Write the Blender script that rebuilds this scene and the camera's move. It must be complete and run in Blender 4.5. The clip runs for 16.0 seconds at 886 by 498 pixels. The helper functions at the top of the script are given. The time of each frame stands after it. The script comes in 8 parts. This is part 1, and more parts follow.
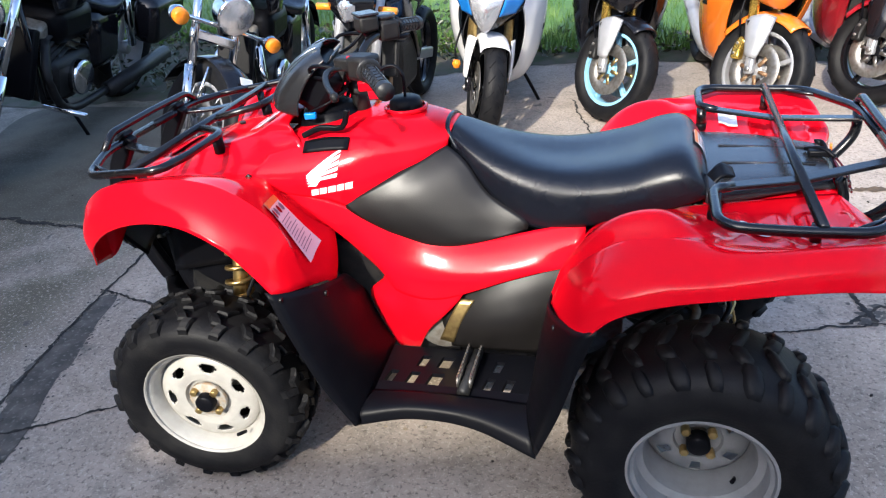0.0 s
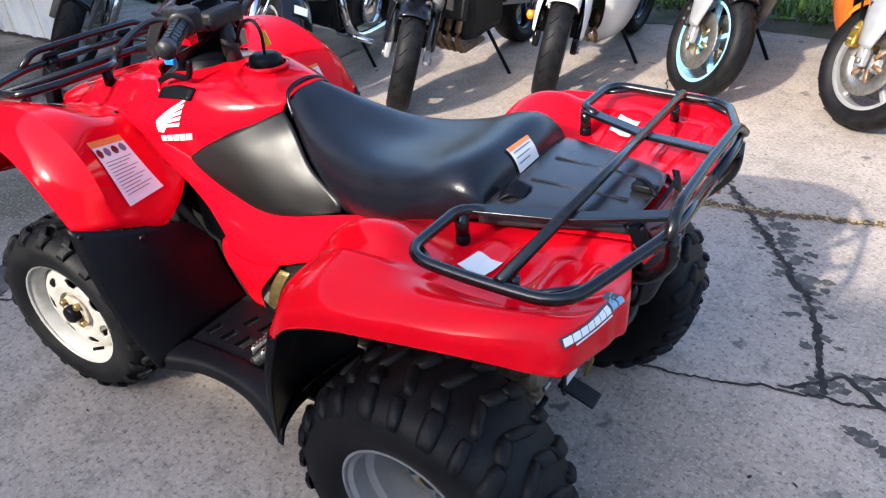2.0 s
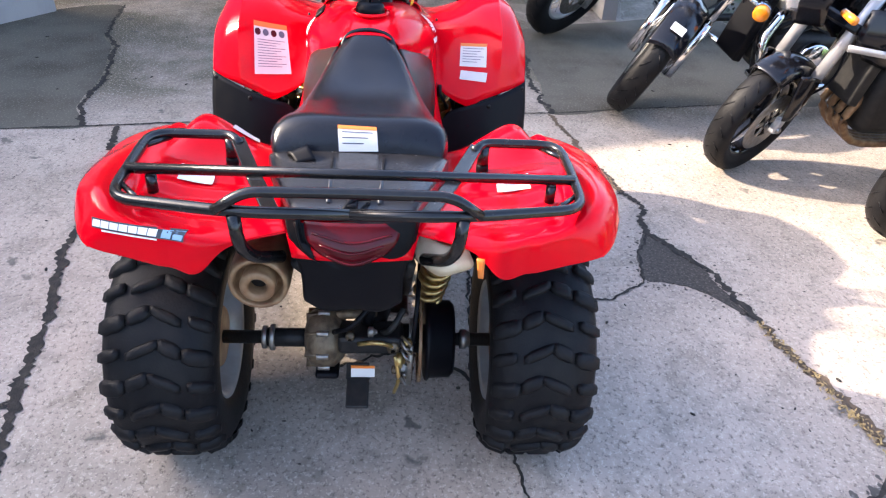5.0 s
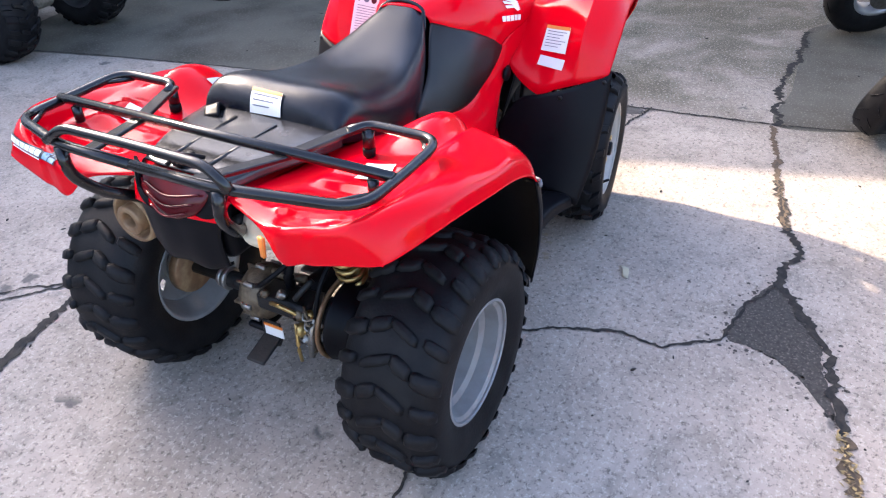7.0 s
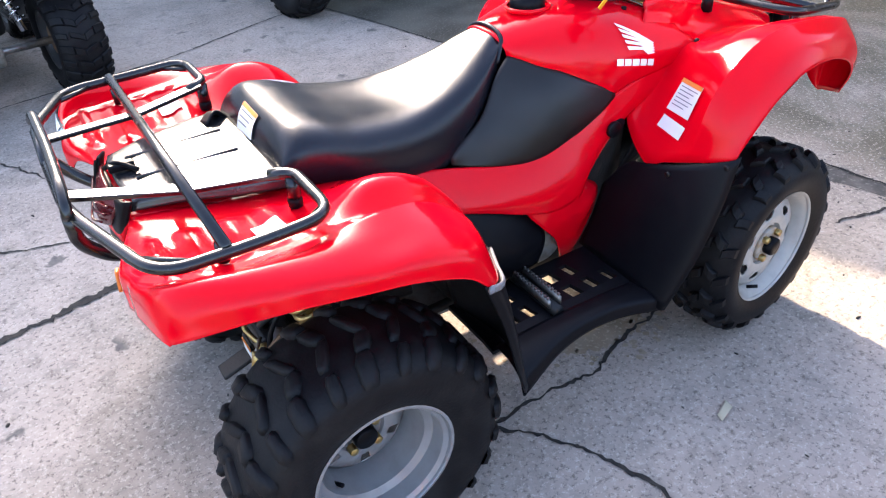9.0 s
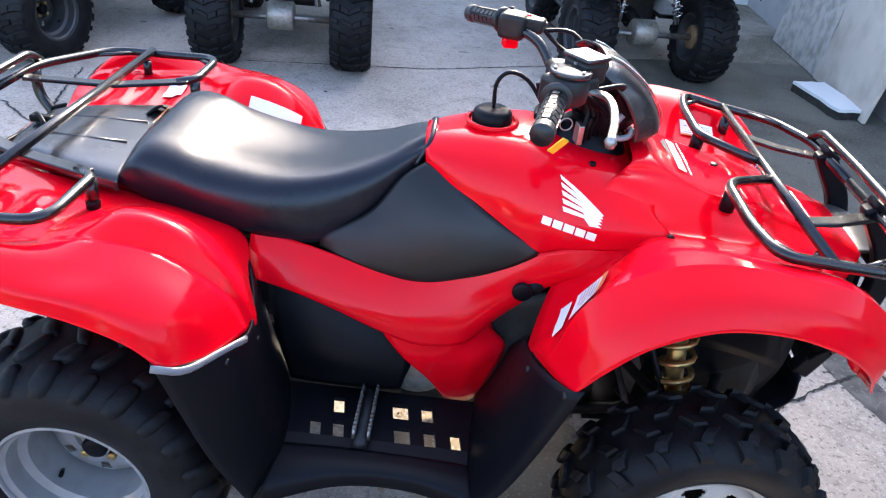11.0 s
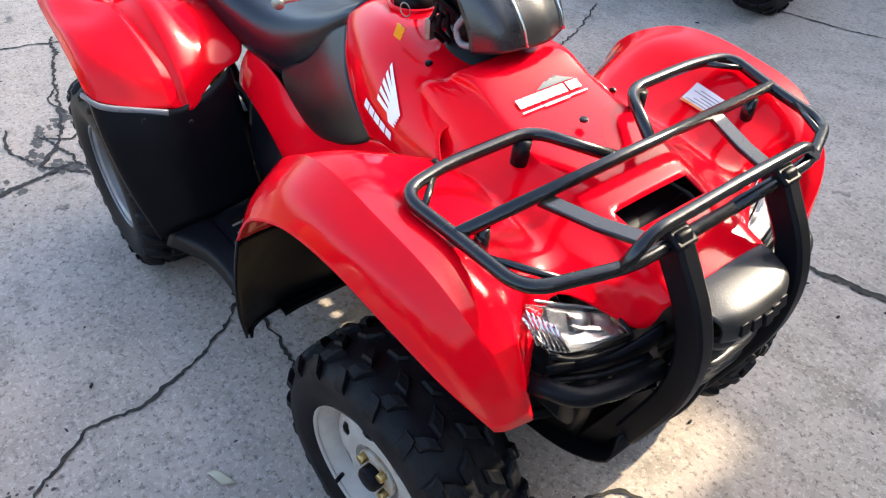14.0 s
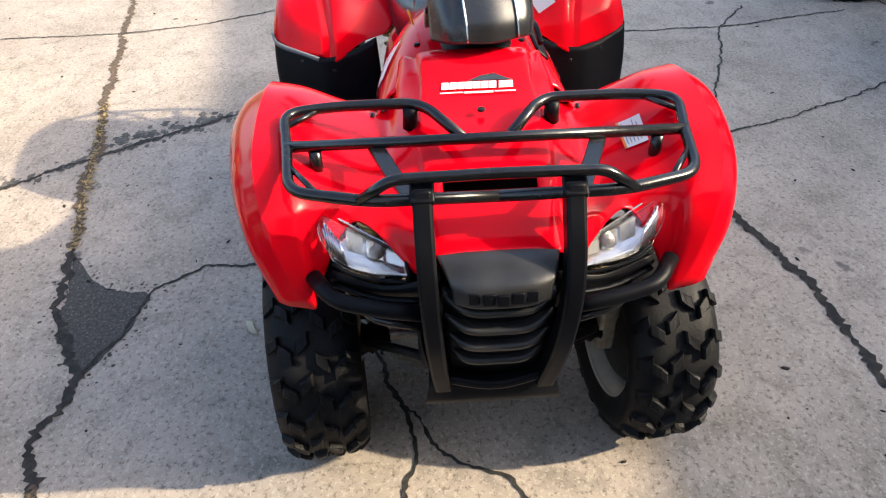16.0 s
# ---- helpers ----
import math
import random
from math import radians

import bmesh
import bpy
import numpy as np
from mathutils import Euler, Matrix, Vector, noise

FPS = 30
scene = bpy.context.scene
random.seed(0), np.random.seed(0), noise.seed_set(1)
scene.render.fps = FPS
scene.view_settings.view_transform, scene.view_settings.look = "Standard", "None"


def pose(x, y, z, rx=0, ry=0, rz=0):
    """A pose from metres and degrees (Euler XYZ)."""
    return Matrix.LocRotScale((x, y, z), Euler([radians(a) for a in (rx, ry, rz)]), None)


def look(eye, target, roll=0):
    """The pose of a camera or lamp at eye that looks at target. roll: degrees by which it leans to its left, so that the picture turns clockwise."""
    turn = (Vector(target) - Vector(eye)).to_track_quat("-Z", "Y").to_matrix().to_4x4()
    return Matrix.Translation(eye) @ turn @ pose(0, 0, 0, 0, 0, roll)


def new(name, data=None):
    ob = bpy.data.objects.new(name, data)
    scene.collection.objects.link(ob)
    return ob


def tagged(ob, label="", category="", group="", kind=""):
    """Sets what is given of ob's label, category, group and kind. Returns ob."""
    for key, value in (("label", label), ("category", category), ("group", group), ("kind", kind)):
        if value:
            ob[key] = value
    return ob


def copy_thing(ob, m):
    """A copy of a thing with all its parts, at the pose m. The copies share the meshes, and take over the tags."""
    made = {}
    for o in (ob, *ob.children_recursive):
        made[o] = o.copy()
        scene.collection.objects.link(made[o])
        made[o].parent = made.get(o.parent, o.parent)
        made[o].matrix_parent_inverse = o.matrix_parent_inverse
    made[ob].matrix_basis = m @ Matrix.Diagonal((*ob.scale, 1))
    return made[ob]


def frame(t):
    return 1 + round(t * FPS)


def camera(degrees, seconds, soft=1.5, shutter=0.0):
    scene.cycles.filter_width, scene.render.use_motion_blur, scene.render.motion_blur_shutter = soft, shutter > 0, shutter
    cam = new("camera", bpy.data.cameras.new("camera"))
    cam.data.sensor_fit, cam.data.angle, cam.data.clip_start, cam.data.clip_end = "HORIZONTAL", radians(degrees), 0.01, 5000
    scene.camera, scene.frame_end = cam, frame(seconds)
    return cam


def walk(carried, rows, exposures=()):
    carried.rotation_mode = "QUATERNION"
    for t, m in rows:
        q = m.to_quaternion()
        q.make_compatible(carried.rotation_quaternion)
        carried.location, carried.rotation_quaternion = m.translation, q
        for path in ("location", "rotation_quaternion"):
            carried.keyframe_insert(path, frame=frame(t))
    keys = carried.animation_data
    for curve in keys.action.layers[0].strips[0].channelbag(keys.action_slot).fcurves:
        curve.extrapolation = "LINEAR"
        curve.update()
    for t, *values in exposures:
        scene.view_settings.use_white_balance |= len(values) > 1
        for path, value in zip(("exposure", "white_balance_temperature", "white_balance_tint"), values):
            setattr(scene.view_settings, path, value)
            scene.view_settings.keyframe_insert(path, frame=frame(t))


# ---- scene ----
cam = camera(63.4, 16.0, soft=1.2)
PATH = [
    (0, (0.46, -1.716, 1.481), (-0.062, -0.036, 0.53), -5.6),
    (0.5, (0.601, -1.601, 1.486), (-0.084, 0.033, 0.558), -6.2),
    (1, (0.852, -1.517, 1.476), (-0.027, 0.004, 0.52), -5.6),
    (1.5, (1.053, -1.424, 1.499), (0.127, 0.035, 0.491), -8.2),
    (2, (1.238, -1.216, 1.476), (0.255, 0.158, 0.404), -4.1),
    (2.5, (1.477, -1.068, 1.465), (0.212, 0.08, 0.425), -5.5),
    (3, (1.73, -0.9, 1.499), (0.36, 0.07, 0.412), -4.5),
    (3.2, (1.783, -0.822, 1.489), (0.394, 0.131, 0.41), -4.3),
    (5.3, (2.075, 0.209, 1.474), (0.394, 0.184, 0.391), 1.1),
    (5.5, (2.071, 0.301, 1.474), (0.413, 0.147, 0.366), -2.3),
    (6, (2.081, 0.58, 1.471), (0.487, 0.151, 0.342), -2.7),
    (6.5, (1.928, 0.815, 1.446), (0.4, 0.239, 0.292), -0.6),
    (7, (1.745, 1.052, 1.454), (0.286, 0.271, 0.332), -1.2),
    (7.5, (1.588, 1.273, 1.451), (0.348, 0.214, 0.292), -1.1),
    (8, (1.348, 1.33, 1.429), (0.202, 0.125, 0.319), -1.2),
    (8.2, (1.254, 1.341, 1.446), (0.159, 0.081, 0.344), -1.4),
    (10.4, (0.238, 1.469, 1.464), (0.146, -0.152, 0.296), 5.0),
    (10.5, (0.155, 1.471, 1.475), (0.123, -0.176, 0.341), 6.4),
    (11, (-0.075, 1.436, 1.506), (-0.059, -0.251, 0.432), 6.2),
    (11.5, (-0.235, 1.337, 1.501), (0.001, -0.285, 0.355), 2.6),
    (12, (-0.437, 1.312, 1.505), (0.174, -0.196, 0.342), -0.7),
    (12.5, (-0.714, 1.284, 1.513), (0.119, -0.073, 0.303), -2.4),
    (13, (-0.871, 1.16, 1.502), (0.132, -0.092, 0.308), -2.2),
    (13.5, (-1.042, 1.027, 1.508), (0.036, -0.108, 0.263), -2.6),
    (14, (-1.307, 0.851, 1.495), (-0.121, -0.107, 0.2), 1.9),
    (14.5, (-1.451, 0.673, 1.491), (-0.064, -0.152, 0.31), -3.0),
    (15, (-1.536, 0.473, 1.49), (-0.034, -0.087, 0.293), -0.6),
    (15.5, (-1.693, 0.316, 1.499), (-0.113, 0.102, 0.292), -2.1),
    (16, (-1.898, 0.133, 1.548), (-0.33, 0.072, 0.308), -1.6),
]
EXPOSURES = [(0.0, 1.84, 5600, 10), (1.5, 2.0, 5700, 11), (2.5, 1.94, 5720, 11), (3.2, 2.14, 5850, 13), (5.5, 2.86, 6300, 16), (7.0, 2.88, 6300, 17), (8.0, 3.0, 6650, 18), (10.5, 3.03, 6050, 13), (12.0, 3.13, 6050, 13), (13.5, 2.84, 6400, 10), (14.5, 2.52, 6550, 8), (15.0, 2.39, 6600, 8), (16.0, 2.14, 6650, 8)]
walk(cam, [(t, look(eye, target, roll)) for t, eye, target, roll in PATH], EXPOSURES)

# ---- light ----
SUN_AZ, SUN_EL = radians(190), radians(31)      # the sun stands to the south, a little west
world = bpy.data.worlds.new("world")
scene.world = world
world.use_nodes = True
wn = world.node_tree
sky = wn.nodes.new("ShaderNodeTexSky")
sky.sky_type, sky.sun_disc = "NISHITA", False
sky.sun_elevation, sky.sun_rotation = SUN_EL, SUN_AZ
sky.air_density, sky.dust_density, sky.ozone_density = 1.0, 3.5, 1.0     # a hazy morning sky, bright round the sun
wn.links.new(sky.outputs[0], wn.nodes["Background"].inputs[0])
wn.nodes["Background"].inputs[1].default_value = 0.13
sun = new("sun", bpy.data.lights.new("sun", "SUN"))
sun.data.energy, sun.data.angle, sun.data.color = 2.1, radians(0.9), (1.0, 0.86, 0.65)
sun.matrix_world = look((-0.175 * 9, -0.98 * 9, 9 * math.tan(SUN_EL)), (0, 0, 0))

# ---- materials ----
def material(name, colour, rough=0.5, metal=0.0, spot=None, scale=40.0, bump=0.0, bump_scale=200.0, coat=0.0, amount=0.5, rough_var=0.1, second=None, spec=0.5):
    """A surface with stains at one scale and grain at another."""
    m = bpy.data.materials.new(name)
    m.use_nodes = True
    t = m.node_tree
    b = t.nodes["Principled BSDF"]
    b.inputs["Metallic"].default_value = metal
    b.inputs["Coat Weight"].default_value = coat
    b.inputs["Specular IOR Level"].default_value = spec
    b.inputs["Coat Roughness"].default_value = 0.06
    co = t.nodes.new("ShaderNodeTexCoord")
    n1 = t.nodes.new("ShaderNodeTexNoise")
    n1.inputs["Scale"].default_value, n1.inputs["Detail"].default_value = scale, 6
    t.links.new(co.outputs["Object"], n1.inputs["Vector"])
    ramp = t.nodes.new("ShaderNodeMapRange")
    ramp.inputs[1].default_value, ramp.inputs[2].default_value = 0.42, 0.68
    ramp.inputs[3].default_value, ramp.inputs[4].default_value = 0.0, amount
    t.links.new(n1.outputs[0], ramp.inputs[0])
    mix = t.nodes.new("ShaderNodeMix")
    mix.data_type = "RGBA"
    mix.inputs[6].default_value = (*colour, 1)
    mix.inputs[7].default_value = (*(spot or [c * 0.75 for c in colour]), 1)
    t.links.new(ramp.outputs[0], mix.inputs[0])
    last = mix.outputs[2]
    if second:
        n3 = t.nodes.new("ShaderNodeTexNoise")
        n3.inputs["Scale"].default_value, n3.inputs["Detail"].default_value = second[1], 4
        t.links.new(co.outputs["Object"], n3.inputs["Vector"])
        r3 = t.nodes.new("ShaderNodeMapRange")
        r3.inputs[1].default_value, r3.inputs[2].default_value = second[2], second[3]
        t.links.new(n3.outputs[0], r3.inputs[0])
        mx = t.nodes.new("ShaderNodeMix")
        mx.data_type = "RGBA"
        t.links.new(r3.outputs[0], mx.inputs[0])
        t.links.new(last, mx.inputs[6])
        mx.inputs[7].default_value = (*second[0], 1)
        last = mx.outputs[2]
    t.links.new(last, b.inputs["Base Color"])
    rr = t.nodes.new("ShaderNodeMapRange")
    rr.inputs[3].default_value, rr.inputs[4].default_value = max(0.02, rough - rough_var), rough + rough_var
    t.links.new(n1.outputs[0], rr.inputs[0])
    t.links.new(rr.outputs[0], b.inputs["Roughness"])
    if bump:
        n2 = t.nodes.new("ShaderNodeTexNoise")
        n2.inputs["Scale"].default_value, n2.inputs["Detail"].default_value = bump_scale, 3
        t.links.new(co.outputs["Object"], n2.inputs["Vector"])
        bp = t.nodes.new("ShaderNodeBump")
        bp.inputs["Strength"].default_value, bp.inputs["Distance"].default_value = bump, 0.004
        t.links.new(n2.outputs[0], bp.inputs["Height"])
        t.links.new(bp.outputs[0], b.inputs["Normal"])
    return m


RED = material("red_plastic", (0.68, 0.001, 0.008), 0.11, spot=(0.62, 0.0014, 0.012), scale=9, bump=0.03, bump_scale=60, rough_var=0.06, spec=0.17)
BLACK_PLASTIC = material("black_plastic", (0.0032, 0.0034, 0.005), 0.42, scale=25, bump=0.05, bump_scale=500, spot=(0.005, 0.005, 0.006), spec=0.12)
GRIP_RUBBER = material("grip_rubber", (0.012, 0.012, 0.013), 0.42, scale=60, bump=0.15, bump_scale=300, spot=(0.03, 0.03, 0.03), spec=0.4)
NOSE_PLASTIC = material("worn_nose_plastic", (0.014, 0.0135, 0.0135), 0.36, scale=12, bump=0.12, bump_scale=420, spot=(0.03, 0.029, 0.028), amount=0.8, spec=0.45)
GREY_PLASTIC = material("grey_plastic", (0.009, 0.008, 0.0075), 0.34, scale=20, bump=0.1, bump_scale=500, spec=0.3)
VINYL = material("seat_vinyl", (0.006, 0.007, 0.011), 0.22, scale=14, bump=0.15, bump_scale=420, spot=(0.009, 0.01, 0.013), spec=0.3)
RACK_PAINT = material("rack_paint", (0.004, 0.004, 0.005), 0.24, scale=60, bump=0.06, bump_scale=250, coat=0.15, spot=(0.012, 0.01, 0.009), spec=0.4)
RUBBER = material("tyre_rubber", (0.0045, 0.0045, 0.0055), 0.55, scale=18, bump=0.2, bump_scale=160, spot=(0.016, 0.0155, 0.015), amount=0.6, spec=0.17)
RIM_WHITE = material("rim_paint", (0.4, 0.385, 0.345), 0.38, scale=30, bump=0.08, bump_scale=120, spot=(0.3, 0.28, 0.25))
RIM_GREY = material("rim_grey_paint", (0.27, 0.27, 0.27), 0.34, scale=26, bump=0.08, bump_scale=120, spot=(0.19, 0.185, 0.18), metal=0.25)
WORN_HUB = material("worn_hub_paint", (0.36, 0.34, 0.29), 0.42, scale=55, spot=(0.3, 0.17, 0.06), bump=0.15, bump_scale=140, amount=0.9)
BRASS = material("plated_steel", (0.5, 0.36, 0.14), 0.35, metal=0.9, scale=70, spot=(0.25, 0.14, 0.05))
STEEL = material("worn_steel", (0.3, 0.29, 0.27), 0.42, metal=0.85, scale=50, spot=(0.14, 0.1, 0.07), bump=0.15, bump_scale=150)
ALU = material("cast_aluminium", (0.33, 0.31, 0.27), 0.5, metal=0.6, scale=45, spot=(0.13, 0.09, 0.055), bump=0.2, bump_scale=140)
DIRTY_CAST = material("dirty_casting", (0.16, 0.12, 0.075), 0.55, metal=0.4, scale=45, spot=(0.06, 0.04, 0.025), bump=0.3, bump_scale=140, amount=0.9)
REFLECTOR = material("lamp_reflector", (0.58, 0.58, 0.6), 0.22, metal=0.75, scale=60, spot=(0.7, 0.7, 0.72), rough_var=0.05)
CHROME = material("chrome", (0.75, 0.76, 0.78), 0.1, metal=1.0, scale=40, spot=(0.5, 0.5, 0.5), rough_var=0.04)
RUST = material("rusty_steel", (0.2, 0.11, 0.055), 0.5, metal=0.35, scale=28, spot=(0.36, 0.24, 0.13), bump=0.25, bump_scale=160, amount=0.9)
ENGINE = material("engine_black", (0.012, 0.012, 0.0125), 0.5, metal=0.2, scale=40, spot=(0.03, 0.027, 0.024), bump=0.2, bump_scale=160, spec=0.3)
WHITE_STICKER = material("sticker_white", (0.66, 0.65, 0.63), 0.4, scale=30, spot=(0.7, 0.68, 0.66))
ORANGE_STICKER = material("sticker_orange", (0.72, 0.2, 0.03), 0.4, scale=30)
INK = material("sticker_ink", (0.1, 0.1, 0.14), 0.5, scale=60)
DECAL_WHITE = material("decal_white", (0.8, 0.8, 0.78), 0.35, scale=30, spot=(0.7, 0.7, 0.7))
DECAL_DARK = material("decal_dark", (0.03, 0.04, 0.05), 0.35, scale=30)
CONNECTOR_BLUE = material("connector_blue", (0.01, 0.2, 0.6), 0.4, scale=40)
DECAL_BLUE = material("decal_blue", (0.25, 0.4, 0.55), 0.35, scale=30)
TAIL_RED = material("tail_lens", (0.07, 0.002, 0.005), 0.22, scale=40, spec=0.3)
BEIGE = material("beige_plastic", (0.62, 0.55, 0.4), 0.45, scale=30, spot=(0.45, 0.36, 0.22))
YELLOW = material("yellow_plastic", (0.75, 0.45, 0.02), 0.45, scale=30)
LID = material("lid_plastic", (0.014, 0.014, 0.016), 0.24, scale=25, bump=0.1, bump_scale=400, spot=(0.022, 0.022, 0.024), spec=0.65)
STAIN = material("dirt_stain", (0.065, 0.061, 0.055), 0.8, scale=14, spot=(0.13, 0.12, 0.105), bump=0.3, bump_scale=120, amount=0.8, second=((0.17, 0.16, 0.14), 60, 0.56, 0.7), spec=0.25)
TRIM = material("pale_trim", (0.17, 0.17, 0.18), 0.3, scale=40)
DARK_RIM = material("dark_rim_paint", (0.05, 0.05, 0.052), 0.4, metal=0.3, scale=30)
VISOR = material("visor_plastic", (0.012, 0.012, 0.013), 0.26, scale=7, bump=0.06, bump_scale=320, spot=(0.02, 0.02, 0.02), spec=0.6, rough_var=0.08)
SMOKE = material("smoked_plastic", (0.01, 0.01, 0.011), 0.3, scale=30, coat=0.1, rough_var=0.06, spot=(0.04, 0.04, 0.04))
AMBER = material("amber_lens", (0.8, 0.24, 0.01), 0.15, scale=40, coat=0.5)
SIDING = material("painted_siding", (0.78, 0.84, 0.9), 0.5, scale=4, spot=(0.6, 0.63, 0.66), bump=0.1, bump_scale=60, amount=0.8)
WEATHERED = material("weathered_wood", (0.46, 0.42, 0.37), 0.8, scale=12, spot=(0.26, 0.235, 0.2), bump=0.5, bump_scale=60, amount=0.9)
DIRT = material("crack_dirt", (0.012, 0.0105, 0.009), 0.9, scale=30, spot=(0.045, 0.038, 0.029), bump=0.6, bump_scale=120, amount=0.9)
RUSTY_DIRT = material("leaf_dirt", (0.11, 0.075, 0.045), 0.9, scale=45, spot=(0.05, 0.04, 0.03), bump=0.7, bump_scale=150, amount=0.9)
DAMP = material("damp_patch", (0.05, 0.043, 0.035), 0.55, scale=80, spot=(0.028, 0.023, 0.018), bump=0.3, bump_scale=90, amount=1.0, second=((0.13, 0.112, 0.09), 130, 0.56, 0.68), spec=0.3)
# old slab tone, lowered as well to paint in shade by the shed
OLD_SLAB = material("old_slab", (0.115, 0.106, 0.083), 0.85, scale=2.4, spot=(0.055, 0.05, 0.038), bump=0.2, bump_scale=80, amount=0.9, second=((0.18, 0.165, 0.135), 90, 0.56, 0.68), spec=0.25)
PLYWOOD = material("plywood", (0.5, 0.44, 0.37), 0.75, scale=5, spot=(0.36, 0.31, 0.25), bump=0.3, bump_scale=40, amount=0.8)
PALE_WALL = material("pale_wall", (0.72, 0.7, 0.68), 0.7, scale=3, spot=(0.62, 0.6, 0.57), bump=0.2, bump_scale=60)
WALL_GREY = material("block_wall", (0.32, 0.31, 0.3), 0.8, scale=6, bump=0.3, bump_scale=60)
SOIL = material("soil", (0.07, 0.06, 0.04), 0.9, scale=6, spot=(0.03, 0.05, 0.012), bump=0.6, bump_scale=40, amount=0.9)
GRASS = material("grass", (0.06, 0.13, 0.014), 0.6, scale=2, spot=(0.12, 0.19, 0.025), amount=0.9)
DUST = material("dry_dust", (0.31, 0.255, 0.185), 0.9, scale=7, spot=(0.2, 0.155, 0.1), bump=0.5, bump_scale=110, amount=0.9, second=((0.42, 0.36, 0.27), 90, 0.56, 0.68), spec=0.2)
LITTER = material("leaf_crumbs", (0.42, 0.3, 0.12), 0.7, scale=60, spot=(0.09, 0.06, 0.035), amount=1.0)
IVY = material("ivy", (0.018, 0.035, 0.01), 0.45, scale=5, spot=(0.07, 0.06, 0.03), amount=0.9)
LEAF = material("leaf_litter", (0.5, 0.45, 0.32), 0.6, scale=30)


def concrete_material():
    """Worn broom-finished concrete: fine dark and pale grit, cloudy stains, a few oil spots."""
    m = bpy.data.materials.new("concrete")
    m.use_nodes = True
    t = m.node_tree
    b = t.nodes["Principled BSDF"]
    b.inputs["Specular IOR Level"].default_value = 0.3
    co = t.nodes.new("ShaderNodeTexCoord")

    def cloud(scale, lo, hi, detail=4, rough=0.6, top=1.0, distort=0.0):
        n = t.nodes.new("ShaderNodeTexNoise")
        for key, v in (("Scale", scale), ("Detail", detail), ("Roughness", rough), ("Distortion", distort)):
            n.inputs[key].default_value = v
        t.links.new(co.outputs["Object"], n.inputs["Vector"])
        r = t.nodes.new("ShaderNodeMapRange")
        r.inputs[1].default_value, r.inputs[2].default_value, r.inputs[3].default_value, r.inputs[4].default_value = lo, hi, 0.0, top
        t.links.new(n.outputs[0], r.inputs[0])
        return n.outputs[0], r.outputs[0]

    def over(base, colour, factor):
        x = t.nodes.new("ShaderNodeMix")
        x.data_type = "RGBA"
        t.links.new(factor, x.inputs[0])
        if isinstance(base, tuple):
            x.inputs[6].default_value = (*base, 1)
        else:
            t.links.new(base, x.inputs[6])
        x.inputs[7].default_value = (*colour, 1)
        return x.outputs[2]

    c = over((0.394, 0.331, 0.277), (0.273, 0.231, 0.191), cloud(1.6, 0.4, 0.68, 6)[1])
    c = over(c, (0.455, 0.392, 0.332), cloud(0.55, 0.5, 0.72, 5, top=0.7)[1])
    c = over(c, (0.202, 0.182, 0.155), cloud(11, 0.5, 0.72, 5, top=0.75, distort=0.6)[1])
    c = over(c, (0.171, 0.150, 0.118), cloud(3.1, 0.55, 0.7, 7, 0.7, 0.65, 1.2)[1])
    # the shed-end slab is older, with moss, and painted darker for roof shade
    place = t.nodes.new("ShaderNodeSeparateXYZ")
    t.links.new(co.outputs["Object"], place.inputs[0])
    slab = t.nodes.new("ShaderNodeMapRange")
    slab.inputs[1].default_value, slab.inputs[2].default_value = -1.55, -1.95
    t.links.new(place.outputs[0], slab.inputs[0])
    moss_shade = t.nodes.new("ShaderNodeMath")
    moss_shade.operation = "MULTIPLY"
    t.links.new(slab.outputs[0], moss_shade.inputs[0])
    t.links.new(cloud(1.3, 0.34, 0.56, 6, 0.65, 0.95, 0.5)[1], moss_shade.inputs[1])
    c = over(c, (0.111, 0.098, 0.065), moss_shade.outputs[0])
    grit, dark = cloud(58, 0.475, 0.37, 5, 0.8, 0.85)
    c = over(c, (0.101, 0.088, 0.074), dark)
    c = over(c, (0.666, 0.592, 0.504), cloud(70, 0.55, 0.65, 5, 0.75, 0.8)[1])
    c = over(c, (0.070, 0.063, 0.055), cloud(70, 0.64, 0.7, 3, 0.6, 0.6)[1])
    spots = t.nodes.new("ShaderNodeTexVoronoi")
    spots.inputs["Scale"].default_value = 4.2
    wob = t.nodes.new("ShaderNodeTexNoise")
    wob.inputs["Scale"].default_value = 22
    t.links.new(co.outputs["Object"], wob.inputs["Vector"])
    add = t.nodes.new("ShaderNodeVectorMath")
    add.operation = "MULTIPLY_ADD"
    t.links.new(wob.outputs["Color"], add.inputs[0])
    add.inputs[1].default_value = (0.11, 0.11, 0)
    t.links.new(co.outputs["Object"], add.inputs[2])
    t.links.new(add.outputs[0], spots.inputs["Vector"])
    sp = t.nodes.new("ShaderNodeMapRange")
    sp.inputs[1].default_value, sp.inputs[2].default_value, sp.inputs[3].default_value, sp.inputs[4].default_value = 0.13, 0.08, 0.0, 0.75
    t.links.new(spots.outputs["Distance"], sp.inputs[0])
    few = t.nodes.new("ShaderNodeMath")
    few.operation = "MULTIPLY"
    t.links.new(sp.outputs[0], few.inputs[0])
    t.links.new(cloud(2.3, 0.44, 0.52, 2)[1], few.inputs[1])
    c = over(c, (0.072, 0.070, 0.066), few.outputs[0])
    t.links.new(c, b.inputs["Base Color"])
    b.inputs["Roughness"].default_value = 0.85
    bp = t.nodes.new("ShaderNodeBump")
    bp.inputs["Strength"].default_value, bp.inputs["Distance"].default_value = 0.22, 0.004
    t.links.new(grit, bp.inputs["Height"])
    t.links.new(bp.outputs[0], b.inputs["Normal"])
    return m


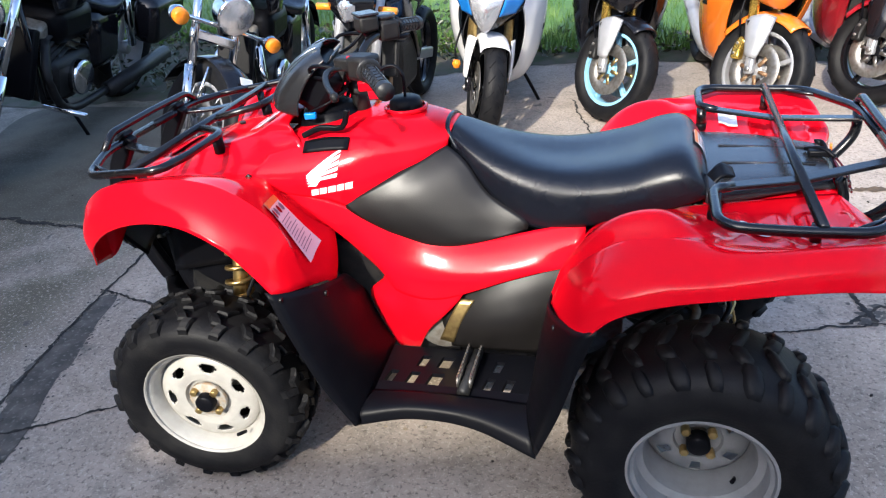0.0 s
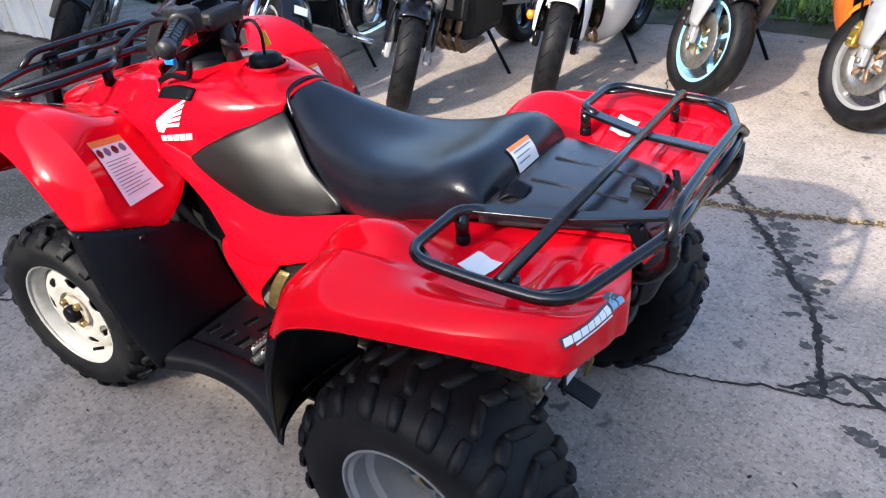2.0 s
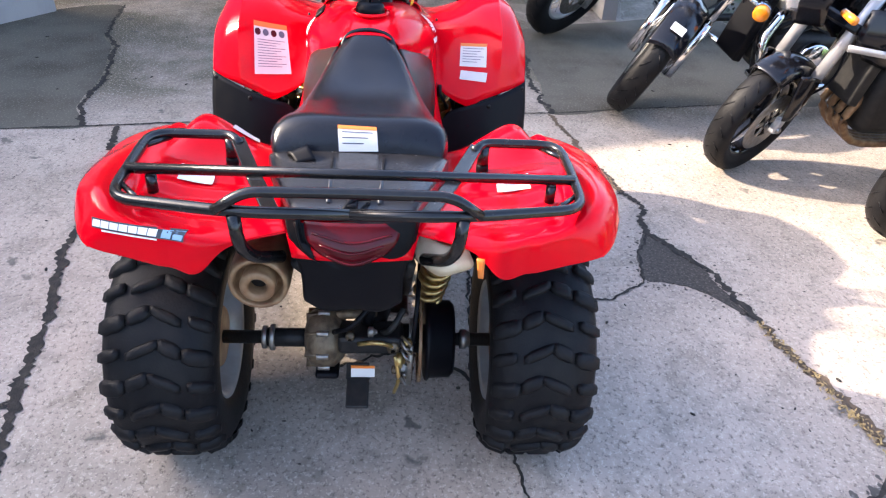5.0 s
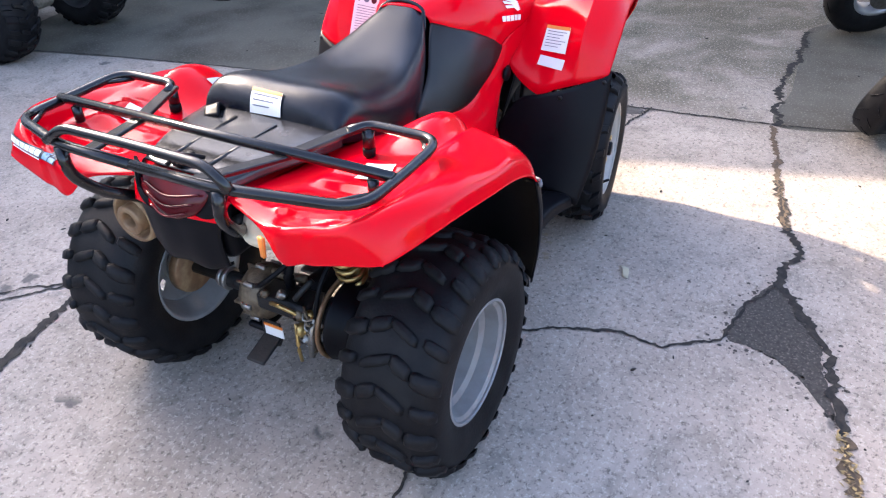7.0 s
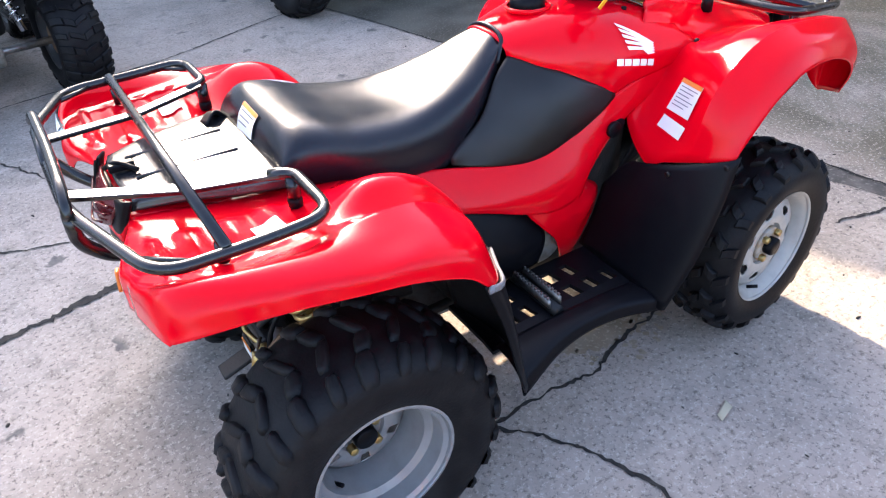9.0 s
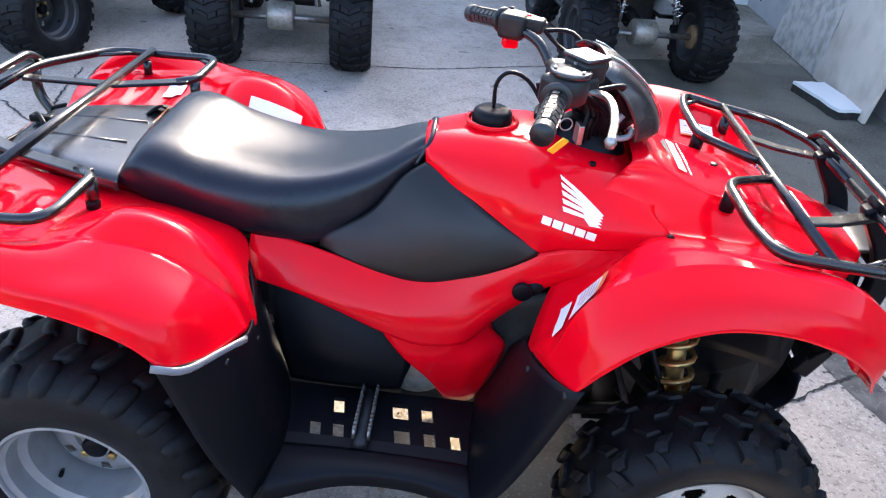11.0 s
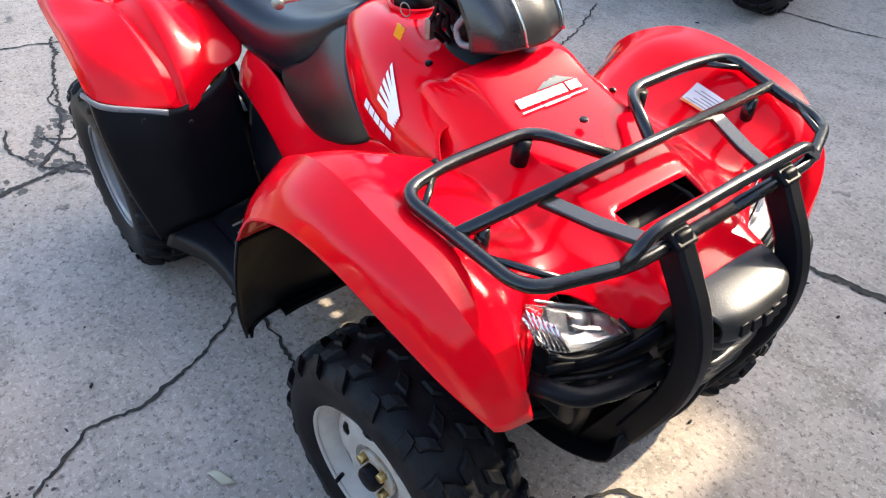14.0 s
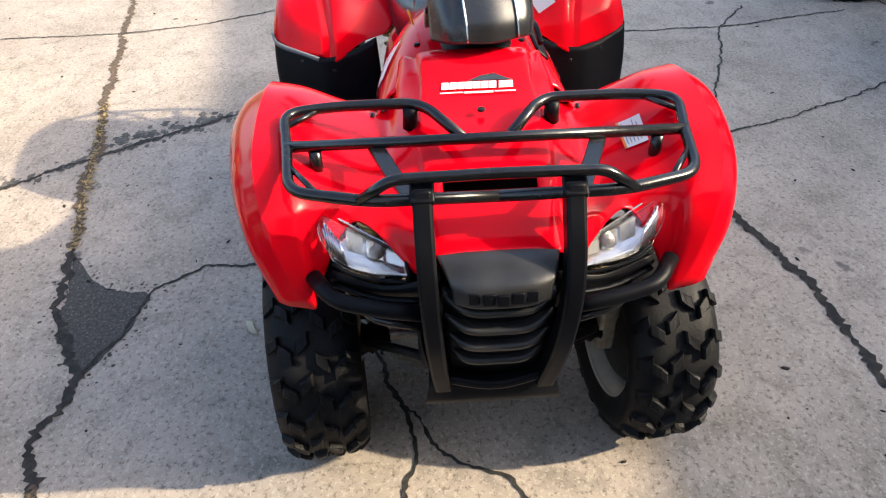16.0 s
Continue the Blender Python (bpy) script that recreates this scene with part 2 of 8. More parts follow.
CONCRETE = concrete_material()


def clear(name, colour=(1, 1, 1), rough=0.02):
    m = bpy.data.materials.new(name)
    m.use_nodes = True
    b = m.node_tree.nodes["Principled BSDF"]
    b.inputs["Base Color"].default_value = (*colour, 1)
    b.inputs["Roughness"].default_value = rough
    b.inputs["Transmission Weight"].default_value = 1.0
    b.inputs["IOR"].default_value = 1.45
    return m


LENS = clear("clear_lens")

# ---- building tools ----
from mathutils.bvhtree import BVHTree


def thing(name, label, category, group="", m=None):
    ob = tagged(new(name), label, category, group)
    if m is not None:
        ob.matrix_world = m
    return ob


def part(name, bm, material, parent=None, label="", smooth=True, thick=0.0, bevel=0.0, offset=-1.0):
    """Links a bmesh as one mesh object under a thing or part."""
    me = bpy.data.meshes.new(name)
    if smooth:
        for f in bm.faces:
            f.smooth = True
    bm.to_mesh(me)
    bm.free()
    me.materials.append(material)
    ob = new(name, me)
    ob.parent = parent
    if label:
        ob["label"] = label
    if thick:
        mod = ob.modifiers.new("thickness", "SOLIDIFY")
        mod.thickness, mod.offset = thick, offset
    if bevel:
        mod = ob.modifiers.new("edges", "BEVEL")
        mod.width, mod.segments, mod.limit_method = bevel, 2, "ANGLE"
    if smooth and (bevel or thick):
        me.set_sharp_from_angle(angle=radians(40))
    return ob


def curve(points, n, closed=False):
    """A smooth line through the points, in n steps."""
    p = [Vector(q) for q in points]
    k = len(p)
    out = []
    total = n if closed else n - 1
    for i in range(n):
        u = i / total * (k if closed else k - 1)
        a = int(min(u, (k if closed else k - 1) - 1e-6))
        f = u - a
        if closed:
            p0, p1, p2, p3 = p[(a - 1) % k], p[a % k], p[(a + 1) % k], p[(a + 2) % k]
        else:
            p1, p2 = p[a], p[a + 1]
            p0 = p[a - 1] if a else p1 * 2 - p2
            p3 = p[a + 2] if a + 2 < k else p2 * 2 - p1
        out.append(0.5 * (2 * p1 + (p2 - p0) * f + (2 * p0 - 5 * p1 + 4 * p2 - p3) * f * f + (3 * p1 - p0 - 3 * p2 + p3) * f ** 3))
    return out


def grid(rows, bm=None, wrap=False):
    """Faces over rows of points."""
    bm = bm or bmesh.new()
    vs = [[bm.verts.new(p) for p in r] for r in rows]
    for a, b in zip(vs, vs[1:]):
        n = len(a)
        for i in range(n if wrap else n - 1):
            bm.faces.new((a[i], a[(i + 1) % n], b[(i + 1) % n], b[i]))
    return bm


def outward(bm, centre):
    """Turns the faces of an open sheet away from a point."""
    bmesh.ops.recalc_face_normals(bm, faces=bm.faces)
    c = Vector(centre)
    if sum((f.normal.dot(f.calc_center_median() - c) * f.calc_area() for f in bm.faces)) < 0:
        bmesh.ops.reverse_faces(bm, faces=bm.faces)
    return bm


def sheet(rows, nu=28, nv=16, s=1, centre=(0, 0, 0.3), creases=()):
    """A smooth sheet through rows of control points; s mirrors it; creases: the rows at which it folds."""
    lines = [curve([(x, y * s, z) for x, y, z in r], nu) for r in rows]
    cuts = [0, *creases, len(rows) - 1]
    across = []
    for i in range(nu):
        col = [l[i] for l in lines]
        run = []
        for a, b in zip(cuts, cuts[1:]):
            n = max(2, round(nv * (b - a) / (len(rows) - 1)) + 1)
            run += curve(col[a:b + 1], n)[(1 if a else 0):]
        across.append(run)
    bm = grid(across)
    return outward(bm, (centre[0], centre[1] * s, centre[2]))


def fillet(points, r=0.03, n=5):
    """Rounds the corners of a line of points."""
    p = [Vector(q) for q in points]
    out = [p[0]]
    for a, b, c in zip(p, p[1:], p[2:]):
        d1, d2 = (a - b), (c - b)
        k = min(r, d1.length * 0.45, d2.length * 0.45)
        s, e = b + d1.normalized() * k, b + d2.normalized() * k
        for i in range(n + 1):
            f = i / n
            out.append(s * (1 - f) ** 2 + b * 2 * f * (1 - f) + e * f * f)
    return out + [p[-1]]


def tube(points, r, seg=10, bm=None, taper=None, flat=1.0):
    """A round bar along a line, its ends closed."""
    bm = bm or bmesh.new()
    p = [Vector(q) for q in points]
    n = len(p)
    up = Vector((0, 0, 1))
    rings = []
    for i in range(n):
        d = (p[min(i + 1, n - 1)] - p[max(i - 1, 0)]).normalized()
        side = d.cross(up)
        if side.length < 0.05:
            side = d.cross(Vector((0, 1, 0)))
        side.normalize()
        top = side.cross(d).normalized()
        k = r * (1 if taper is None else 1 + (taper - 1) * i / (n - 1))
        rings.append([bm.verts.new(p[i] + side * math.cos(a) * k + top * math.sin(a) * k * flat) for a in [2 * math.pi * j / seg for j in range(seg)]])
    for a, b in zip(rings, rings[1:]):
        for j in range(seg):
            bm.faces.new((a[j], a[(j + 1) % seg], b[(j + 1) % seg], b[j]))
    bm.faces.new(rings[0][::-1])
    bm.faces.new(rings[-1])
    bmesh.ops.recalc_face_normals(bm, faces=bm.faces)
    return bm


def bar(points, wide, deep, side=(0, 1, 0), bm=None):
    """A flat bar of oblong section along a line; side: the way of its width."""
    bm = bm or bmesh.new()
    p = [Vector(q) for q in points]
    w = Vector(side).normalized()
    rows = []
    for i in range(len(p)):
        d = (p[min(i + 1, len(p) - 1)] - p[max(i - 1, 0)]).normalized()
        h = d.cross(w).normalized()
        k = w
        rows.append([p[i] + k * wide / 2 + h * deep / 2, p[i] - k * wide / 2 + h * deep / 2, p[i] - k * wide / 2 - h * deep / 2, p[i] + k * wide / 2 - h * deep / 2])
    grid(rows, bm, wrap=True)
    bm.verts.ensure_lookup_table()
    n = len(bm.verts)
    bm.faces.new([bm.verts[n - 4 * len(p) + i] for i in range(4)])
    bm.faces.new([bm.verts[n - 4 + i] for i in range(4)])
    bmesh.ops.recalc_face_normals(bm, faces=bm.faces)
    return bm


def box(centre, size, bm=None, turn=(0, 0, 0)):
    bm = bm or bmesh.new()
    m = pose(*centre, *turn) @ Matrix.Diagonal((*size, 1))
    bmesh.ops.create_cube(bm, size=1, matrix=m)
    return bm


def lathe(profile, axis="y", centre=(0, 0, 0), seg=40, bm=None):
    """Turns a profile of (radius, along) about an axis."""
    bm = bm or bmesh.new()
    rows = []
    for r, h in profile:
        ring = []
        for j in range(seg):
            a = 2 * math.pi * j / seg
            u, v = r * math.cos(a), r * math.sin(a)
            q = {"y": (u, h, v), "x": (h, u, v), "z": (u, v, h)}[axis]
            ring.append(Vector(q) + Vector(centre))
        rows.append(ring)
    grid(rows, bm, wrap=True)
    bmesh.ops.recalc_face_normals(bm, faces=bm.faces)
    return bm


def disc(r, h, axis, centre, seg=24, bm=None, edge=0.15):
    """A short closed cylinder with softened rims."""
    e = min(r, h) * edge
    prof = [(0.0005, -h / 2), (r - e, -h / 2), (r, -h / 2 + e), (r, h / 2 - e), (r - e, h / 2), (0.0005, h / 2)]
    return lathe(prof, axis, centre, seg, bm)


def spring(a, b, r, wire, turns, seg=7):
    a, b = Vector(a), Vector(b)
    d = b - a
    u = d.orthogonal().normalized()
    v = d.normalized().cross(u)
    n = int(turns * 12)
    pts = [a + d * (i / n) + (u * math.cos(i / 12 * 2 * math.pi) + v * math.sin(i / 12 * 2 * math.pi)) * r for i in range(n + 1)]
    return tube(pts, wire, seg)


def prism(outline, lo, hi, axis="y"):
    """A plate from an outline of (u, v) between two heights along an axis."""
    bm = bmesh.new()
    def at(u, v, h):
        return {"y": (u, h, v), "x": (h, u, v), "z": (u, v, h)}[axis]
    a = [bm.verts.new(at(u, v, lo)) for u, v in outline]
    b = [bm.verts.new(at(u, v, hi)) for u, v in outline]
    n = len(a)
    bm.faces.new(a)
    bm.faces.new(b[::-1])
    for i in range(n):
        bm.faces.new((a[i], b[i], b[(i + 1) % n], a[(i + 1) % n]))
    bmesh.ops.recalc_face_normals(bm, faces=bm.faces)
    return bm


def decal(name, shapes, frame_points, tree, material, parent, lift=0.004, label="", cells=5):
    """Thin printed shapes laid on a surface. shapes: outlines in the unit square of the four corners (top left, top right, bottom right, bottom left)."""
    tl, tr, br, bl = (Vector(q) for q in frame_points)
    facing = (tr - tl).cross(tl - bl).normalized()
    bm = bmesh.new()
    for outline in shapes:
        vs = [bm.verts.new((u, v, 0)) for u, v in outline]
        bm.faces.new(vs)
    bmesh.ops.triangulate(bm, faces=bm.faces)
    bmesh.ops.subdivide_edges(bm, edges=bm.edges, cuts=cells, use_grid_fill=True)
    for v in bm.verts:
        u, w = v.co.x, v.co.y
        q = (tl * (1 - u) + tr * u) * (1 - w) + (bl * (1 - u) + br * u) * w
        hit = tree.ray_cast(q + facing * 0.1, -facing, 0.25)[0] if tree else None
        v.co = (hit if hit else q) + facing * lift
    return part(name, bm, material, parent, label, smooth=True)


def tree_of(ob):
    return BVHTree.FromPolygons([v.co for v in ob.data.vertices], [list(p.vertices) for p in ob.data.polygons])


def rect(x0, y0, x1, y1, lean=0.0):
    return [(x0 + lean, y0), (x1 + lean, y0), (x1, y1), (x0, y1)]

# ---- the red quad bike ----
def tyre_mesh(R, w, rim, lug=0.014):
    """The rounded carcass of a tyre about the y axis."""
    c = R - lug
    prof = [(rim - 0.012, -w * 0.36), (rim + 0.004, -w * 0.43), (rim + (c - rim) * 0.35, -w * 0.5), (rim + (c - rim) * 0.65, -w * 0.5), (c - 0.022, -w * 0.455),
            (c - 0.006, -w * 0.36), (c, -w * 0.2), (c + 0.001, 0)]
    return lathe(prof + [(r, -h) for r, h in prof[-2::-1]], "y", seg=64)


def lug_mesh(R, w, lug, h0, h1, span, skew, worn=0.0):
    """One angled tread lug, its edges drawn in towards the top; worn lugs are rounder, with a bluntly rounded inner end."""
    bm = bmesh.new()
    c = R - lug
    n = 5 if worn else 3
    levels = []
    for level, k in ((-0.006, 0.5), (lug * (0.6 - 0.1 * worn), 0.46 - 0.04 * worn), (lug, 0.36 - 0.08 * worn)):
        ring = []
        for i in range(n):
            f = i / (n - 1)
            h = h0 + (h1 - h0) * f
            end = 1 if i == 0 else -1 if i == n - 1 else 0
            q = h + 0.004 * end * (level > lug * 0.9) * (1 if h1 > h0 else -1) * (1 + 1.2 * worn)
            r = c + 0.001 - max(0, abs(h) / w - 0.2) ** 2 * 0.28 + level
            wide = span * k * (1 - 0.35 * worn * (i in (0, n - 1)))
            for side in (-1, 1):
                a = skew * (f if worn else (0, 0.62, 1)[i]) + side * wide
                ring.append(bm.verts.new((r * math.cos(a), q, r * math.sin(a))))
        levels.append(ring)
    rim = list(range(0, 2 * n, 2)) + list(range(2 * n - 1, 0, -2))
    for low, high in zip(levels, levels[1:]):
        for a, b in zip(rim, rim[1:] + rim[:1]):
            bm.faces.new((low[a], low[b], high[b], high[a]))
    for i in range(0, 2 * n - 2, 2):
        bm.faces.new([levels[2][i + k] for k in (0, 1, 3, 2)])
    bmesh.ops.recalc_face_normals(bm, faces=bm.faces)
    return bm


def add_tread(tyre, R, w, lug, rows, count, joined, worn=0.0):
    step = 2 * math.pi / count
    jobs = [(sign * h0 * w, sign * h1 * w, span * step, skew * step, (shift + (0.5 if sign < 0 else 0)) * step) for h0, h1, span, skew, shift in rows for sign in (1, -1)]
    if joined:
        bm = bmesh.new()
        for h0, h1, span, skew, shift in jobs:
            one = lug_mesh(R, w, lug, h0, h1, span, skew)
            me = bpy.data.meshes.new("lug")
            one.to_mesh(me)
            one.free()
            for i in range(count):
                n = len(bm.verts)
                bm.from_mesh(me)
                bm.verts.ensure_lookup_table()
                bmesh.ops.rotate(bm, verts=bm.verts[n:], matrix=Matrix.Rotation(-(i * step + shift), 3, "Y"))
            bpy.data.meshes.remove(me)
        tagged(part("tread", bm, RUBBER, tyre, smooth=False), kind="stuff")
        return
    for h0, h1, span, skew, shift in jobs:
        first = part("tread_lug", lug_mesh(R, w, lug, h0, h1, span, skew, worn=worn), RUBBER, tyre, smooth=worn > 0)
        for i in range(count):
            o = first if i == 0 else new("tread_lug", first.data)
            o.parent = tyre
            o.matrix_local = Matrix.Rotation(-(i * step + shift), 4, "Y")


FRONT_LUGS = ((0.02, 0.17, 0.36, 0.22, 0.0), (0.2, 0.36, 0.34, -0.24, 0.45), (0.34, 0.48, 0.32, 0.12, 0.02))
REAR_LUGS = ((0.25, 0.5, 0.3, -0.1, 0.0), (0.04, 0.24, 0.27, -0.13, 0.16), (0.29, 0.5, 0.22, -0.1, 0.52), (-0.05, 0.23, 0.2, -0.2, 0.68))


def atv_wheel(name, parent, m, s, front, rim_mat, tyre_label, joined=False):
    """One wheel under its quad bike, its outer side towards s."""
    w = new(name)
    w.parent, w.matrix_local = parent, m
    R, wide, rim = (0.275, 0.2, 0.163) if front else (0.29, 0.245, 0.152)
    lug = 0.014 if front else 0.012
    tyre = part("tyre", tyre_mesh(R, wide, rim, lug), RUBBER, w, tyre_label)
    add_tread(tyre, R, wide, lug, FRONT_LUGS if front else REAR_LUGS, 19 if front else 12, joined, 0.0 if front else 1.0)
    o, i = wide * 0.42, -wide * 0.42
    dish = o - (0.035 if front else 0.125)
    barrel = [(rim - 0.004, o), (rim + 0.004, o + 0.004), (rim, o - 0.004), (rim - 0.012, o - 0.014), (rim - 0.016, o - 0.03), (rim - 0.024, o - 0.05),
              (rim - 0.024, i + 0.04), (rim - 0.012, i + 0.014), (rim + 0.004, i - 0.004), (rim - 0.004, i)]
    if not front:
        barrel = [(rim - 0.006, o - 0.002), (rim - 0.002, o + 0.004), (rim + 0.004, o + 0.003), (rim - 0.004, o - 0.006), (rim - 0.012, o - 0.012), (rim - 0.015, o - 0.048), (rim - 0.03, o - 0.058),
                  (rim - 0.034, o - 0.1), (rim - 0.038, o - 0.128), (rim - 0.026, i + 0.05), (rim - 0.012, i + 0.02), (rim - 0.006, i + 0.004), (rim + 0.004, i - 0.003)]
    part("rim", lathe([(r, h * s) for r, h in barrel], "y", seg=48), rim_mat, w, "painted steel rim", thick=0.003)
    # the dished centre with slots
    bm = bmesh.new()
    seg = 112 if front else 48
    radii = [0.03, 0.06, 0.064, 0.079] + [0.083 + 0.004 * k for k in range(10)] + [0.13, rim - 0.025, rim - 0.02] if front else [0.03, 0.052, 0.056, 0.068, rim - 0.056, rim - 0.045, rim - 0.037]
    hs = [0, 0, 0.012, 0.0135] + [0.0145 - 0.00025 * k - 0.00006 * k * k for k in range(10)] + [0.003, -0.006, -0.03] if front else [0, 0, 0.008, 0.01, 0.004, -0.01, -0.012]
    rings = [[bm.verts.new((r * math.cos(2 * math.pi * j / seg), (dish + h) * s, r * math.sin(2 * math.pi * j / seg))) for j in range(seg)] for r, h in zip(radii, hs)]
    for k, (a, b) in enumerate(zip(rings, rings[1:])):
        for j in range(seg):
            around, across = ((j + 0.5) % 16 - 8) * 0.0056, (radii[k] + radii[k + 1]) / 2 - 0.1 if front else 0
            if front and (abs(around) / (0.019 + 0.3 * across)) ** 2.3 + (abs(across - 0.004) / 0.0125) ** 2.3 < 1 or (not front and k == 3 and j % 8 in (3, 4)):
                continue
            bm.faces.new((a[j], a[(j + 1) % seg], b[(j + 1) % seg], b[j]))
    bmesh.ops.recalc_face_normals(bm, faces=bm.faces)
    part("wheel_disc", bm, rim_mat, w, "slotted steel wheel disc", thick=0.003)
    part("hub", disc(0.052, 0.014, "y", (0, (dish + (0.009 if front else -0.012)) * s, 0), 24), WORN_HUB if front else STEEL, w, "scuffed painted hub plate")
    part("hub_cap", disc(0.026, 0.036, "y", (0, (dish + 0.022) * s, 0), 20), BLACK_PLASTIC, w, "black plastic hub cap")
    for k in range(4):
        a = math.pi / 4 + k * math.pi / 2
        part("wheel_nut", disc(0.0105, 0.022, "y", (0.04 * math.cos(a), (dish + 0.02) * s, 0.042 * math.sin(a)), 6), BRASS, w)
    part("valve", tube([((rim - 0.03) * 0.7, (dish + 0.03) * s, -(rim - 0.03) * 0.7), ((rim - 0.045) * 0.7, (dish + 0.055) * s, -(rim - 0.045) * 0.7)], 0.005, 8), BLACK_PLASTIC, w)
    if front:
        part("brake_plate", lathe([(0.0005, -0.014), (0.05, -0.016), (0.07, -0.008), (0.12, -0.006), (0.133, 0.004), (0.134, 0.03)], "y", (0, 0, 0), 32), ENGINE, w, "black brake backing plate").matrix_local = pose(0, (dish - 0.1) * s, 0, 0, 0, 0 if s > 0 else 180)
    else:
        part("drum_back", disc(0.078, 0.03, "y", (0, (dish - 0.05) * s, 0), 24), RUST, w, "rusty hub back")
    return w


quad = thing("quad_bike", "red four-wheeled quad bike with black racks on concrete", "quad bike")
STEER = 6.0
for s in (1, -1):
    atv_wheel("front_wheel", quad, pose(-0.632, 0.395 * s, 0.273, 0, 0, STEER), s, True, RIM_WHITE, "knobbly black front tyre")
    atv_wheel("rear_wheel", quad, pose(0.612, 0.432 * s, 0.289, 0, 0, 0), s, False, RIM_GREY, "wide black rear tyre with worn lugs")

# front fender moulding: half rows from the wheel lip to the spine
LIP_F = [(-0.885, 0.405, 0.64), (-0.825, 0.455, 0.72), (-0.735, 0.488, 0.785), (-0.63, 0.505, 0.82), (-0.52, 0.517, 0.822), (-0.42, 0.527, 0.782), (-0.36, 0.528, 0.725), (-0.315, 0.525, 0.668)]
EDGE_F = [(-0.892, 0.385, 0.635), (-0.855, 0.44, 0.745), (-0.765, 0.47, 0.825), (-0.64, 0.483, 0.86), (-0.52, 0.487, 0.865), (-0.42, 0.49, 0.83), (-0.335, 0.492, 0.757), (-0.29, 0.48, 0.652)]
CREST_F = [(-0.895, 0.355, 0.63), (-0.868, 0.405, 0.775), (-0.775, 0.43, 0.865), (-0.65, 0.437, 0.893), (-0.52, 0.435, 0.9), (-0.415, 0.432, 0.868), (-0.318, 0.435, 0.788), (-0.272, 0.43, 0.637)]
INSET_F = [(-0.893, 0.335, 0.627), (-0.855, 0.36, 0.785), (-0.77, 0.375, 0.858), (-0.65, 0.37, 0.878), (-0.52, 0.365, 0.883), (-0.435, 0.36, 0.86), (-0.37, 0.36, 0.795), (-0.258, 0.375, 0.62)]
INNER_F = [(-0.868, 0.328, 0.652), (-0.828, 0.326, 0.787), (-0.755, 0.31, 0.828), (-0.65, 0.295, 0.84), (-0.53, 0.285, 0.84), (-0.455, 0.28, 0.832), (-0.4, 0.28, 0.788), (-0.255, 0.315, 0.6)]
VALLEY_F = [(-0.824, 0.252, 0.776), (-0.8, 0.235, 0.787), (-0.755, 0.215, 0.8), (-0.65, 0.21, 0.812), (-0.55, 0.205, 0.815), (-0.47, 0.2, 0.81), (-0.42, 0.21, 0.77), (-0.3, 0.2, 0.68)]
TONGUE_F = [(-0.905, 0.142, 0.705), (-0.852, 0.163, 0.776), (-0.765, 0.172, 0.806), (-0.665, 0.172, 0.826), (-0.575, 0.167, 0.838), (-0.495, 0.163, 0.858), (-0.445, 0.165, 0.872), (-0.365, 0.163, 0.877)]
SPINE_F = [(-0.93, 0.122, 0.758), (-0.86, 0.125, 0.785), (-0.775, 0.13, 0.815), (-0.68, 0.135, 0.843), (-0.6, 0.13, 0.862), (-0.52, 0.12, 0.886), (-0.47, 0.122, 0.901), (-0.4, 0.126, 0.903)]
RIDGE_F = [(-0.94, 0.08, 0.772), (-0.868, 0.085, 0.802), (-0.775, 0.09, 0.828), (-0.68, 0.095, 0.857), (-0.6, 0.09, 0.872), (-0.52, 0.09, 0.896), (-0.465, 0.092, 0.925), (-0.42, 0.096, 0.925)]
HALF_F = [LIP_F, EDGE_F, CREST_F, INSET_F, INNER_F, VALLEY_F, TONGUE_F, SPINE_F, RIDGE_F]
whole = HALF_F + [[(x, -y, z) for x, y, z in r] for r in HALF_F[::-1]]
bm = sheet(whole, 48, 122, centre=(-0.55, 0, 0.2), creases=(2, 15))
# the air slot in the nose
for f in [f for f in bm.faces if -0.83 < f.calc_center_median().x < -0.785 and abs(f.calc_center_median().y) < 0.083]:
    bm.faces.remove(f)
front_fender = part("front_fender", bm, RED, quad, "glossy red plastic front fender", thick=0.004)
FRONT_TREE = tree_of(front_fender)
part("air_slot", box((-0.805, 0, 0.735), (0.07, 0.175, 0.05)), BLACK_PLASTIC, quad, "black air slot", smooth=False)
part("fender_bolt", disc(0.008, 0.006, "z", (-0.62, 0, 0.884), 12), GREY_PLASTIC, quad)

# tank cover, from the steering head to the nose of the seat
TANK = [[(-0.5, 0.218, 0.79), (-0.4, 0.216, 0.77), (-0.3, 0.203, 0.75), (-0.22, 0.19, 0.728), (-0.1, 0.145, 0.78), (-0.01, 0.095, 0.825)],
        [(-0.505, 0.215, 0.815), (-0.4, 0.213, 0.81), (-0.3, 0.208, 0.805), (-0.2, 0.19, 0.8), (-0.09, 0.145, 0.825), (-0.008, 0.09, 0.852)],
        [(-0.47, 0.19, 0.845), (-0.39, 0.182, 0.857), (-0.28, 0.175, 0.868), (-0.18, 0.16, 0.87), (-0.075, 0.12, 0.872), (-0.005, 0.083, 0.872)],
        [(-0.468, 0.156, 0.862), (-0.37, 0.135, 0.895), (-0.27, 0.125, 0.908), (-0.17, 0.112, 0.91), (-0.07, 0.085, 0.9), (-0.002, 0.06, 0.888)],
        [(-0.445, 0.085, 0.884), (-0.36, 0.075, 0.91), (-0.26, 0.065, 0.922), (-0.16, 0.06, 0.925), (-0.06, 0.04, 0.912), (0.0, 0.03, 0.896)]]
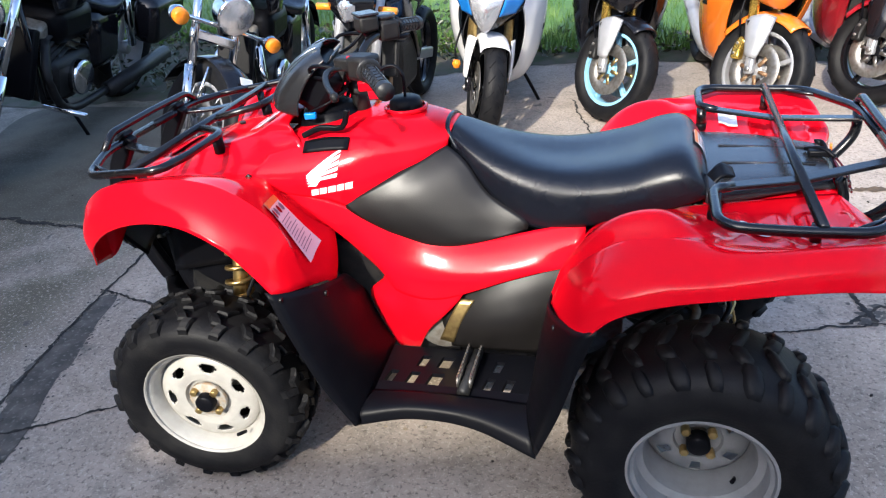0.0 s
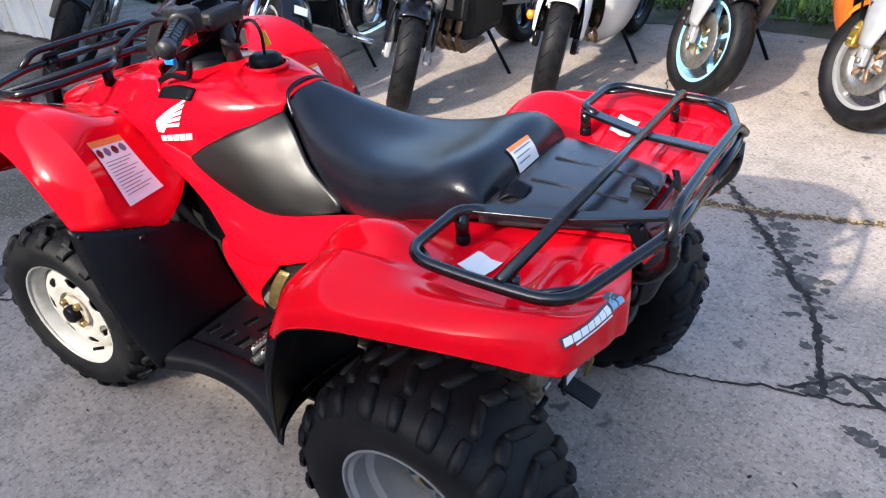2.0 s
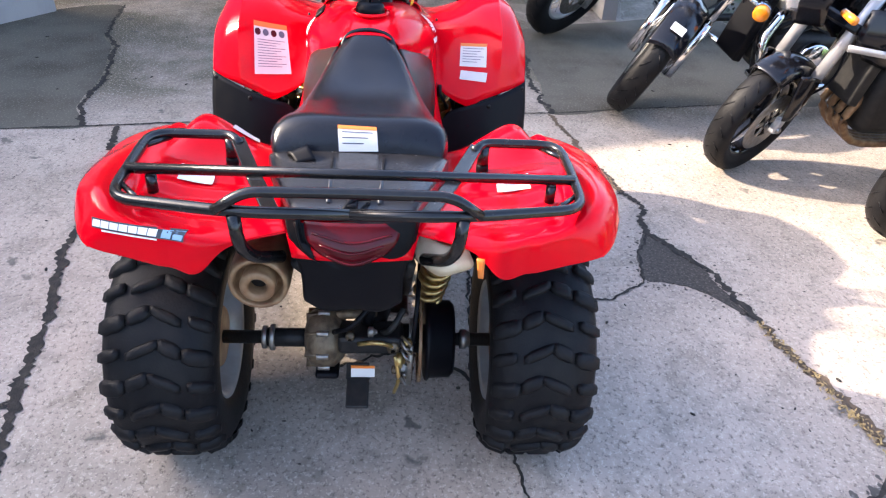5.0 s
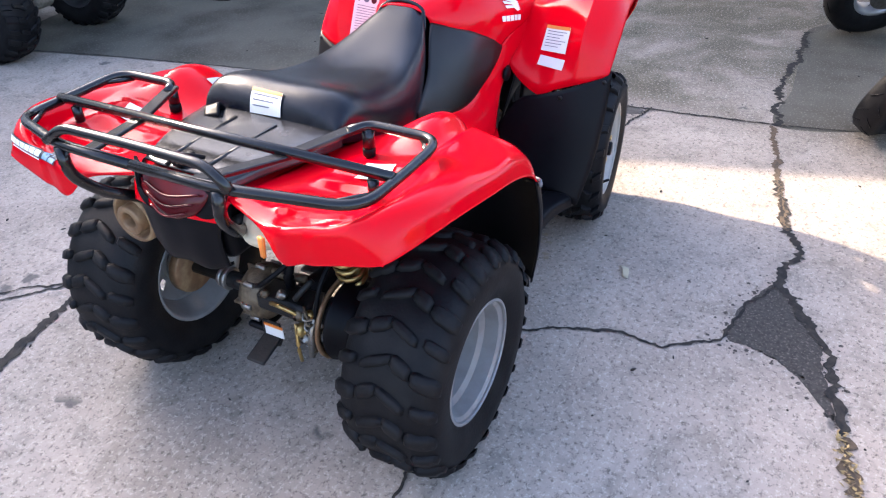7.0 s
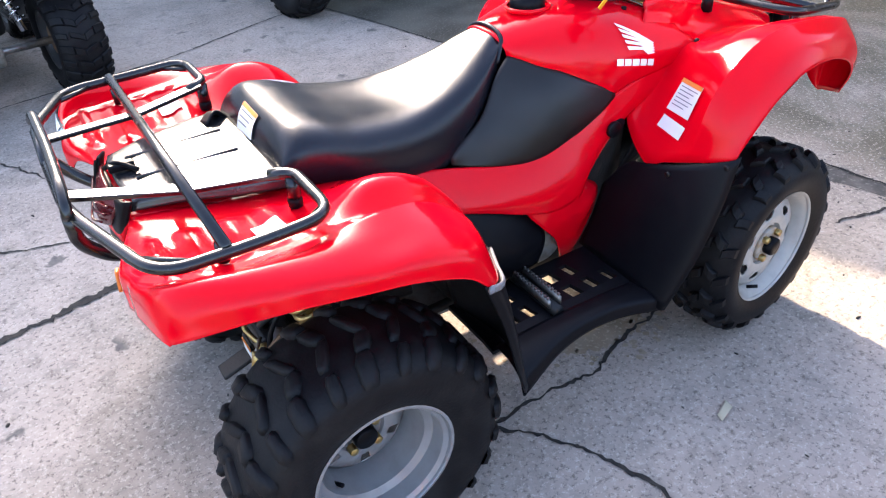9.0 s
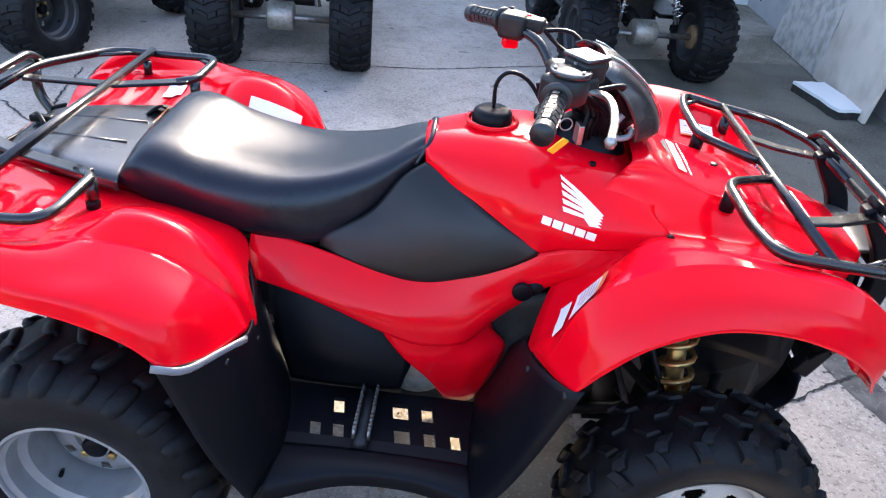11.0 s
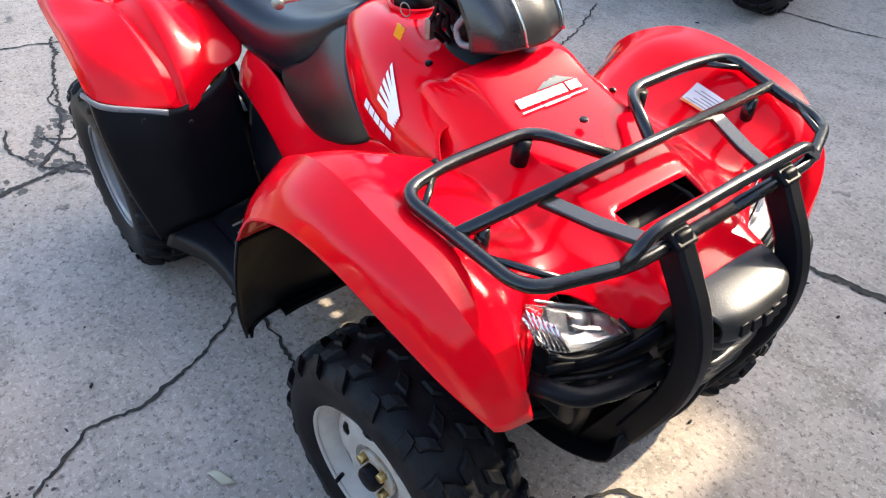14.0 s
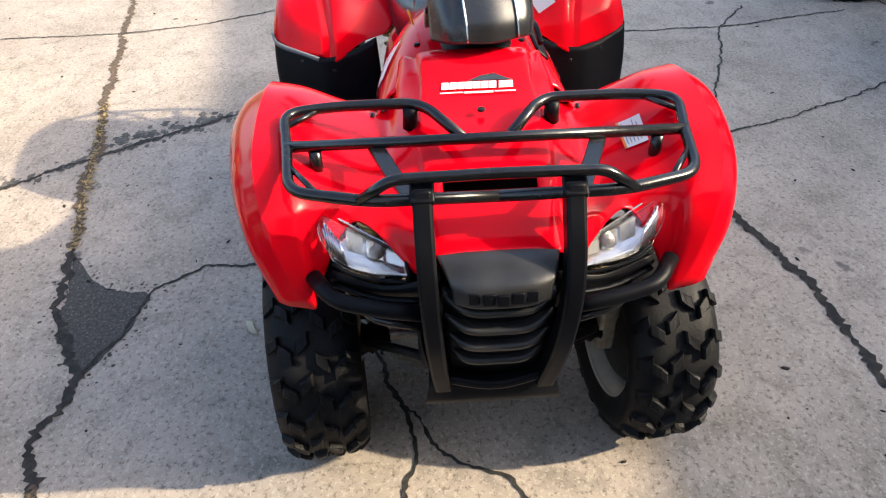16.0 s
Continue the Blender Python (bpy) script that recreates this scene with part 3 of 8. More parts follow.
bm = sheet(TANK + [[(x, -y, z) for x, y, z in r] for r in TANK[::-1]], 30, 60, centre=(-0.25, 0, 0.5))
tank = part("tank_cover", bm, RED, quad, "glossy red tank cover", thick=0.004)
TANK_TREE = tree_of(tank)
part("tank_collar", lathe([(0.042, 0.0), (0.055, 0.004), (0.058, 0.012), (0.05, 0.014)], "z", (-0.135, 0, 0.918), 28), RED, quad)
part("fuel_cap", lathe([(0.0005, 0.034), (0.03, 0.034), (0.04, 0.028), (0.043, 0.016), (0.043, 0.0), (0.036, -0.006)], "z", (-0.135, 0, 0.922), 28), BLACK_PLASTIC, quad, "round black fuel cap")
part("vent_hose", tube(curve([(-0.135, 0, 0.955), (-0.135, 0.0, 1.01), (-0.16, 0.0, 1.035), (-0.2, 0.0, 1.02), (-0.24, 0.01, 0.97)], 20), 0.0045, 8), BLACK_PLASTIC, quad, "thin black vent hose")

for s in (1, -1):
    # side panel below the tank
    side = [[(-0.5, 0.212, 0.8), (-0.38, 0.21, 0.775), (-0.26, 0.2, 0.735), (-0.14, 0.195, 0.68), (-0.02, 0.19, 0.64), (0.1, 0.18, 0.645), (0.22, 0.17, 0.672), (0.34, 0.17, 0.7)],
            [(-0.48, 0.22, 0.755), (-0.37, 0.222, 0.72), (-0.26, 0.216, 0.685), (-0.14, 0.217, 0.63), (-0.02, 0.217, 0.603), (0.1, 0.21, 0.612), (0.22, 0.2, 0.635), (0.34, 0.2, 0.662)],
            [(-0.395, 0.203, 0.725), (-0.315, 0.2, 0.675), (-0.23, 0.214, 0.615), (-0.14, 0.238, 0.575), (-0.02, 0.243, 0.553), (0.1, 0.238, 0.566), (0.22, 0.225, 0.592), (0.34, 0.215, 0.61)],
            [(-0.35, 0.182, 0.7), (-0.275, 0.176, 0.625), (-0.185, 0.182, 0.527), (-0.13, 0.243, 0.515), (-0.04, 0.25, 0.5), (0.05, 0.245, 0.522), (0.16, 0.232, 0.56), (0.3, 0.216, 0.6)]]
    ob = part("side_panel", sheet(side, 34, 18, s, (0, 0, 0.6)), RED, quad, "glossy red side panel", thick=0.004)
    tail = [[(-0.23, 0.212, 0.615), (-0.165, 0.23, 0.585), (-0.1, 0.238, 0.567), (-0.03, 0.24, 0.554), (0.04, 0.239, 0.557)],
            [(-0.186, 0.181, 0.528), (-0.155, 0.215, 0.521), (-0.11, 0.243, 0.511), (-0.03, 0.248, 0.501), (0.045, 0.2435, 0.521)],
            [(-0.224, 0.2, 0.487), (-0.168, 0.238, 0.472), (-0.11, 0.245, 0.455), (-0.06, 0.25, 0.45), (-0.005, 0.252, 0.46)],
            [(-0.206, 0.206, 0.415), (-0.155, 0.222, 0.395), (-0.125, 0.226, 0.385), (-0.095, 0.229, 0.385), (-0.06, 0.236, 0.395)],
            [(-0.172, 0.19, 0.31), (-0.155, 0.195, 0.302), (-0.138, 0.198, 0.3), (-0.122, 0.2, 0.3), (-0.105, 0.2, 0.305)]]
    part("side_panel_leg", sheet(tail, 18, 16, s, (-0.1, 0, 0.45)), RED, quad, "red panel leg running down to the footboard", thick=0.004)
    # what shows in the gap between fender and side panel
    part("inner_panel", sheet([[(-0.4, 0.1, 0.74), (-0.25, 0.12, 0.7), (-0.12, 0.13, 0.64)], [(-0.38, 0.11, 0.6), (-0.25, 0.12, 0.57), (-0.12, 0.14, 0.54)], [(-0.34, 0.12, 0.46), (-0.24, 0.12, 0.43), (-0.14, 0.14, 0.42)]], 10, 10, s, (0, 0, 0.6)), ENGINE, quad, "black inner cover", thick=0.004)
    part("frame_tube", tube([(-0.36, 0.145, 0.66), (-0.27, 0.15, 0.55), (-0.215, 0.15, 0.43)], 0.013, 10), RACK_PAINT, quad)
    part("hose_fitting", tube([(-0.27, 0.14, 0.585), (-0.235, 0.16, 0.575)], 0.009, 10), BRASS, quad, "brass hose fitting")
    for x, z, n in ((-0.225, 0.475, 0.05), (-0.262, 0.482, 0.03), (-0.268, 0.446, 0.03)):
        part("hose_clamp", tube([(x - n / 2, 0.142, z), (x + n / 2, 0.148, z - 0.003)], 0.0065, 8), STEEL, quad, "bare steel clamp")
    if s > 0:
        part("side_plug", disc(0.02, 0.008, "y", (0, 0, 0), 26), BLACK_PLASTIC, quad, "black oval plug in the side panel").matrix_local = pose(-0.255, 0.217, 0.657, 14, 18, 0) @ Matrix.Diagonal((1.2, 1, 0.75, 1))
    # matt cover between tank and seat
    rows = [[(-0.262, 0.198, 0.735), (-0.2, 0.19, 0.77), (-0.12, 0.16, 0.812), (-0.05, 0.115, 0.845), (-0.012, 0.088, 0.86)],
            [(-0.25, 0.203, 0.725), (-0.17, 0.2, 0.735), (-0.08, 0.18, 0.765), (0.0, 0.14, 0.8), (0.04, 0.11, 0.825)],
            [(-0.21, 0.206, 0.7), (-0.12, 0.206, 0.69), (-0.03, 0.192, 0.705), (0.06, 0.16, 0.73), (0.1, 0.135, 0.75)],
            [(-0.15, 0.204, 0.668), (-0.06, 0.203, 0.645), (0.03, 0.195, 0.65), (0.12, 0.172, 0.672), (0.19, 0.155, 0.695)],
            [(-0.12, 0.2, 0.655), (-0.03, 0.198, 0.627), (0.06, 0.19, 0.635), (0.15, 0.175, 0.655), (0.2, 0.16, 0.668)]]
    part("side_cover", sheet(rows, 22, 20, s, (0, 0, 0.7)), GREY_PLASTIC, quad, "dark grey side cover under the tank", thick=0.005)
    part("panel_bolt", disc(0.008, 0.008, "y", (-0.5, 0.222 * s, 0.817), 12), GREY_PLASTIC, quad)
    part("panel_bolt", disc(0.007, 0.008, "z", (-0.341, 0.118 * s, 0.907), 12), BLACK_PLASTIC, quad)
    part("panel_vent", disc(0.021, 0.012, "y", (-0.235, 0.228 * s, 0.655), 20), BLACK_PLASTIC, quad, "round black panel vent") if s > 0 else None

# seat: sections from its nose to its tail
def seat_section(x, half, top, low, dip=0.0):
    pts = [(half * 0.98, low), (half * 1.03, low + (top - low) * 0.3), (half * 1.0, low + (top - low) * 0.66), (half * 0.84, top - 0.014), (half * 0.55, top - 0.002 - dip * 0.4), (0, top - dip)]
    pts = pts + [(-y, z) for y, z in pts[-2::-1]]
    return [(x, y, z) for y, z in pts]
bm = sheet([seat_section(-0.012, 0.062, 0.9, 0.85), seat_section(0.03, 0.09, 0.882, 0.8), seat_section(0.1, 0.125, 0.848, 0.735), seat_section(0.2, 0.158, 0.82, 0.672, 0.006),
            seat_section(0.3, 0.178, 0.815, 0.683, 0.01), seat_section(0.42, 0.192, 0.835, 0.71, 0.008), seat_section(0.5, 0.196, 0.863, 0.738, 0.006), seat_section(0.555, 0.194, 0.868, 0.757, 0.004),
            seat_section(0.59, 0.186, 0.84, 0.768), seat_section(0.608, 0.176, 0.795, 0.77)], 44, 46, centre=(0.3, 0, 0.6))
seat = part("seat", bm, VINYL, quad, "padded black vinyl seat", thick=0.012)
SEAT_TREE = tree_of(seat)
part("seat_welt", tube(curve([(0.015, 0.082, 0.842), (-0.012, 0.06, 0.89), (-0.016, 0, 0.906), (-0.012, -0.06, 0.89), (0.015, -0.082, 0.842)], 24), 0.006, 8), VINYL, quad, "pale worn seat welt")

# rear fender moulding
LIP_R = [(0.375, 0.572, 0.655), (0.43, 0.572, 0.702), (0.52, 0.568, 0.733), (0.62, 0.563, 0.75), (0.72, 0.556, 0.765), (0.8, 0.543, 0.768), (0.87, 0.518, 0.757), (0.9, 0.5, 0.748), (0.912, 0.487, 0.742)]
EDGE_R = [(0.345, 0.545, 0.648), (0.4, 0.552, 0.724), (0.49, 0.553, 0.763), (0.6, 0.55, 0.779), (0.72, 0.54, 0.8), (0.81, 0.524, 0.806), (0.88, 0.49, 0.795), (0.912, 0.465, 0.77), (0.918, 0.46, 0.735)]
CREST_R = [(0.315, 0.49, 0.632), (0.36, 0.497, 0.725), (0.44, 0.5, 0.775), (0.54, 0.5, 0.79), (0.66, 0.5, 0.81), (0.8, 0.485, 0.825), (0.88, 0.455, 0.818), (0.918, 0.42, 0.79), (0.926, 0.415, 0.728)]
TOP_R = [(0.285, 0.41, 0.622), (0.325, 0.413, 0.705), (0.42, 0.43, 0.785), (0.52, 0.44, 0.807), (0.62, 0.44, 0.8), (0.78, 0.43, 0.79), (0.88, 0.4, 0.792), (0.926, 0.36, 0.782), (0.934, 0.355, 0.715)]
GROOVE_R = [(x, y - 0.022, z - (0.011 if x < 0.55 else 0.003)) for x, y, z in TOP_R]
DECK_R = [(0.278, 0.36, 0.612), (0.315, 0.358, 0.702), (0.4, 0.358, 0.798), (0.5, 0.355, 0.826), (0.6, 0.34, 0.785), (0.76, 0.34, 0.768), (0.88, 0.32, 0.775), (0.932, 0.29, 0.77), (0.938, 0.285, 0.702)]
INNER_R = [(0.315, 0.285, 0.655), (0.34, 0.272, 0.69), (0.4, 0.255, 0.735), (0.49, 0.245, 0.765), (0.6, 0.24, 0.762), (0.76, 0.24, 0.762), (0.87, 0.235, 0.768), (0.915, 0.228, 0.762), (0.918, 0.226, 0.75)]
MID_R = [(0.335, 0.21, 0.672), (0.35, 0.19, 0.69), (0.39, 0.175, 0.71), (0.49, 0.165, 0.735), (0.6, 0.16, 0.75), (0.75, 0.15, 0.765), (0.84, 0.135, 0.77), (0.875, 0.125, 0.768), (0.88, 0.12, 0.762)]
for s in (1, -1):
    bm = sheet([LIP_R, EDGE_R, CREST_R, TOP_R, GROOVE_R, DECK_R, INNER_R, MID_R], 96, 64, s, (0.62, 0.38, 0.3), creases=(3, 4))
    # ribs pressed into the deck
    for v in bm.verts:
        along = (v.co.x - 0.625) / 0.072
        across = min(1.0, max(0.0, (abs(v.co.y) - 0.22) / 0.02)) * min(1.0, max(0.0, (0.415 - abs(v.co.y)) / 0.03))
        if 0 < along < 3.5 and v.co.z > 0.74:
            v.co.z += 0.0075 * across * min(1.0, max(0.0, 1.6 * math.cos((along - 0.5) * 2 * math.pi) + 0.3))
    ob = part("rear_fender", bm, RED, quad, "glossy red plastic rear fender", thick=0.004)
    if s > 0:
        RIGHT_TREE = tree_of(ob)
    else:
        LEFT_TREE = tree_of(ob)
part("tail_panel", sheet([[(0.6, -0.16, 0.745), (0.75, -0.15, 0.76), (0.87, -0.13, 0.766), (0.905, -0.115, 0.72)], [(0.6, -0.05, 0.745), (0.75, -0.05, 0.762), (0.88, -0.04, 0.77), (0.915, -0.04, 0.72)],
                          [(0.6, 0.05, 0.745), (0.75, 0.05, 0.762), (0.88, 0.04, 0.77), (0.915, 0.04, 0.72)], [(0.6, 0.16, 0.745), (0.75, 0.15, 0.76), (0.87, 0.13, 0.766), (0.905, 0.115, 0.72)]], 20, 14, centre=(0.7, 0, 0.4)), RED, quad, thick=0.004)

# utility box lid between the rear fenders
lid = part("box_lid", sheet([[(0.6, -0.2, 0.77), (0.68, -0.185, 0.775), (0.78, -0.15, 0.78), (0.875, -0.115, 0.775)], [(0.6, -0.185, 0.798), (0.68, -0.165, 0.802), (0.78, -0.135, 0.803), (0.865, -0.105, 0.798)],
                             [(0.6, -0.06, 0.806), (0.68, -0.06, 0.808), (0.78, -0.06, 0.808), (0.875, -0.05, 0.802)], [(0.6, 0.06, 0.806), (0.68, 0.06, 0.808), (0.78, 0.06, 0.808), (0.875, 0.05, 0.802)],
                             [(0.6, 0.185, 0.798), (0.68, 0.165, 0.802), (0.78, 0.135, 0.803), (0.865, 0.105, 0.798)], [(0.6, 0.2, 0.77), (0.68, 0.185, 0.775), (0.78, 0.15, 0.78), (0.875, 0.115, 0.775)]], 22, 26, centre=(0.72, 0, 0.6)), LID, quad, "black plastic utility box lid", thick=0.005)
for y in (-0.055, 0.055):
    part("lid_rib", bar([(0.64, y, 0.8085), (0.84, y * 0.9, 0.8065)], 0.007, 0.004, (0, 1, 0)), LID, lid)
part("lid_latch", box((0.855, -0.002, 0.814), (0.05, 0.02, 0.016)), BLACK_PLASTIC, lid, "black rubber latch", bevel=0.004)
part("latch_strap", tube(curve([(0.83, 0.03, 0.812), (0.86, 0.0, 0.824), (0.885, -0.02, 0.81)], 8), 0.005, 8), BLACK_PLASTIC, lid)
part("seat_hook", sheet([[(0.6, -0.12, 0.8), (0.63, -0.11, 0.83), (0.66, -0.09, 0.812)], [(0.605, -0.16, 0.79), (0.635, -0.15, 0.815), (0.665, -0.13, 0.805)]], 10, 6), BLACK_PLASTIC, quad, thick=0.006)

# tail lamp and its guard
part("tail_lamp", sheet([[(0.885, -0.092, 0.79), (0.893, -0.04, 0.792), (0.893, 0.04, 0.792), (0.885, 0.092, 0.79)], [(0.905, -0.085, 0.76), (0.918, -0.035, 0.755), (0.918, 0.035, 0.755), (0.905, 0.085, 0.76)],
                         [(0.91, -0.06, 0.73), (0.925, -0.02, 0.722), (0.925, 0.02, 0.722), (0.91, 0.06, 0.73)], [(0.9, -0.035, 0.715), (0.91, -0.012, 0.706), (0.91, 0.012, 0.706), (0.9, 0.035, 0.715)]], 20, 16, centre=(0.8, 0, 0.75)), TAIL_RED, quad, "dark red tail lamp lens", thick=0.006)
for z in (0.772, 0.752, 0.733):
    part("lens_rib", tube(curve([(0.898 + (0.792 - z) * 0.45, -0.075 + (0.772 - z) * 0.7, z + 0.004), (0.915 + (0.792 - z) * 0.35, 0, z - 0.007), (0.898 + (0.792 - z) * 0.45, 0.075 - (0.772 - z) * 0.7, z + 0.004)], 12), 0.0025, 6), TAIL_RED, quad)
part("tail_guard", sheet([[(0.87, -0.13, 0.8), (0.89, -0.12, 0.75), (0.9, -0.1, 0.68), (0.89, -0.098, 0.61), (0.865, -0.085, 0.592)], [(0.888, -0.1, 0.8), (0.905, -0.088, 0.745), (0.912, -0.05, 0.695), (0.907, -0.055, 0.602), (0.88, -0.05, 0.584)],
                          [(0.885, -0.09, 0.785), (0.905, -0.07, 0.73), (0.913, 0, 0.69), (0.91, 0, 0.61), (0.885, 0, 0.588)], [(0.888, 0.1, 0.8), (0.905, 0.088, 0.745), (0.912, 0.05, 0.695), (0.907, 0.055, 0.602), (0.88, 0.05, 0.584)],
                          [(0.87, 0.13, 0.8), (0.89, 0.12, 0.75), (0.9, 0.1, 0.68), (0.89, 0.098, 0.61), (0.865, 0.085, 0.592)]], 22, 24, centre=(0.7, 0, 0.7)), BLACK_PLASTIC, quad, "black plastic tail guard", thick=0.006)
part("tail_box", box((0.79, 0, 0.68), (0.17, 0.2, 0.15)), BLACK_PLASTIC, quad, "black box under the tail", bevel=0.02)

# mudguards and footboards
for s in (1, -1):
    fm = [[(-0.33, 0.53, 0.675), (-0.29, 0.535, 0.56), (-0.24, 0.528, 0.42), (-0.185, 0.505, 0.285)], [(-0.305, 0.515, 0.665), (-0.268, 0.518, 0.555), (-0.222, 0.51, 0.42), (-0.172, 0.492, 0.29)],
          [(-0.262, 0.42, 0.63), (-0.235, 0.42, 0.54), (-0.2, 0.42, 0.42), (-0.165, 0.42, 0.32)], [(-0.25, 0.33, 0.6), (-0.225, 0.33, 0.52), (-0.198, 0.33, 0.42), (-0.165, 0.33, 0.325)],
          [(-0.256, 0.262, 0.572), (-0.23, 0.258, 0.5), (-0.202, 0.252, 0.41), (-0.17, 0.245, 0.325)], [(-0.232, 0.208, 0.492), (-0.22, 0.208, 0.45), (-0.2, 0.205, 0.39), (-0.172, 0.2, 0.325)]]
    part("front_mudguard", sheet(fm, 18, 20, s, (-0.6, 0.4, 0.3)), BLACK_PLASTIC, quad, "black plastic front mudguard", thick=0.005)
    rm = [[(0.395, 0.572, 0.668), (0.355, 0.572, 0.56), (0.315, 0.56, 0.43), (0.262, 0.53, 0.285)], [(0.355, 0.558, 0.655), (0.325, 0.56, 0.555), (0.29, 0.545, 0.43), (0.25, 0.515, 0.3)],
          [(0.283, 0.43, 0.622), (0.265, 0.44, 0.54), (0.245, 0.435, 0.43), (0.225, 0.42, 0.325)], [(0.292, 0.33, 0.632), (0.268, 0.33, 0.52), (0.25, 0.33, 0.42), (0.23, 0.33, 0.33)],
          [(0.325, 0.24, 0.665), (0.295, 0.23, 0.52), (0.27, 0.23, 0.42), (0.25, 0.235, 0.33)]]
    part("rear_mudguard", sheet(rm, 18, 20, s, (0.6, 0.4, 0.3)), BLACK_PLASTIC, quad, "black plastic rear mudguard", thick=0.005)
    if s > 0:
        part("fender_trim", tube(curve([(0.39, 0.58 * s, 0.664), (0.345, 0.556 * s, 0.646), (0.312, 0.49 * s, 0.63), (0.28, 0.425 * s, 0.617)], 14), 0.0045, 10, flat=1.8), TRIM, quad, "pale grey trim along the fender edge")
    for x, y, z in ((-0.302, 0.516, 0.65), (-0.25, 0.4, 0.6), (0.3, 0.48, 0.605), (0.275, 0.38, 0.58)):
        part("mudguard_screw", disc(0.007, 0.008, "x", (x, y * s, z), 10), GREY_PLASTIC, quad)
    # inner wheel housings
    part("inner_fender", sheet([[(-0.4, 0.2, 0.72), (-0.52, 0.2, 0.77), (-0.66, 0.2, 0.77), (-0.8, 0.21, 0.72)], [(-0.35, 0.205, 0.6), (-0.5, 0.195, 0.64), (-0.66, 0.195, 0.64), (-0.8, 0.205, 0.6)], [(-0.27, 0.2, 0.48), (-0.46, 0.18, 0.53), (-0.66, 0.18, 0.53), (-0.83, 0.19, 0.5)]], 14, 8, s), BLACK_PLASTIC, quad, "black inner fender", thick=0.004)
    # footboard with openings
    xs = [-0.195, -0.14, -0.118, -0.085, -0.06, -0.03, 0.005, 0.04, 0.115, 0.138, 0.165, 0.188, 0.265]
    ys = [0.22, 0.255, 0.3, 0.325, 0.37, 0.41]
    openings = {(1, 3), (3, 1), (5, 1), (3, 3), (5, 3), (8, 3), (10, 3), (8, 1)}
    bm = bmesh.new()
    vs = [[bm.verts.new((x, y * s, 0.325 - 0.006 * (y > 0.4))) for y in ys] for x in xs]
    for i in range(len(xs) - 1):
        for j in range(len(ys) - 1):
            if (i, j) not in openings:
                bm.faces.new((vs[i][j], vs[i + 1][j], vs[i + 1][j + 1], vs[i][j + 1]))
    bmesh.ops.recalc_face_normals(bm, faces=bm.faces)
    for v in bm.verts:
        v.co.x += 0.16 * (0.3 - abs(v.co.y)) * (-0.19 < v.co.x < 0.26)
    board = part("footboard", bm, BLACK_PLASTIC, quad, "black plastic footboard with openings", smooth=False, thick=0.012)
    edge = [[(-0.175, 0.405, 0.322), (-0.05, 0.405, 0.33), (0.1, 0.4, 0.328), (0.25, 0.4, 0.322)], [(-0.18, 0.45, 0.322), (-0.05, 0.44, 0.33), (0.1, 0.44, 0.328), (0.25, 0.45, 0.318)],
            [(-0.185, 0.485, 0.31), (-0.05, 0.462, 0.322), (0.1, 0.465, 0.318), (0.255, 0.5, 0.3)], [(-0.185, 0.495, 0.28), (-0.05, 0.468, 0.295), (0.1, 0.472, 0.29), (0.258, 0.52, 0.265)]]
    part("footboard_edge", sheet(edge, 24, 14, s, (0, 0.3, 0.2)), BLACK_PLASTIC, quad, "smooth rolled footboard edge", thick=0.006)
    for dy in (-0.016, 0.016):
        peg = part("foot_peg", bar([(0.065 + dy, 0.24 * s, 0.35), (0.065 + dy, 0.385 * s, 0.35)], 0.006, 0.022, (1, 0, 0)), STEEL, quad, "serrated steel foot peg")
        bm = bmesh.new()
        for k in range(12):
            box((0.065 + dy, (0.245 + k * 0.012) * s, 0.363), (0.005, 0.006, 0.008), bm)
        part("peg_teeth", bm, STEEL, peg, smooth=False)
    part("peg_mount", tube([(0.065, 0.1 * s, 0.325), (0.065, 0.4 * s, 0.332)], 0.016, 12), ENGINE, quad)
    # engine side cover: one plastic, its left side coloured lighter for the sun
    cov = [[(0.0, 0.215, 0.5), (0.1, 0.212, 0.55), (0.2, 0.205, 0.585), (0.31, 0.2, 0.6)], [(-0.02, 0.235, 0.44), (0.08, 0.245, 0.48), (0.18, 0.24, 0.51), (0.29, 0.225, 0.53)],
           [(-0.01, 0.245, 0.4), (0.08, 0.26, 0.42), (0.18, 0.258, 0.44), (0.27, 0.24, 0.45)], [(0.0, 0.235, 0.35), (0.08, 0.24, 0.35), (0.17, 0.24, 0.35), (0.25, 0.235, 0.35)]]
    part("engine_cover", sheet(cov, 18, 16, s, (0.1, 0, 0.45)), BLACK_PLASTIC if s > 0 else GREY_PLASTIC, quad, "dark engine side cover, sunlit left one coloured lighter", thick=0.006)
    part("engine_case", disc(0.075, 0.1, "y", (-0.03, 0.17 * s, 0.4), 28), ALU, quad, "bare metal engine case")

for s in (-1,):
    part("heat_shield", sheet([[(0.03, 0.236, 0.5), (0.07, 0.238, 0.5)], [(0.0, 0.25, 0.44), (0.035, 0.252, 0.44)], [(-0.03, 0.245, 0.375), (0.008, 0.248, 0.37)]], 6, 8, s, (0, 0, 0.43)), BRASS, quad, "scuffed plated engine cover edge", thick=0.006)

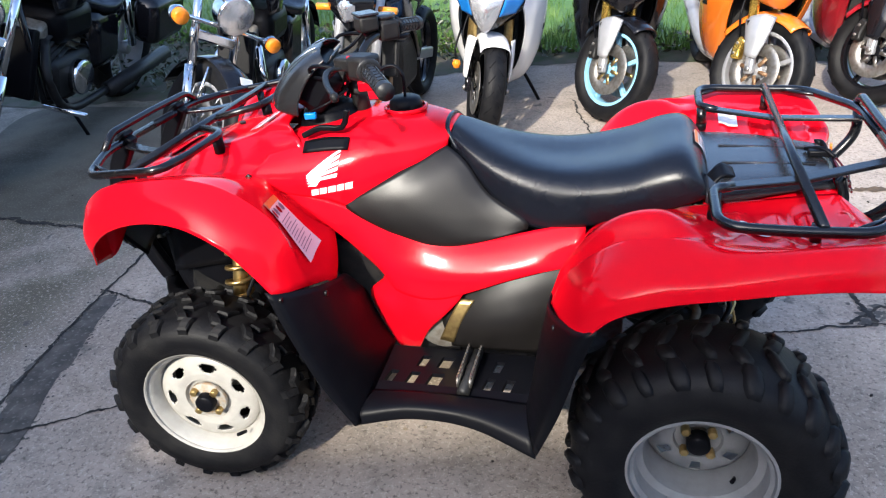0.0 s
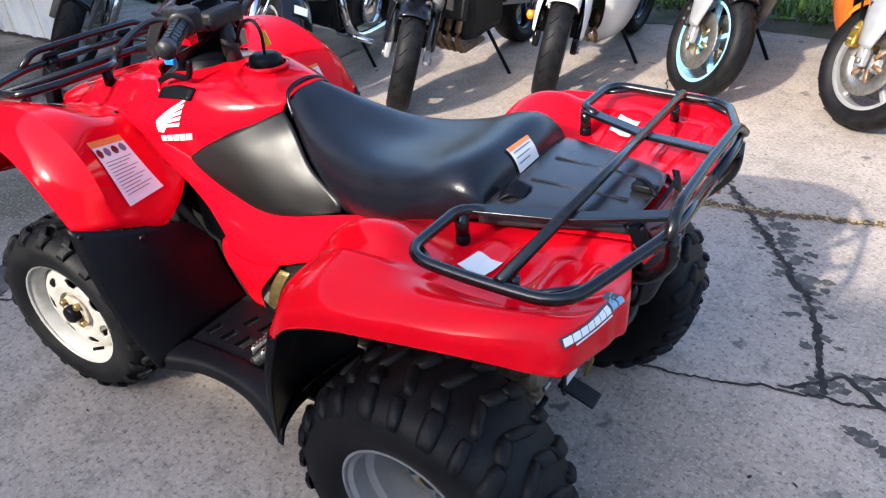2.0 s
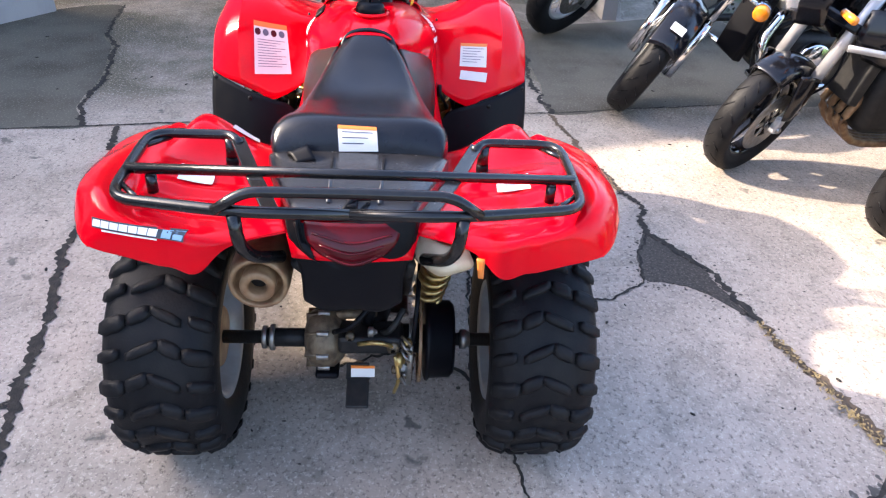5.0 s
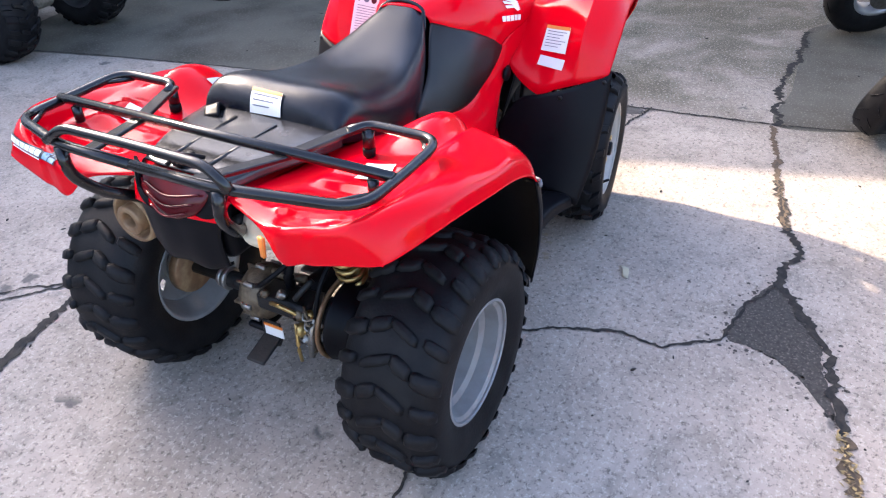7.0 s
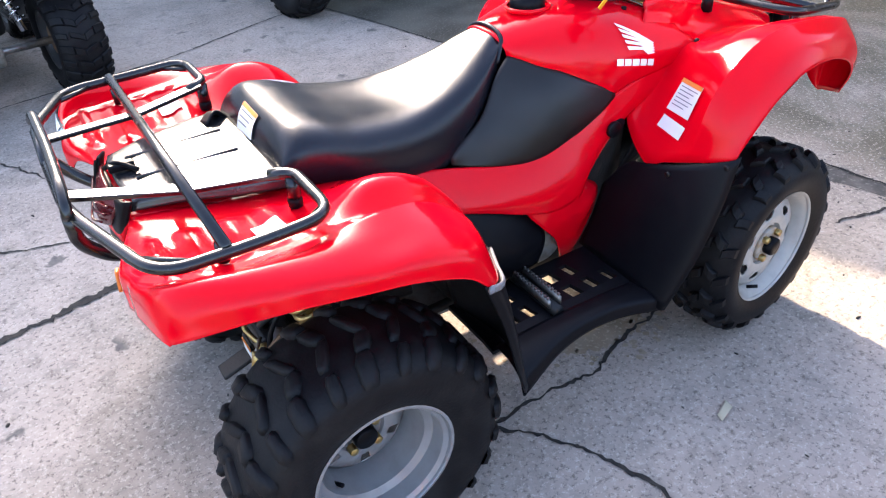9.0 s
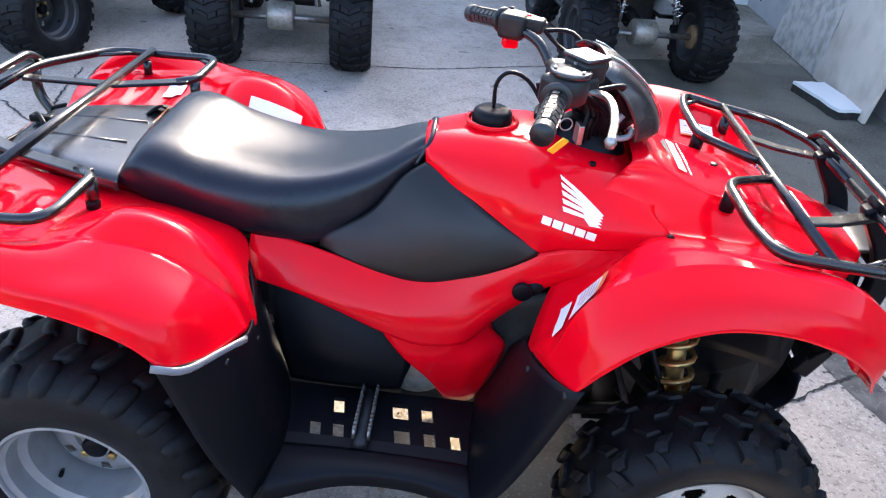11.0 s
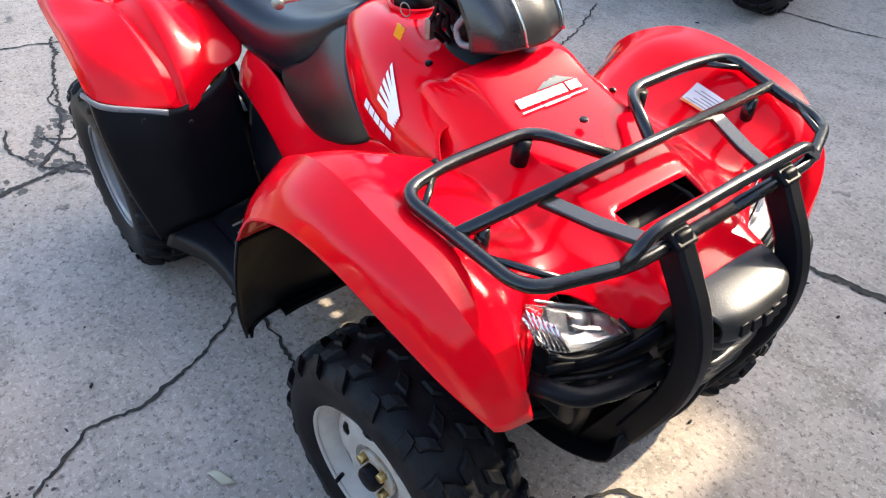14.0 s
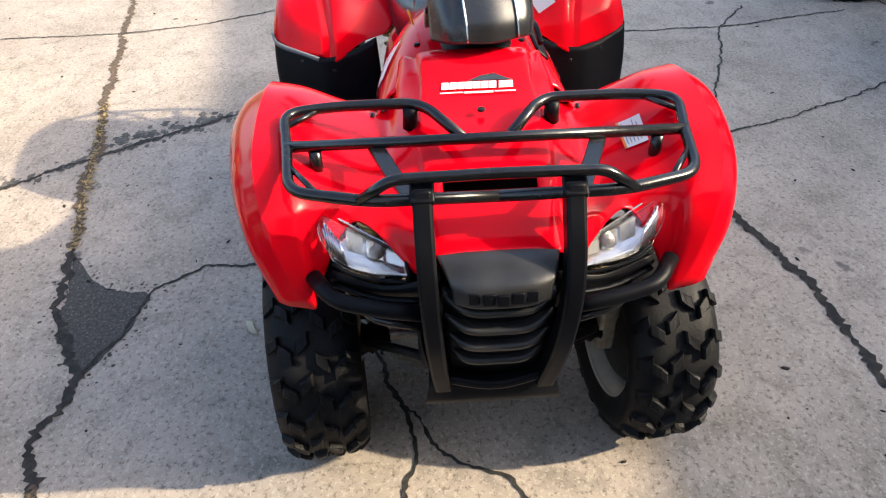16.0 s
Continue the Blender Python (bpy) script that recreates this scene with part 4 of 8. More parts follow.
# engine, frame and tank inside
part("crankcase", box((0.03, 0, 0.34), (0.36, 0.3, 0.2)), ENGINE, quad, "black engine crankcase", bevel=0.03)
part("cylinder", box((-0.08, 0, 0.51), (0.17, 0.17, 0.2), turn=(0, -12, 0)), ALU, quad, "finned engine cylinder", bevel=0.015)
for k in range(6):
    part("cooling_fin", box((-0.07 - k * 0.006, 0, 0.44 + k * 0.028), (0.21, 0.21, 0.006), turn=(0, -12, 0)), ENGINE, quad)
part("engine_front", box((-0.32, 0, 0.39), (0.3, 0.24, 0.3)), ENGINE, quad, "black oil lines and engine front", bevel=0.04)
part("fuel_tank", box((-0.2, 0, 0.78), (0.34, 0.24, 0.16)), BLACK_PLASTIC, quad, "black fuel tank", bevel=0.05)
part("seat_base", box((0.3, 0, 0.69), (0.56, 0.26, 0.08)), BLACK_PLASTIC, quad, "black seat base", bevel=0.02)
part("air_box", box((0.32, 0, 0.56), (0.24, 0.3, 0.18)), BLACK_PLASTIC, quad, "black air box", bevel=0.03)
part("front_well", box((-0.62, 0, 0.7), (0.36, 0.3, 0.14)), BLACK_PLASTIC, quad, "black front inner structure", bevel=0.03)
part("radiator", box((-0.5, 0, 0.58), (0.06, 0.34, 0.24), turn=(0, -12, 0)), ENGINE, quad, "black oil cooler and fan", bevel=0.01)
for s in (1, -1):
    part("inner_cover", sheet([[(-0.34, 0.16, 0.62), (-0.2, 0.17, 0.6), (0.0, 0.17, 0.56)], [(-0.32, 0.17, 0.45), (-0.2, 0.175, 0.42), (0.0, 0.17, 0.4)], [(-0.3, 0.16, 0.26), (-0.18, 0.165, 0.26), (0.0, 0.165, 0.26)]], 10, 10, s), ENGINE, quad, "black inner engine cover", thick=0.005)
part("belly_plate", box((0.0, 0, 0.225), (0.86, 0.26, 0.012)), STEEL, quad, "scuffed belly plate", bevel=0.004)
for s in (1, -1):
    part("frame_rail", tube(fillet([(-0.86, 0.1 * s, 0.5), (-0.75, 0.11 * s, 0.3), (-0.4, 0.12 * s, 0.24), (0.35, 0.12 * s, 0.24), (0.5, 0.12 * s, 0.4), (0.86, 0.11 * s, 0.68)], 0.08), 0.015, 10), ENGINE, quad, "black frame tube")
    part("frame_rail", tube(fillet([(-0.82, 0.11 * s, 0.62), (-0.4, 0.12 * s, 0.66), (0.0, 0.11 * s, 0.6), (0.5, 0.12 * s, 0.66), (0.86, 0.11 * s, 0.7)], 0.08), 0.013, 10), ENGINE, quad, "black frame tube")
    # front suspension
    for z, x in ((0.33, 0), (0.43, 0.02)):
        part("suspension_arm", tube(fillet([(-0.76 + x, 0.12 * s, z), (-0.64, 0.31 * s, z - 0.04), (-0.52 + x, 0.12 * s, z)], 0.05), 0.012, 10), ENGINE, quad, "black suspension arm")
    part("knuckle", box((-0.635, 0.315 * s, 0.31), (0.06, 0.05, 0.18)), ALU, quad, "cast steering knuckle", bevel=0.012)
    part("drive_shaft", tube([(-0.63, 0.08 * s, 0.3), (-0.632, 0.34 * s, 0.275)], 0.014, 12), STEEL, quad)
    part("shaft_boot", lathe([(0.02, -0.05), (0.036, -0.03), (0.03, -0.02), (0.04, -0.005), (0.034, 0.006), (0.044, 0.025), (0.04, 0.05)], "y", (-0.632, 0.27 * s, 0.278), 18), BLACK_PLASTIC, quad, "ribbed rubber boot")
    shock = part("shock_absorber", tube([(-0.6, 0.29 * s, 0.33), (-0.56, 0.2 * s, 0.74)], 0.02, 12), BRASS, quad, "plated front shock absorber")
    part("shock_spring", spring((-0.592, 0.275 * s, 0.42), (-0.565, 0.21 * s, 0.7), 0.034, 0.0065, 7), BRASS, shock, "gold coil spring")
    part("brake_hose", tube(curve([(-0.6, 0.31 * s, 0.38), (-0.55, 0.27 * s, 0.5), (-0.5, 0.2 * s, 0.62)], 12), 0.006, 8), BLACK_PLASTIC, quad)
    part("tie_rod", tube([(-0.5, 0.05 * s, 0.4), (-0.53, 0.3 * s, 0.34)], 0.008, 8), STEEL, quad)
part("front_floor", box((-0.7, 0, 0.47), (0.26, 0.3, 0.24)), ENGINE, quad, "black front frame and brackets", bevel=0.03)
for s in (1, -1):
    part("frame_guard", sheet([[(-0.86, 0.15, 0.6), (-0.72, 0.165, 0.62), (-0.55, 0.165, 0.6)], [(-0.86, 0.14, 0.45), (-0.72, 0.15, 0.44), (-0.55, 0.15, 0.42)], [(-0.82, 0.11, 0.3), (-0.7, 0.12, 0.27), (-0.55, 0.12, 0.25)]], 12, 12, s, (-0.7, 0, 0.45)), BLACK_PLASTIC, quad, "black plastic frame guard", thick=0.005)
part("front_gear_case", box((-0.63, 0, 0.32), (0.16, 0.16, 0.14)), ALU, quad, "cast front gear case", bevel=0.03)

# rear axle, gear case and brake
part("rear_axle", tube([(0.614, -0.4, 0.289), (0.614, 0.4, 0.289)], 0.017, 14), ENGINE, quad, "black rear axle")
part("axle_sleeve", tube([(0.614, -0.24, 0.289), (0.614, -0.1, 0.289)], 0.024, 14), ENGINE, quad, "dark steel axle sleeve")
for k in range(2):
    part("axle_clamp", disc(0.03 + 0.004 * k, 0.012, "y", (0.614, -0.24 + 0.02 * k, 0.289), 18), STEEL, quad)
case = part("gear_case", lathe([(0.03, -0.125), (0.05, -0.12), (0.07, -0.108), (0.078, -0.08), (0.074, -0.05), (0.055, -0.03), (0.03, -0.015)], "y", (0.622, -0.012, 0.297), 30), DIRTY_CAST, quad, "dirty cast rear gear case")
for k in range(8):
    a = k * math.pi / 4
    part("case_bolt", disc(0.008, 0.03, "y", (0.622 + 0.076 * math.cos(a), -0.088, 0.297 + 0.076 * math.sin(a)), 8), STEEL, case)
    part("case_rib", box((0.622 + 0.05 * math.cos(a), -0.107, 0.297 + 0.05 * math.sin(a)), (0.05, 0.05, 0.006), turn=(0, -math.degrees(a), 0)), DIRTY_CAST, case)
part("case_guard", box((0.65, -0.08, 0.222), (0.08, 0.06, 0.018)), BLACK_PLASTIC, quad, bevel=0.008)
part("axle_tube", tube([(0.614, -0.08, 0.291), (0.614, 0.16, 0.291)], 0.038, 16), ENGINE, quad, "black axle housing")
drum = part("brake_drum", lathe([(0.02, -0.032), (0.09, -0.032), (0.107, -0.028), (0.11, -0.022), (0.102, -0.016), (0.1, 0.034), (0.09, 0.044), (0.03, 0.046)], "y", (0.614, 0.195, 0.291), 36), BLACK_PLASTIC, quad, "black rear brake drum")
part("drum_flange", lathe([(0.1, -0.004), (0.113, -0.004), (0.113, 0.004), (0.1, 0.004), (0.1, -0.004)], "y", (0.614, 0.152, 0.291), 36), RUST, drum, "rusty drum flange")
for k in range(10):
    a = 0.6 + k * 0.33
    part("brake_linkage", tube(curve([(0.69 + 0.02 * math.cos(k * 2.1), 0.125 + 0.006 * (k % 3), 0.22 + k * 0.014), (0.72, 0.118 + 0.01 * (k % 2), 0.228 + k * 0.014), (0.7, 0.105, 0.24 + k * 0.014)], 6), 0.004, 6), DIRTY_CAST if k % 2 else STEEL, drum)
part("brake_arm", bar([(0.66, 0.13, 0.39), (0.71, 0.128, 0.3), (0.715, 0.125, 0.23)], 0.012, 0.02, (0, 1, 0)), STEEL, drum, "plated brake arm")
part("brake_cable", tube(curve([(0.71, 0.125, 0.25), (0.67, 0.14, 0.42), (0.55, 0.15, 0.5), (0.4, 0.16, 0.5)], 16), 0.006, 8), BLACK_PLASTIC, quad)
part("swing_arm", tube(fillet([(0.614, 0.02, 0.3), (0.5, 0.05, 0.32), (0.3, 0.08, 0.33)], 0.06), 0.035, 14), ENGINE, quad, "black swing arm")
for k, (pts, r, m) in enumerate((
        ([(0.68, -0.06, 0.36), (0.7, -0.01, 0.4), (0.64, 0.05, 0.46), (0.55, 0.06, 0.5)], 0.007, BLACK_PLASTIC), ([(0.7, 0.0, 0.34), (0.72, 0.05, 0.36), (0.7, 0.09, 0.33)], 0.006, BRASS),
        ([(0.66, 0.05, 0.34), (0.69, 0.08, 0.38), (0.66, 0.11, 0.42)], 0.008, ENGINE), ([(0.72, 0.09, 0.2), (0.735, 0.1, 0.26), (0.72, 0.09, 0.32)], 0.005, BRASS),
        ([(0.6, -0.08, 0.35), (0.62, -0.02, 0.37), (0.6, 0.04, 0.36)], 0.012, DIRTY_CAST))):
    part("axle_fitting", tube(curve(pts, 12), r, 8), m, quad)
part("axle_bracket", box((0.66, 0.03, 0.33), (0.08, 0.16, 0.05)), ENGINE, quad, "black axle bracket", bevel=0.01)
for k, (x, y, z, r) in enumerate(((0.7, 0.085, 0.33, 0.016), (0.712, 0.1, 0.3, 0.02), (0.715, 0.11, 0.275, 0.014), (0.705, 0.09, 0.262, 0.011), (0.7, 0.12, 0.345, 0.012), (0.69, 0.03, 0.37, 0.013), (0.695, -0.02, 0.36, 0.011))):
    part("linkage_nut", lathe([(r * 0.35, -0.008), (r, -0.006), (r, 0.006), (r * 0.6, 0.008), (r * 0.35, 0.016)], "xy"[k % 2], (x, y, z), 8), (DIRTY_CAST, BRASS, STEEL)[k % 3], quad)
part("axle_collar", lathe([(0.018, -0.014), (0.026, -0.012), (0.026, 0.004), (0.022, 0.008), (0.018, 0.014)], "y", (0.614, 0.27, 0.289), 12), STEEL, quad, "bright axle nut")
part("case_breather", tube(curve([(0.64, 0.02, 0.36), (0.65, 0.03, 0.42), (0.6, 0.03, 0.5)], 10), 0.014, 10), BLACK_PLASTIC, quad, "black rubber boot")
part("tow_hitch", prism([(-0.028, 0.29), (0.028, 0.29), (0.03, 0.24), (0.02, 0.215), (0, 0.208), (-0.02, 0.215), (-0.03, 0.24)], 0.708, 0.716, "x"), ENGINE, quad, "black tow plate", smooth=False, bevel=0.003)
part("hitch_tongue", box((0.745, 0.0, 0.232), (0.1, 0.055, 0.01), turn=(0, 18, 0)), ENGINE, quad, bevel=0.004)
part("hitch_label", box((0.718, 0.012, 0.268), (0.002, 0.058, 0.036)), WHITE_STICKER, quad, "small white tow label", smooth=False)
part("hitch_label_band", box((0.719, 0.012, 0.283), (0.003, 0.058, 0.007)), ORANGE_STICKER, quad, smooth=False)
shock = part("rear_shock", tube([(0.55, 0.16, 0.35), (0.66, 0.2, 0.6)], 0.02, 12), BRASS, quad, "gold rear shock absorber")
part("shock_spring", spring((0.575, 0.17, 0.4), (0.65, 0.197, 0.58), 0.034, 0.007, 6), BRASS, shock, "gold coil spring")
part("overflow_bottle", sheet([[(0.82, 0.12, 0.735), (0.87, 0.17, 0.738), (0.88, 0.225, 0.733)], [(0.85, 0.12, 0.7), (0.905, 0.17, 0.702), (0.9, 0.235, 0.705)], [(0.82, 0.125, 0.665), (0.87, 0.17, 0.66), (0.87, 0.21, 0.668)]], 14, 12, centre=(0.75, 0.15, 0.69)), BEIGE, quad, "yellowed plastic bottle", thick=0.006)
part("tail_reflector", sheet([[(0.936, 0.235, 0.745), (0.94, 0.25, 0.745)], [(0.942, 0.24, 0.705), (0.944, 0.25, 0.705)]], 4, 6, centre=(0.8, 0.2, 0.7)), ORANGE_STICKER, quad, "orange rear reflector", thick=0.006)
# muffler on the left
muff = part("muffler", lathe([(0.03, -0.36), (0.05, -0.34), (0.06, -0.3), (0.062, -0.02), (0.06, 0.0), (0.054, 0.005), (0.049, 0.0), (0.047, -0.022), (0.034, -0.024)], "x", (0.87, -0.19, 0.633), 32), RUST, quad, "rusty steel muffler")
part("muffler_cap", lathe([(0.035, -0.024), (0.036, 0.01), (0.032, 0.015), (0.022, 0.015), (0.018, 0.01), (0.017, -0.03)], "x", (0.87, -0.19, 0.633), 28), RUST, muff, "scorched steel end cap")
part("muffler_core", disc(0.02, 0.02, "x", (0.845, -0.19, 0.633), 16), ENGINE, muff)
part("exhaust_pipe", tube(curve([(0.52, -0.19, 0.62), (0.4, -0.17, 0.56), (0.2, -0.15, 0.5), (0.0, -0.12, 0.5)], 16), 0.02, 12), RUST, quad, "rusty exhaust pipe")

# racks
R_TUBE = 0.0108
rear_rack = new("rear_rack")
rear_rack.parent = quad
rear_rack["label"] = "black tubular steel rear rack"
for s in (1, -1):
    part("side_loop", tube(fillet([(0.975, 0.0, 0.856), (0.973, 0.2 * s, 0.856), (0.89, 0.438 * s, 0.832), (0.72, 0.444 * s, 0.833), (0.605, 0.442 * s, 0.838), (0.604, 0.275 * s, 0.838), (0.645, 0.249 * s, 0.835)], 0.055, 6), R_TUBE, 12), RACK_PAINT, rear_rack)
    part("flat_bar", bar([(0.62, 0.258 * s, 0.836), (0.78, 0.199 * s, 0.83), (0.965, 0.135 * s, 0.85)], 0.03, 0.009, (0.36, s, 0)), RACK_PAINT, rear_rack, bevel=0.002)
    part("corner_brace", tube([(0.665, 0.444 * s, 0.832), (0.607, 0.4 * s, 0.83)], 0.0058, 8), RACK_PAINT, rear_rack)
    part("corner_brace", tube([(0.82, 0.443 * s, 0.83), (0.915, 0.37 * s, 0.835)], 0.0058, 8), RACK_PAINT, rear_rack)
    part("rack_foot", tube([(0.61, 0.275 * s, 0.832), (0.612, 0.275 * s, 0.782)], 0.013, 12), RACK_PAINT, rear_rack)
    part("rubber_foot", disc(0.014, 0.02, "z", (0.612, 0.275 * s, 0.78), 16), BLACK_PLASTIC, rear_rack)
    part("rack_foot", tube([(0.783, 0.395 * s, 0.826), (0.783, 0.395 * s, 0.79)], 0.011, 12), RACK_PAINT, rear_rack)
    part("rack_stay", tube(fillet([(0.972, 0.2 * s, 0.85), (0.975, 0.195 * s, 0.79), (0.93, 0.18 * s, 0.735), (0.87, 0.14 * s, 0.7)], 0.03), 0.0125, 12), RACK_PAINT, rear_rack)
part("cross_bar", tube([(0.783, -0.44, 0.84), (0.783, 0.44, 0.84)], R_TUBE, 12), RACK_PAINT, rear_rack)
part("raised_bar", tube(fillet([(0.974, -0.232, 0.858), (0.968, -0.18, 0.893), (0.965, 0.0, 0.893), (0.968, 0.18, 0.893), (0.974, 0.232, 0.858)], 0.035), R_TUBE * 0.92, 12), RACK_PAINT, rear_rack)
front_rack = new("front_rack")
front_rack.parent = quad
front_rack["label"] = "black tubular steel front rack"
for s in (1, -1):
    part("side_loop", tube(fillet([(-0.915, 0.0, 0.877), (-0.913, 0.215 * s, 0.877), (-0.86, 0.356 * s, 0.869), (-0.73, 0.37 * s, 0.885), (-0.632, 0.386 * s, 0.9), (-0.612, 0.29 * s, 0.9), (-0.612, 0.118 * s, 0.9), (-0.728, 0.043 * s, 0.883)], 0.04, 6), R_TUBE, 12), RACK_PAINT, front_rack)
    part("flat_bar", bar([(-0.735, 0.208 * s, 0.876), (-0.82, 0.175 * s, 0.868), (-0.908, 0.14 * s, 0.87)], 0.03, 0.009, (-0.4, s, 0)), RACK_PAINT, front_rack, bevel=0.002)
    part("corner_brace", tube([(-0.675, 0.378 * s, 0.893), (-0.618, 0.315 * s, 0.898)], 0.0058, 8), RACK_PAINT, front_rack)
    part("corner_brace", tube([(-0.79, 0.362 * s, 0.88), (-0.885, 0.3 * s, 0.875)], 0.0058, 8), RACK_PAINT, front_rack)
    part("rack_foot", tube([(-0.62, 0.14 * s, 0.895), (-0.618, 0.142 * s, 0.85)], 0.015, 12), BLACK_PLASTIC, front_rack)
    part("rack_foot", tube([(-0.735, 0.32 * s, 0.875), (-0.735, 0.32 * s, 0.82)], 0.012, 12), RACK_PAINT, front_rack)
part("cross_bar", tube([(-0.735, -0.372, 0.885), (-0.735, 0.372, 0.885)], R_TUBE, 12), RACK_PAINT, front_rack)
part("raised_bar", tube(fillet([(-0.909, -0.232, 0.876), (-0.911, -0.178, 0.916), (-0.911, 0.0, 0.919), (-0.911, 0.178, 0.916), (-0.909, 0.232, 0.876)], 0.02), R_TUBE * 0.92, 12), RACK_PAINT, front_rack)

# front guard, nose and grille
guard = new("front_guard")
guard.parent = quad
guard["label"] = "black front guard with a ribbed grille"
for s in (1, -1):
    part("guard_bar", bar(curve([(-0.905, 0.127 * s, 0.892), (-0.922, 0.127 * s, 0.862), (-0.968, 0.126 * s, 0.79), (-0.99, 0.123 * s, 0.715), (-0.985, 0.118 * s, 0.625), (-0.956, 0.111 * s, 0.525), (-0.922, 0.102 * s, 0.43)], 30), 0.034, 0.046, (0, 1, 0)), BLACK_PLASTIC, guard, "scuffed black guard bar", bevel=0.008)
    part("bar_clip", bar([(-0.9, 0.127 * s, 0.899), (-0.935, 0.127 * s, 0.88)], 0.042, 0.014, (0, 1, 0)), BLACK_PLASTIC, guard, bevel=0.004)
    part("guard_screw", disc(0.007, 0.008, "x", (-1.004, 0.12 * s, 0.63), 10), STEEL, guard)
    part("side_tube", tube(fillet([(-0.955, 0.13 * s, 0.655), (-0.952, 0.21 * s, 0.668), (-0.935, 0.295 * s, 0.68), (-0.875, 0.335 * s, 0.69)], 0.03), 0.0155, 14), BLACK_PLASTIC, guard)
    part("lower_tube", tube(fillet([(-0.95, 0.13 * s, 0.615), (-0.93, 0.23 * s, 0.625), (-0.86, 0.275 * s, 0.63)], 0.03), 0.009, 10), RACK_PAINT, guard)
    part("tube_bracket", bar([(-0.935, 0.262 * s, 0.68), (-0.9, 0.25 * s, 0.625)], 0.024, 0.006, (0, 1, 0)), RACK_PAINT, guard, bevel=0.002)
    part("side_shroud", sheet([[(-0.93, 0.11, 0.72), (-0.905, 0.2, 0.684), (-0.872, 0.3, 0.698)], [(-0.935, 0.11, 0.69), (-0.905, 0.21, 0.665), (-0.872, 0.305, 0.675)], [(-0.9, 0.11, 0.6), (-0.87, 0.2, 0.6), (-0.82, 0.29, 0.61)]], 12, 10, s), BLACK_PLASTIC, guard, thick=0.005)
    part("shroud_rib", bar(curve([(-0.938, 0.14 * s, 0.672), (-0.912, 0.22 * s, 0.662), (-0.878, 0.3 * s, 0.672)], 8), 0.006, 0.012, (0, 0, 1)), BLACK_PLASTIC, guard)
half = [[(-0.9, 0.108, 0.762), (-0.91, 0.05, 0.77)], [(-0.938, 0.106, 0.772), (-0.948, 0.05, 0.778)], [(-0.985, 0.094, 0.766), (-0.997, 0.046, 0.768)], [(-1.003, 0.085, 0.75), (-1.017, 0.042, 0.75)], [(-1.005, 0.083, 0.722), (-1.018, 0.04, 0.72)], [(-0.99, 0.084, 0.712), (-1.0, 0.04, 0.708)]]
nose = part("nose_plate", sheet([[(x, -y, z) for x, y, z in r] + r[::-1] for r in half], 24, 30, centre=(-0.85, 0, 0.65)), NOSE_PLASTIC, guard, "worn grey-black nose plate", thick=0.006)
for k, wide in enumerate((0.019, 0.021, 0.02, 0.021, 0.02)):
    y = 0.0485 - k * 0.0243
    lean = -abs(y) * 0.16
    part("raised_mark", box((-1.0245 - lean, y, 0.741), (0.007, wide, 0.021), turn=(0, 14, 0)), BLACK_PLASTIC, nose, bevel=0.002)
part("grille", sheet([[(-0.965, -0.1, 0.72), (-0.985, 0, 0.715), (-0.965, 0.1, 0.72)], [(-0.965, -0.1, 0.62), (-0.978, 0, 0.615), (-0.965, 0.1, 0.62)], [(-0.92, -0.095, 0.46), (-0.93, 0, 0.455), (-0.92, 0.095, 0.46)]], 14, 12, centre=(-0.7, 0, 0.55)), BLACK_PLASTIC, guard, "black plastic grille", thick=0.006)
for z, x, half_width in ((0.695, -1.006, 0.097), (0.648, -1.002, 0.096), (0.598, -0.993, 0.093), (0.54, -0.972, 0.09)):
    part("grille_fin", sheet([[(x + 0.026, -half_width, z + 0.02), (x + 0.002, -0.055, z + 0.002), (x, 0, z - 0.002), (x + 0.002, 0.055, z + 0.002), (x + 0.026, half_width, z + 0.02)], [(x + 0.05, -half_width, z + 0.026), (x + 0.036, -0.055, z + 0.01), (x + 0.036, 0, z + 0.008), (x + 0.036, 0.055, z + 0.01), (x + 0.05, half_width, z + 0.026)]], 20, 4), NOSE_PLASTIC, guard, thick=0.011)
part("grille_bridge", bar(curve([(-0.93, -0.1, 0.46), (-0.944, 0, 0.45), (-0.93, 0.1, 0.46)], 10), 0.02, 0.03, (0, 0, 1)), BLACK_PLASTIC, guard, bevel=0.006)
part("skid_plate", sheet([[(-0.925, -0.13, 0.435), (-0.925, 0.13, 0.435)], [(-0.91, -0.14, 0.35), (-0.91, 0.14, 0.35)], [(-0.75, -0.13, 0.25), (-0.75, 0.13, 0.25)], [(-0.45, -0.13, 0.225), (-0.45, 0.13, 0.225)]], 4, 14), BLACK_PLASTIC, guard, "black skid plate", thick=0.006)

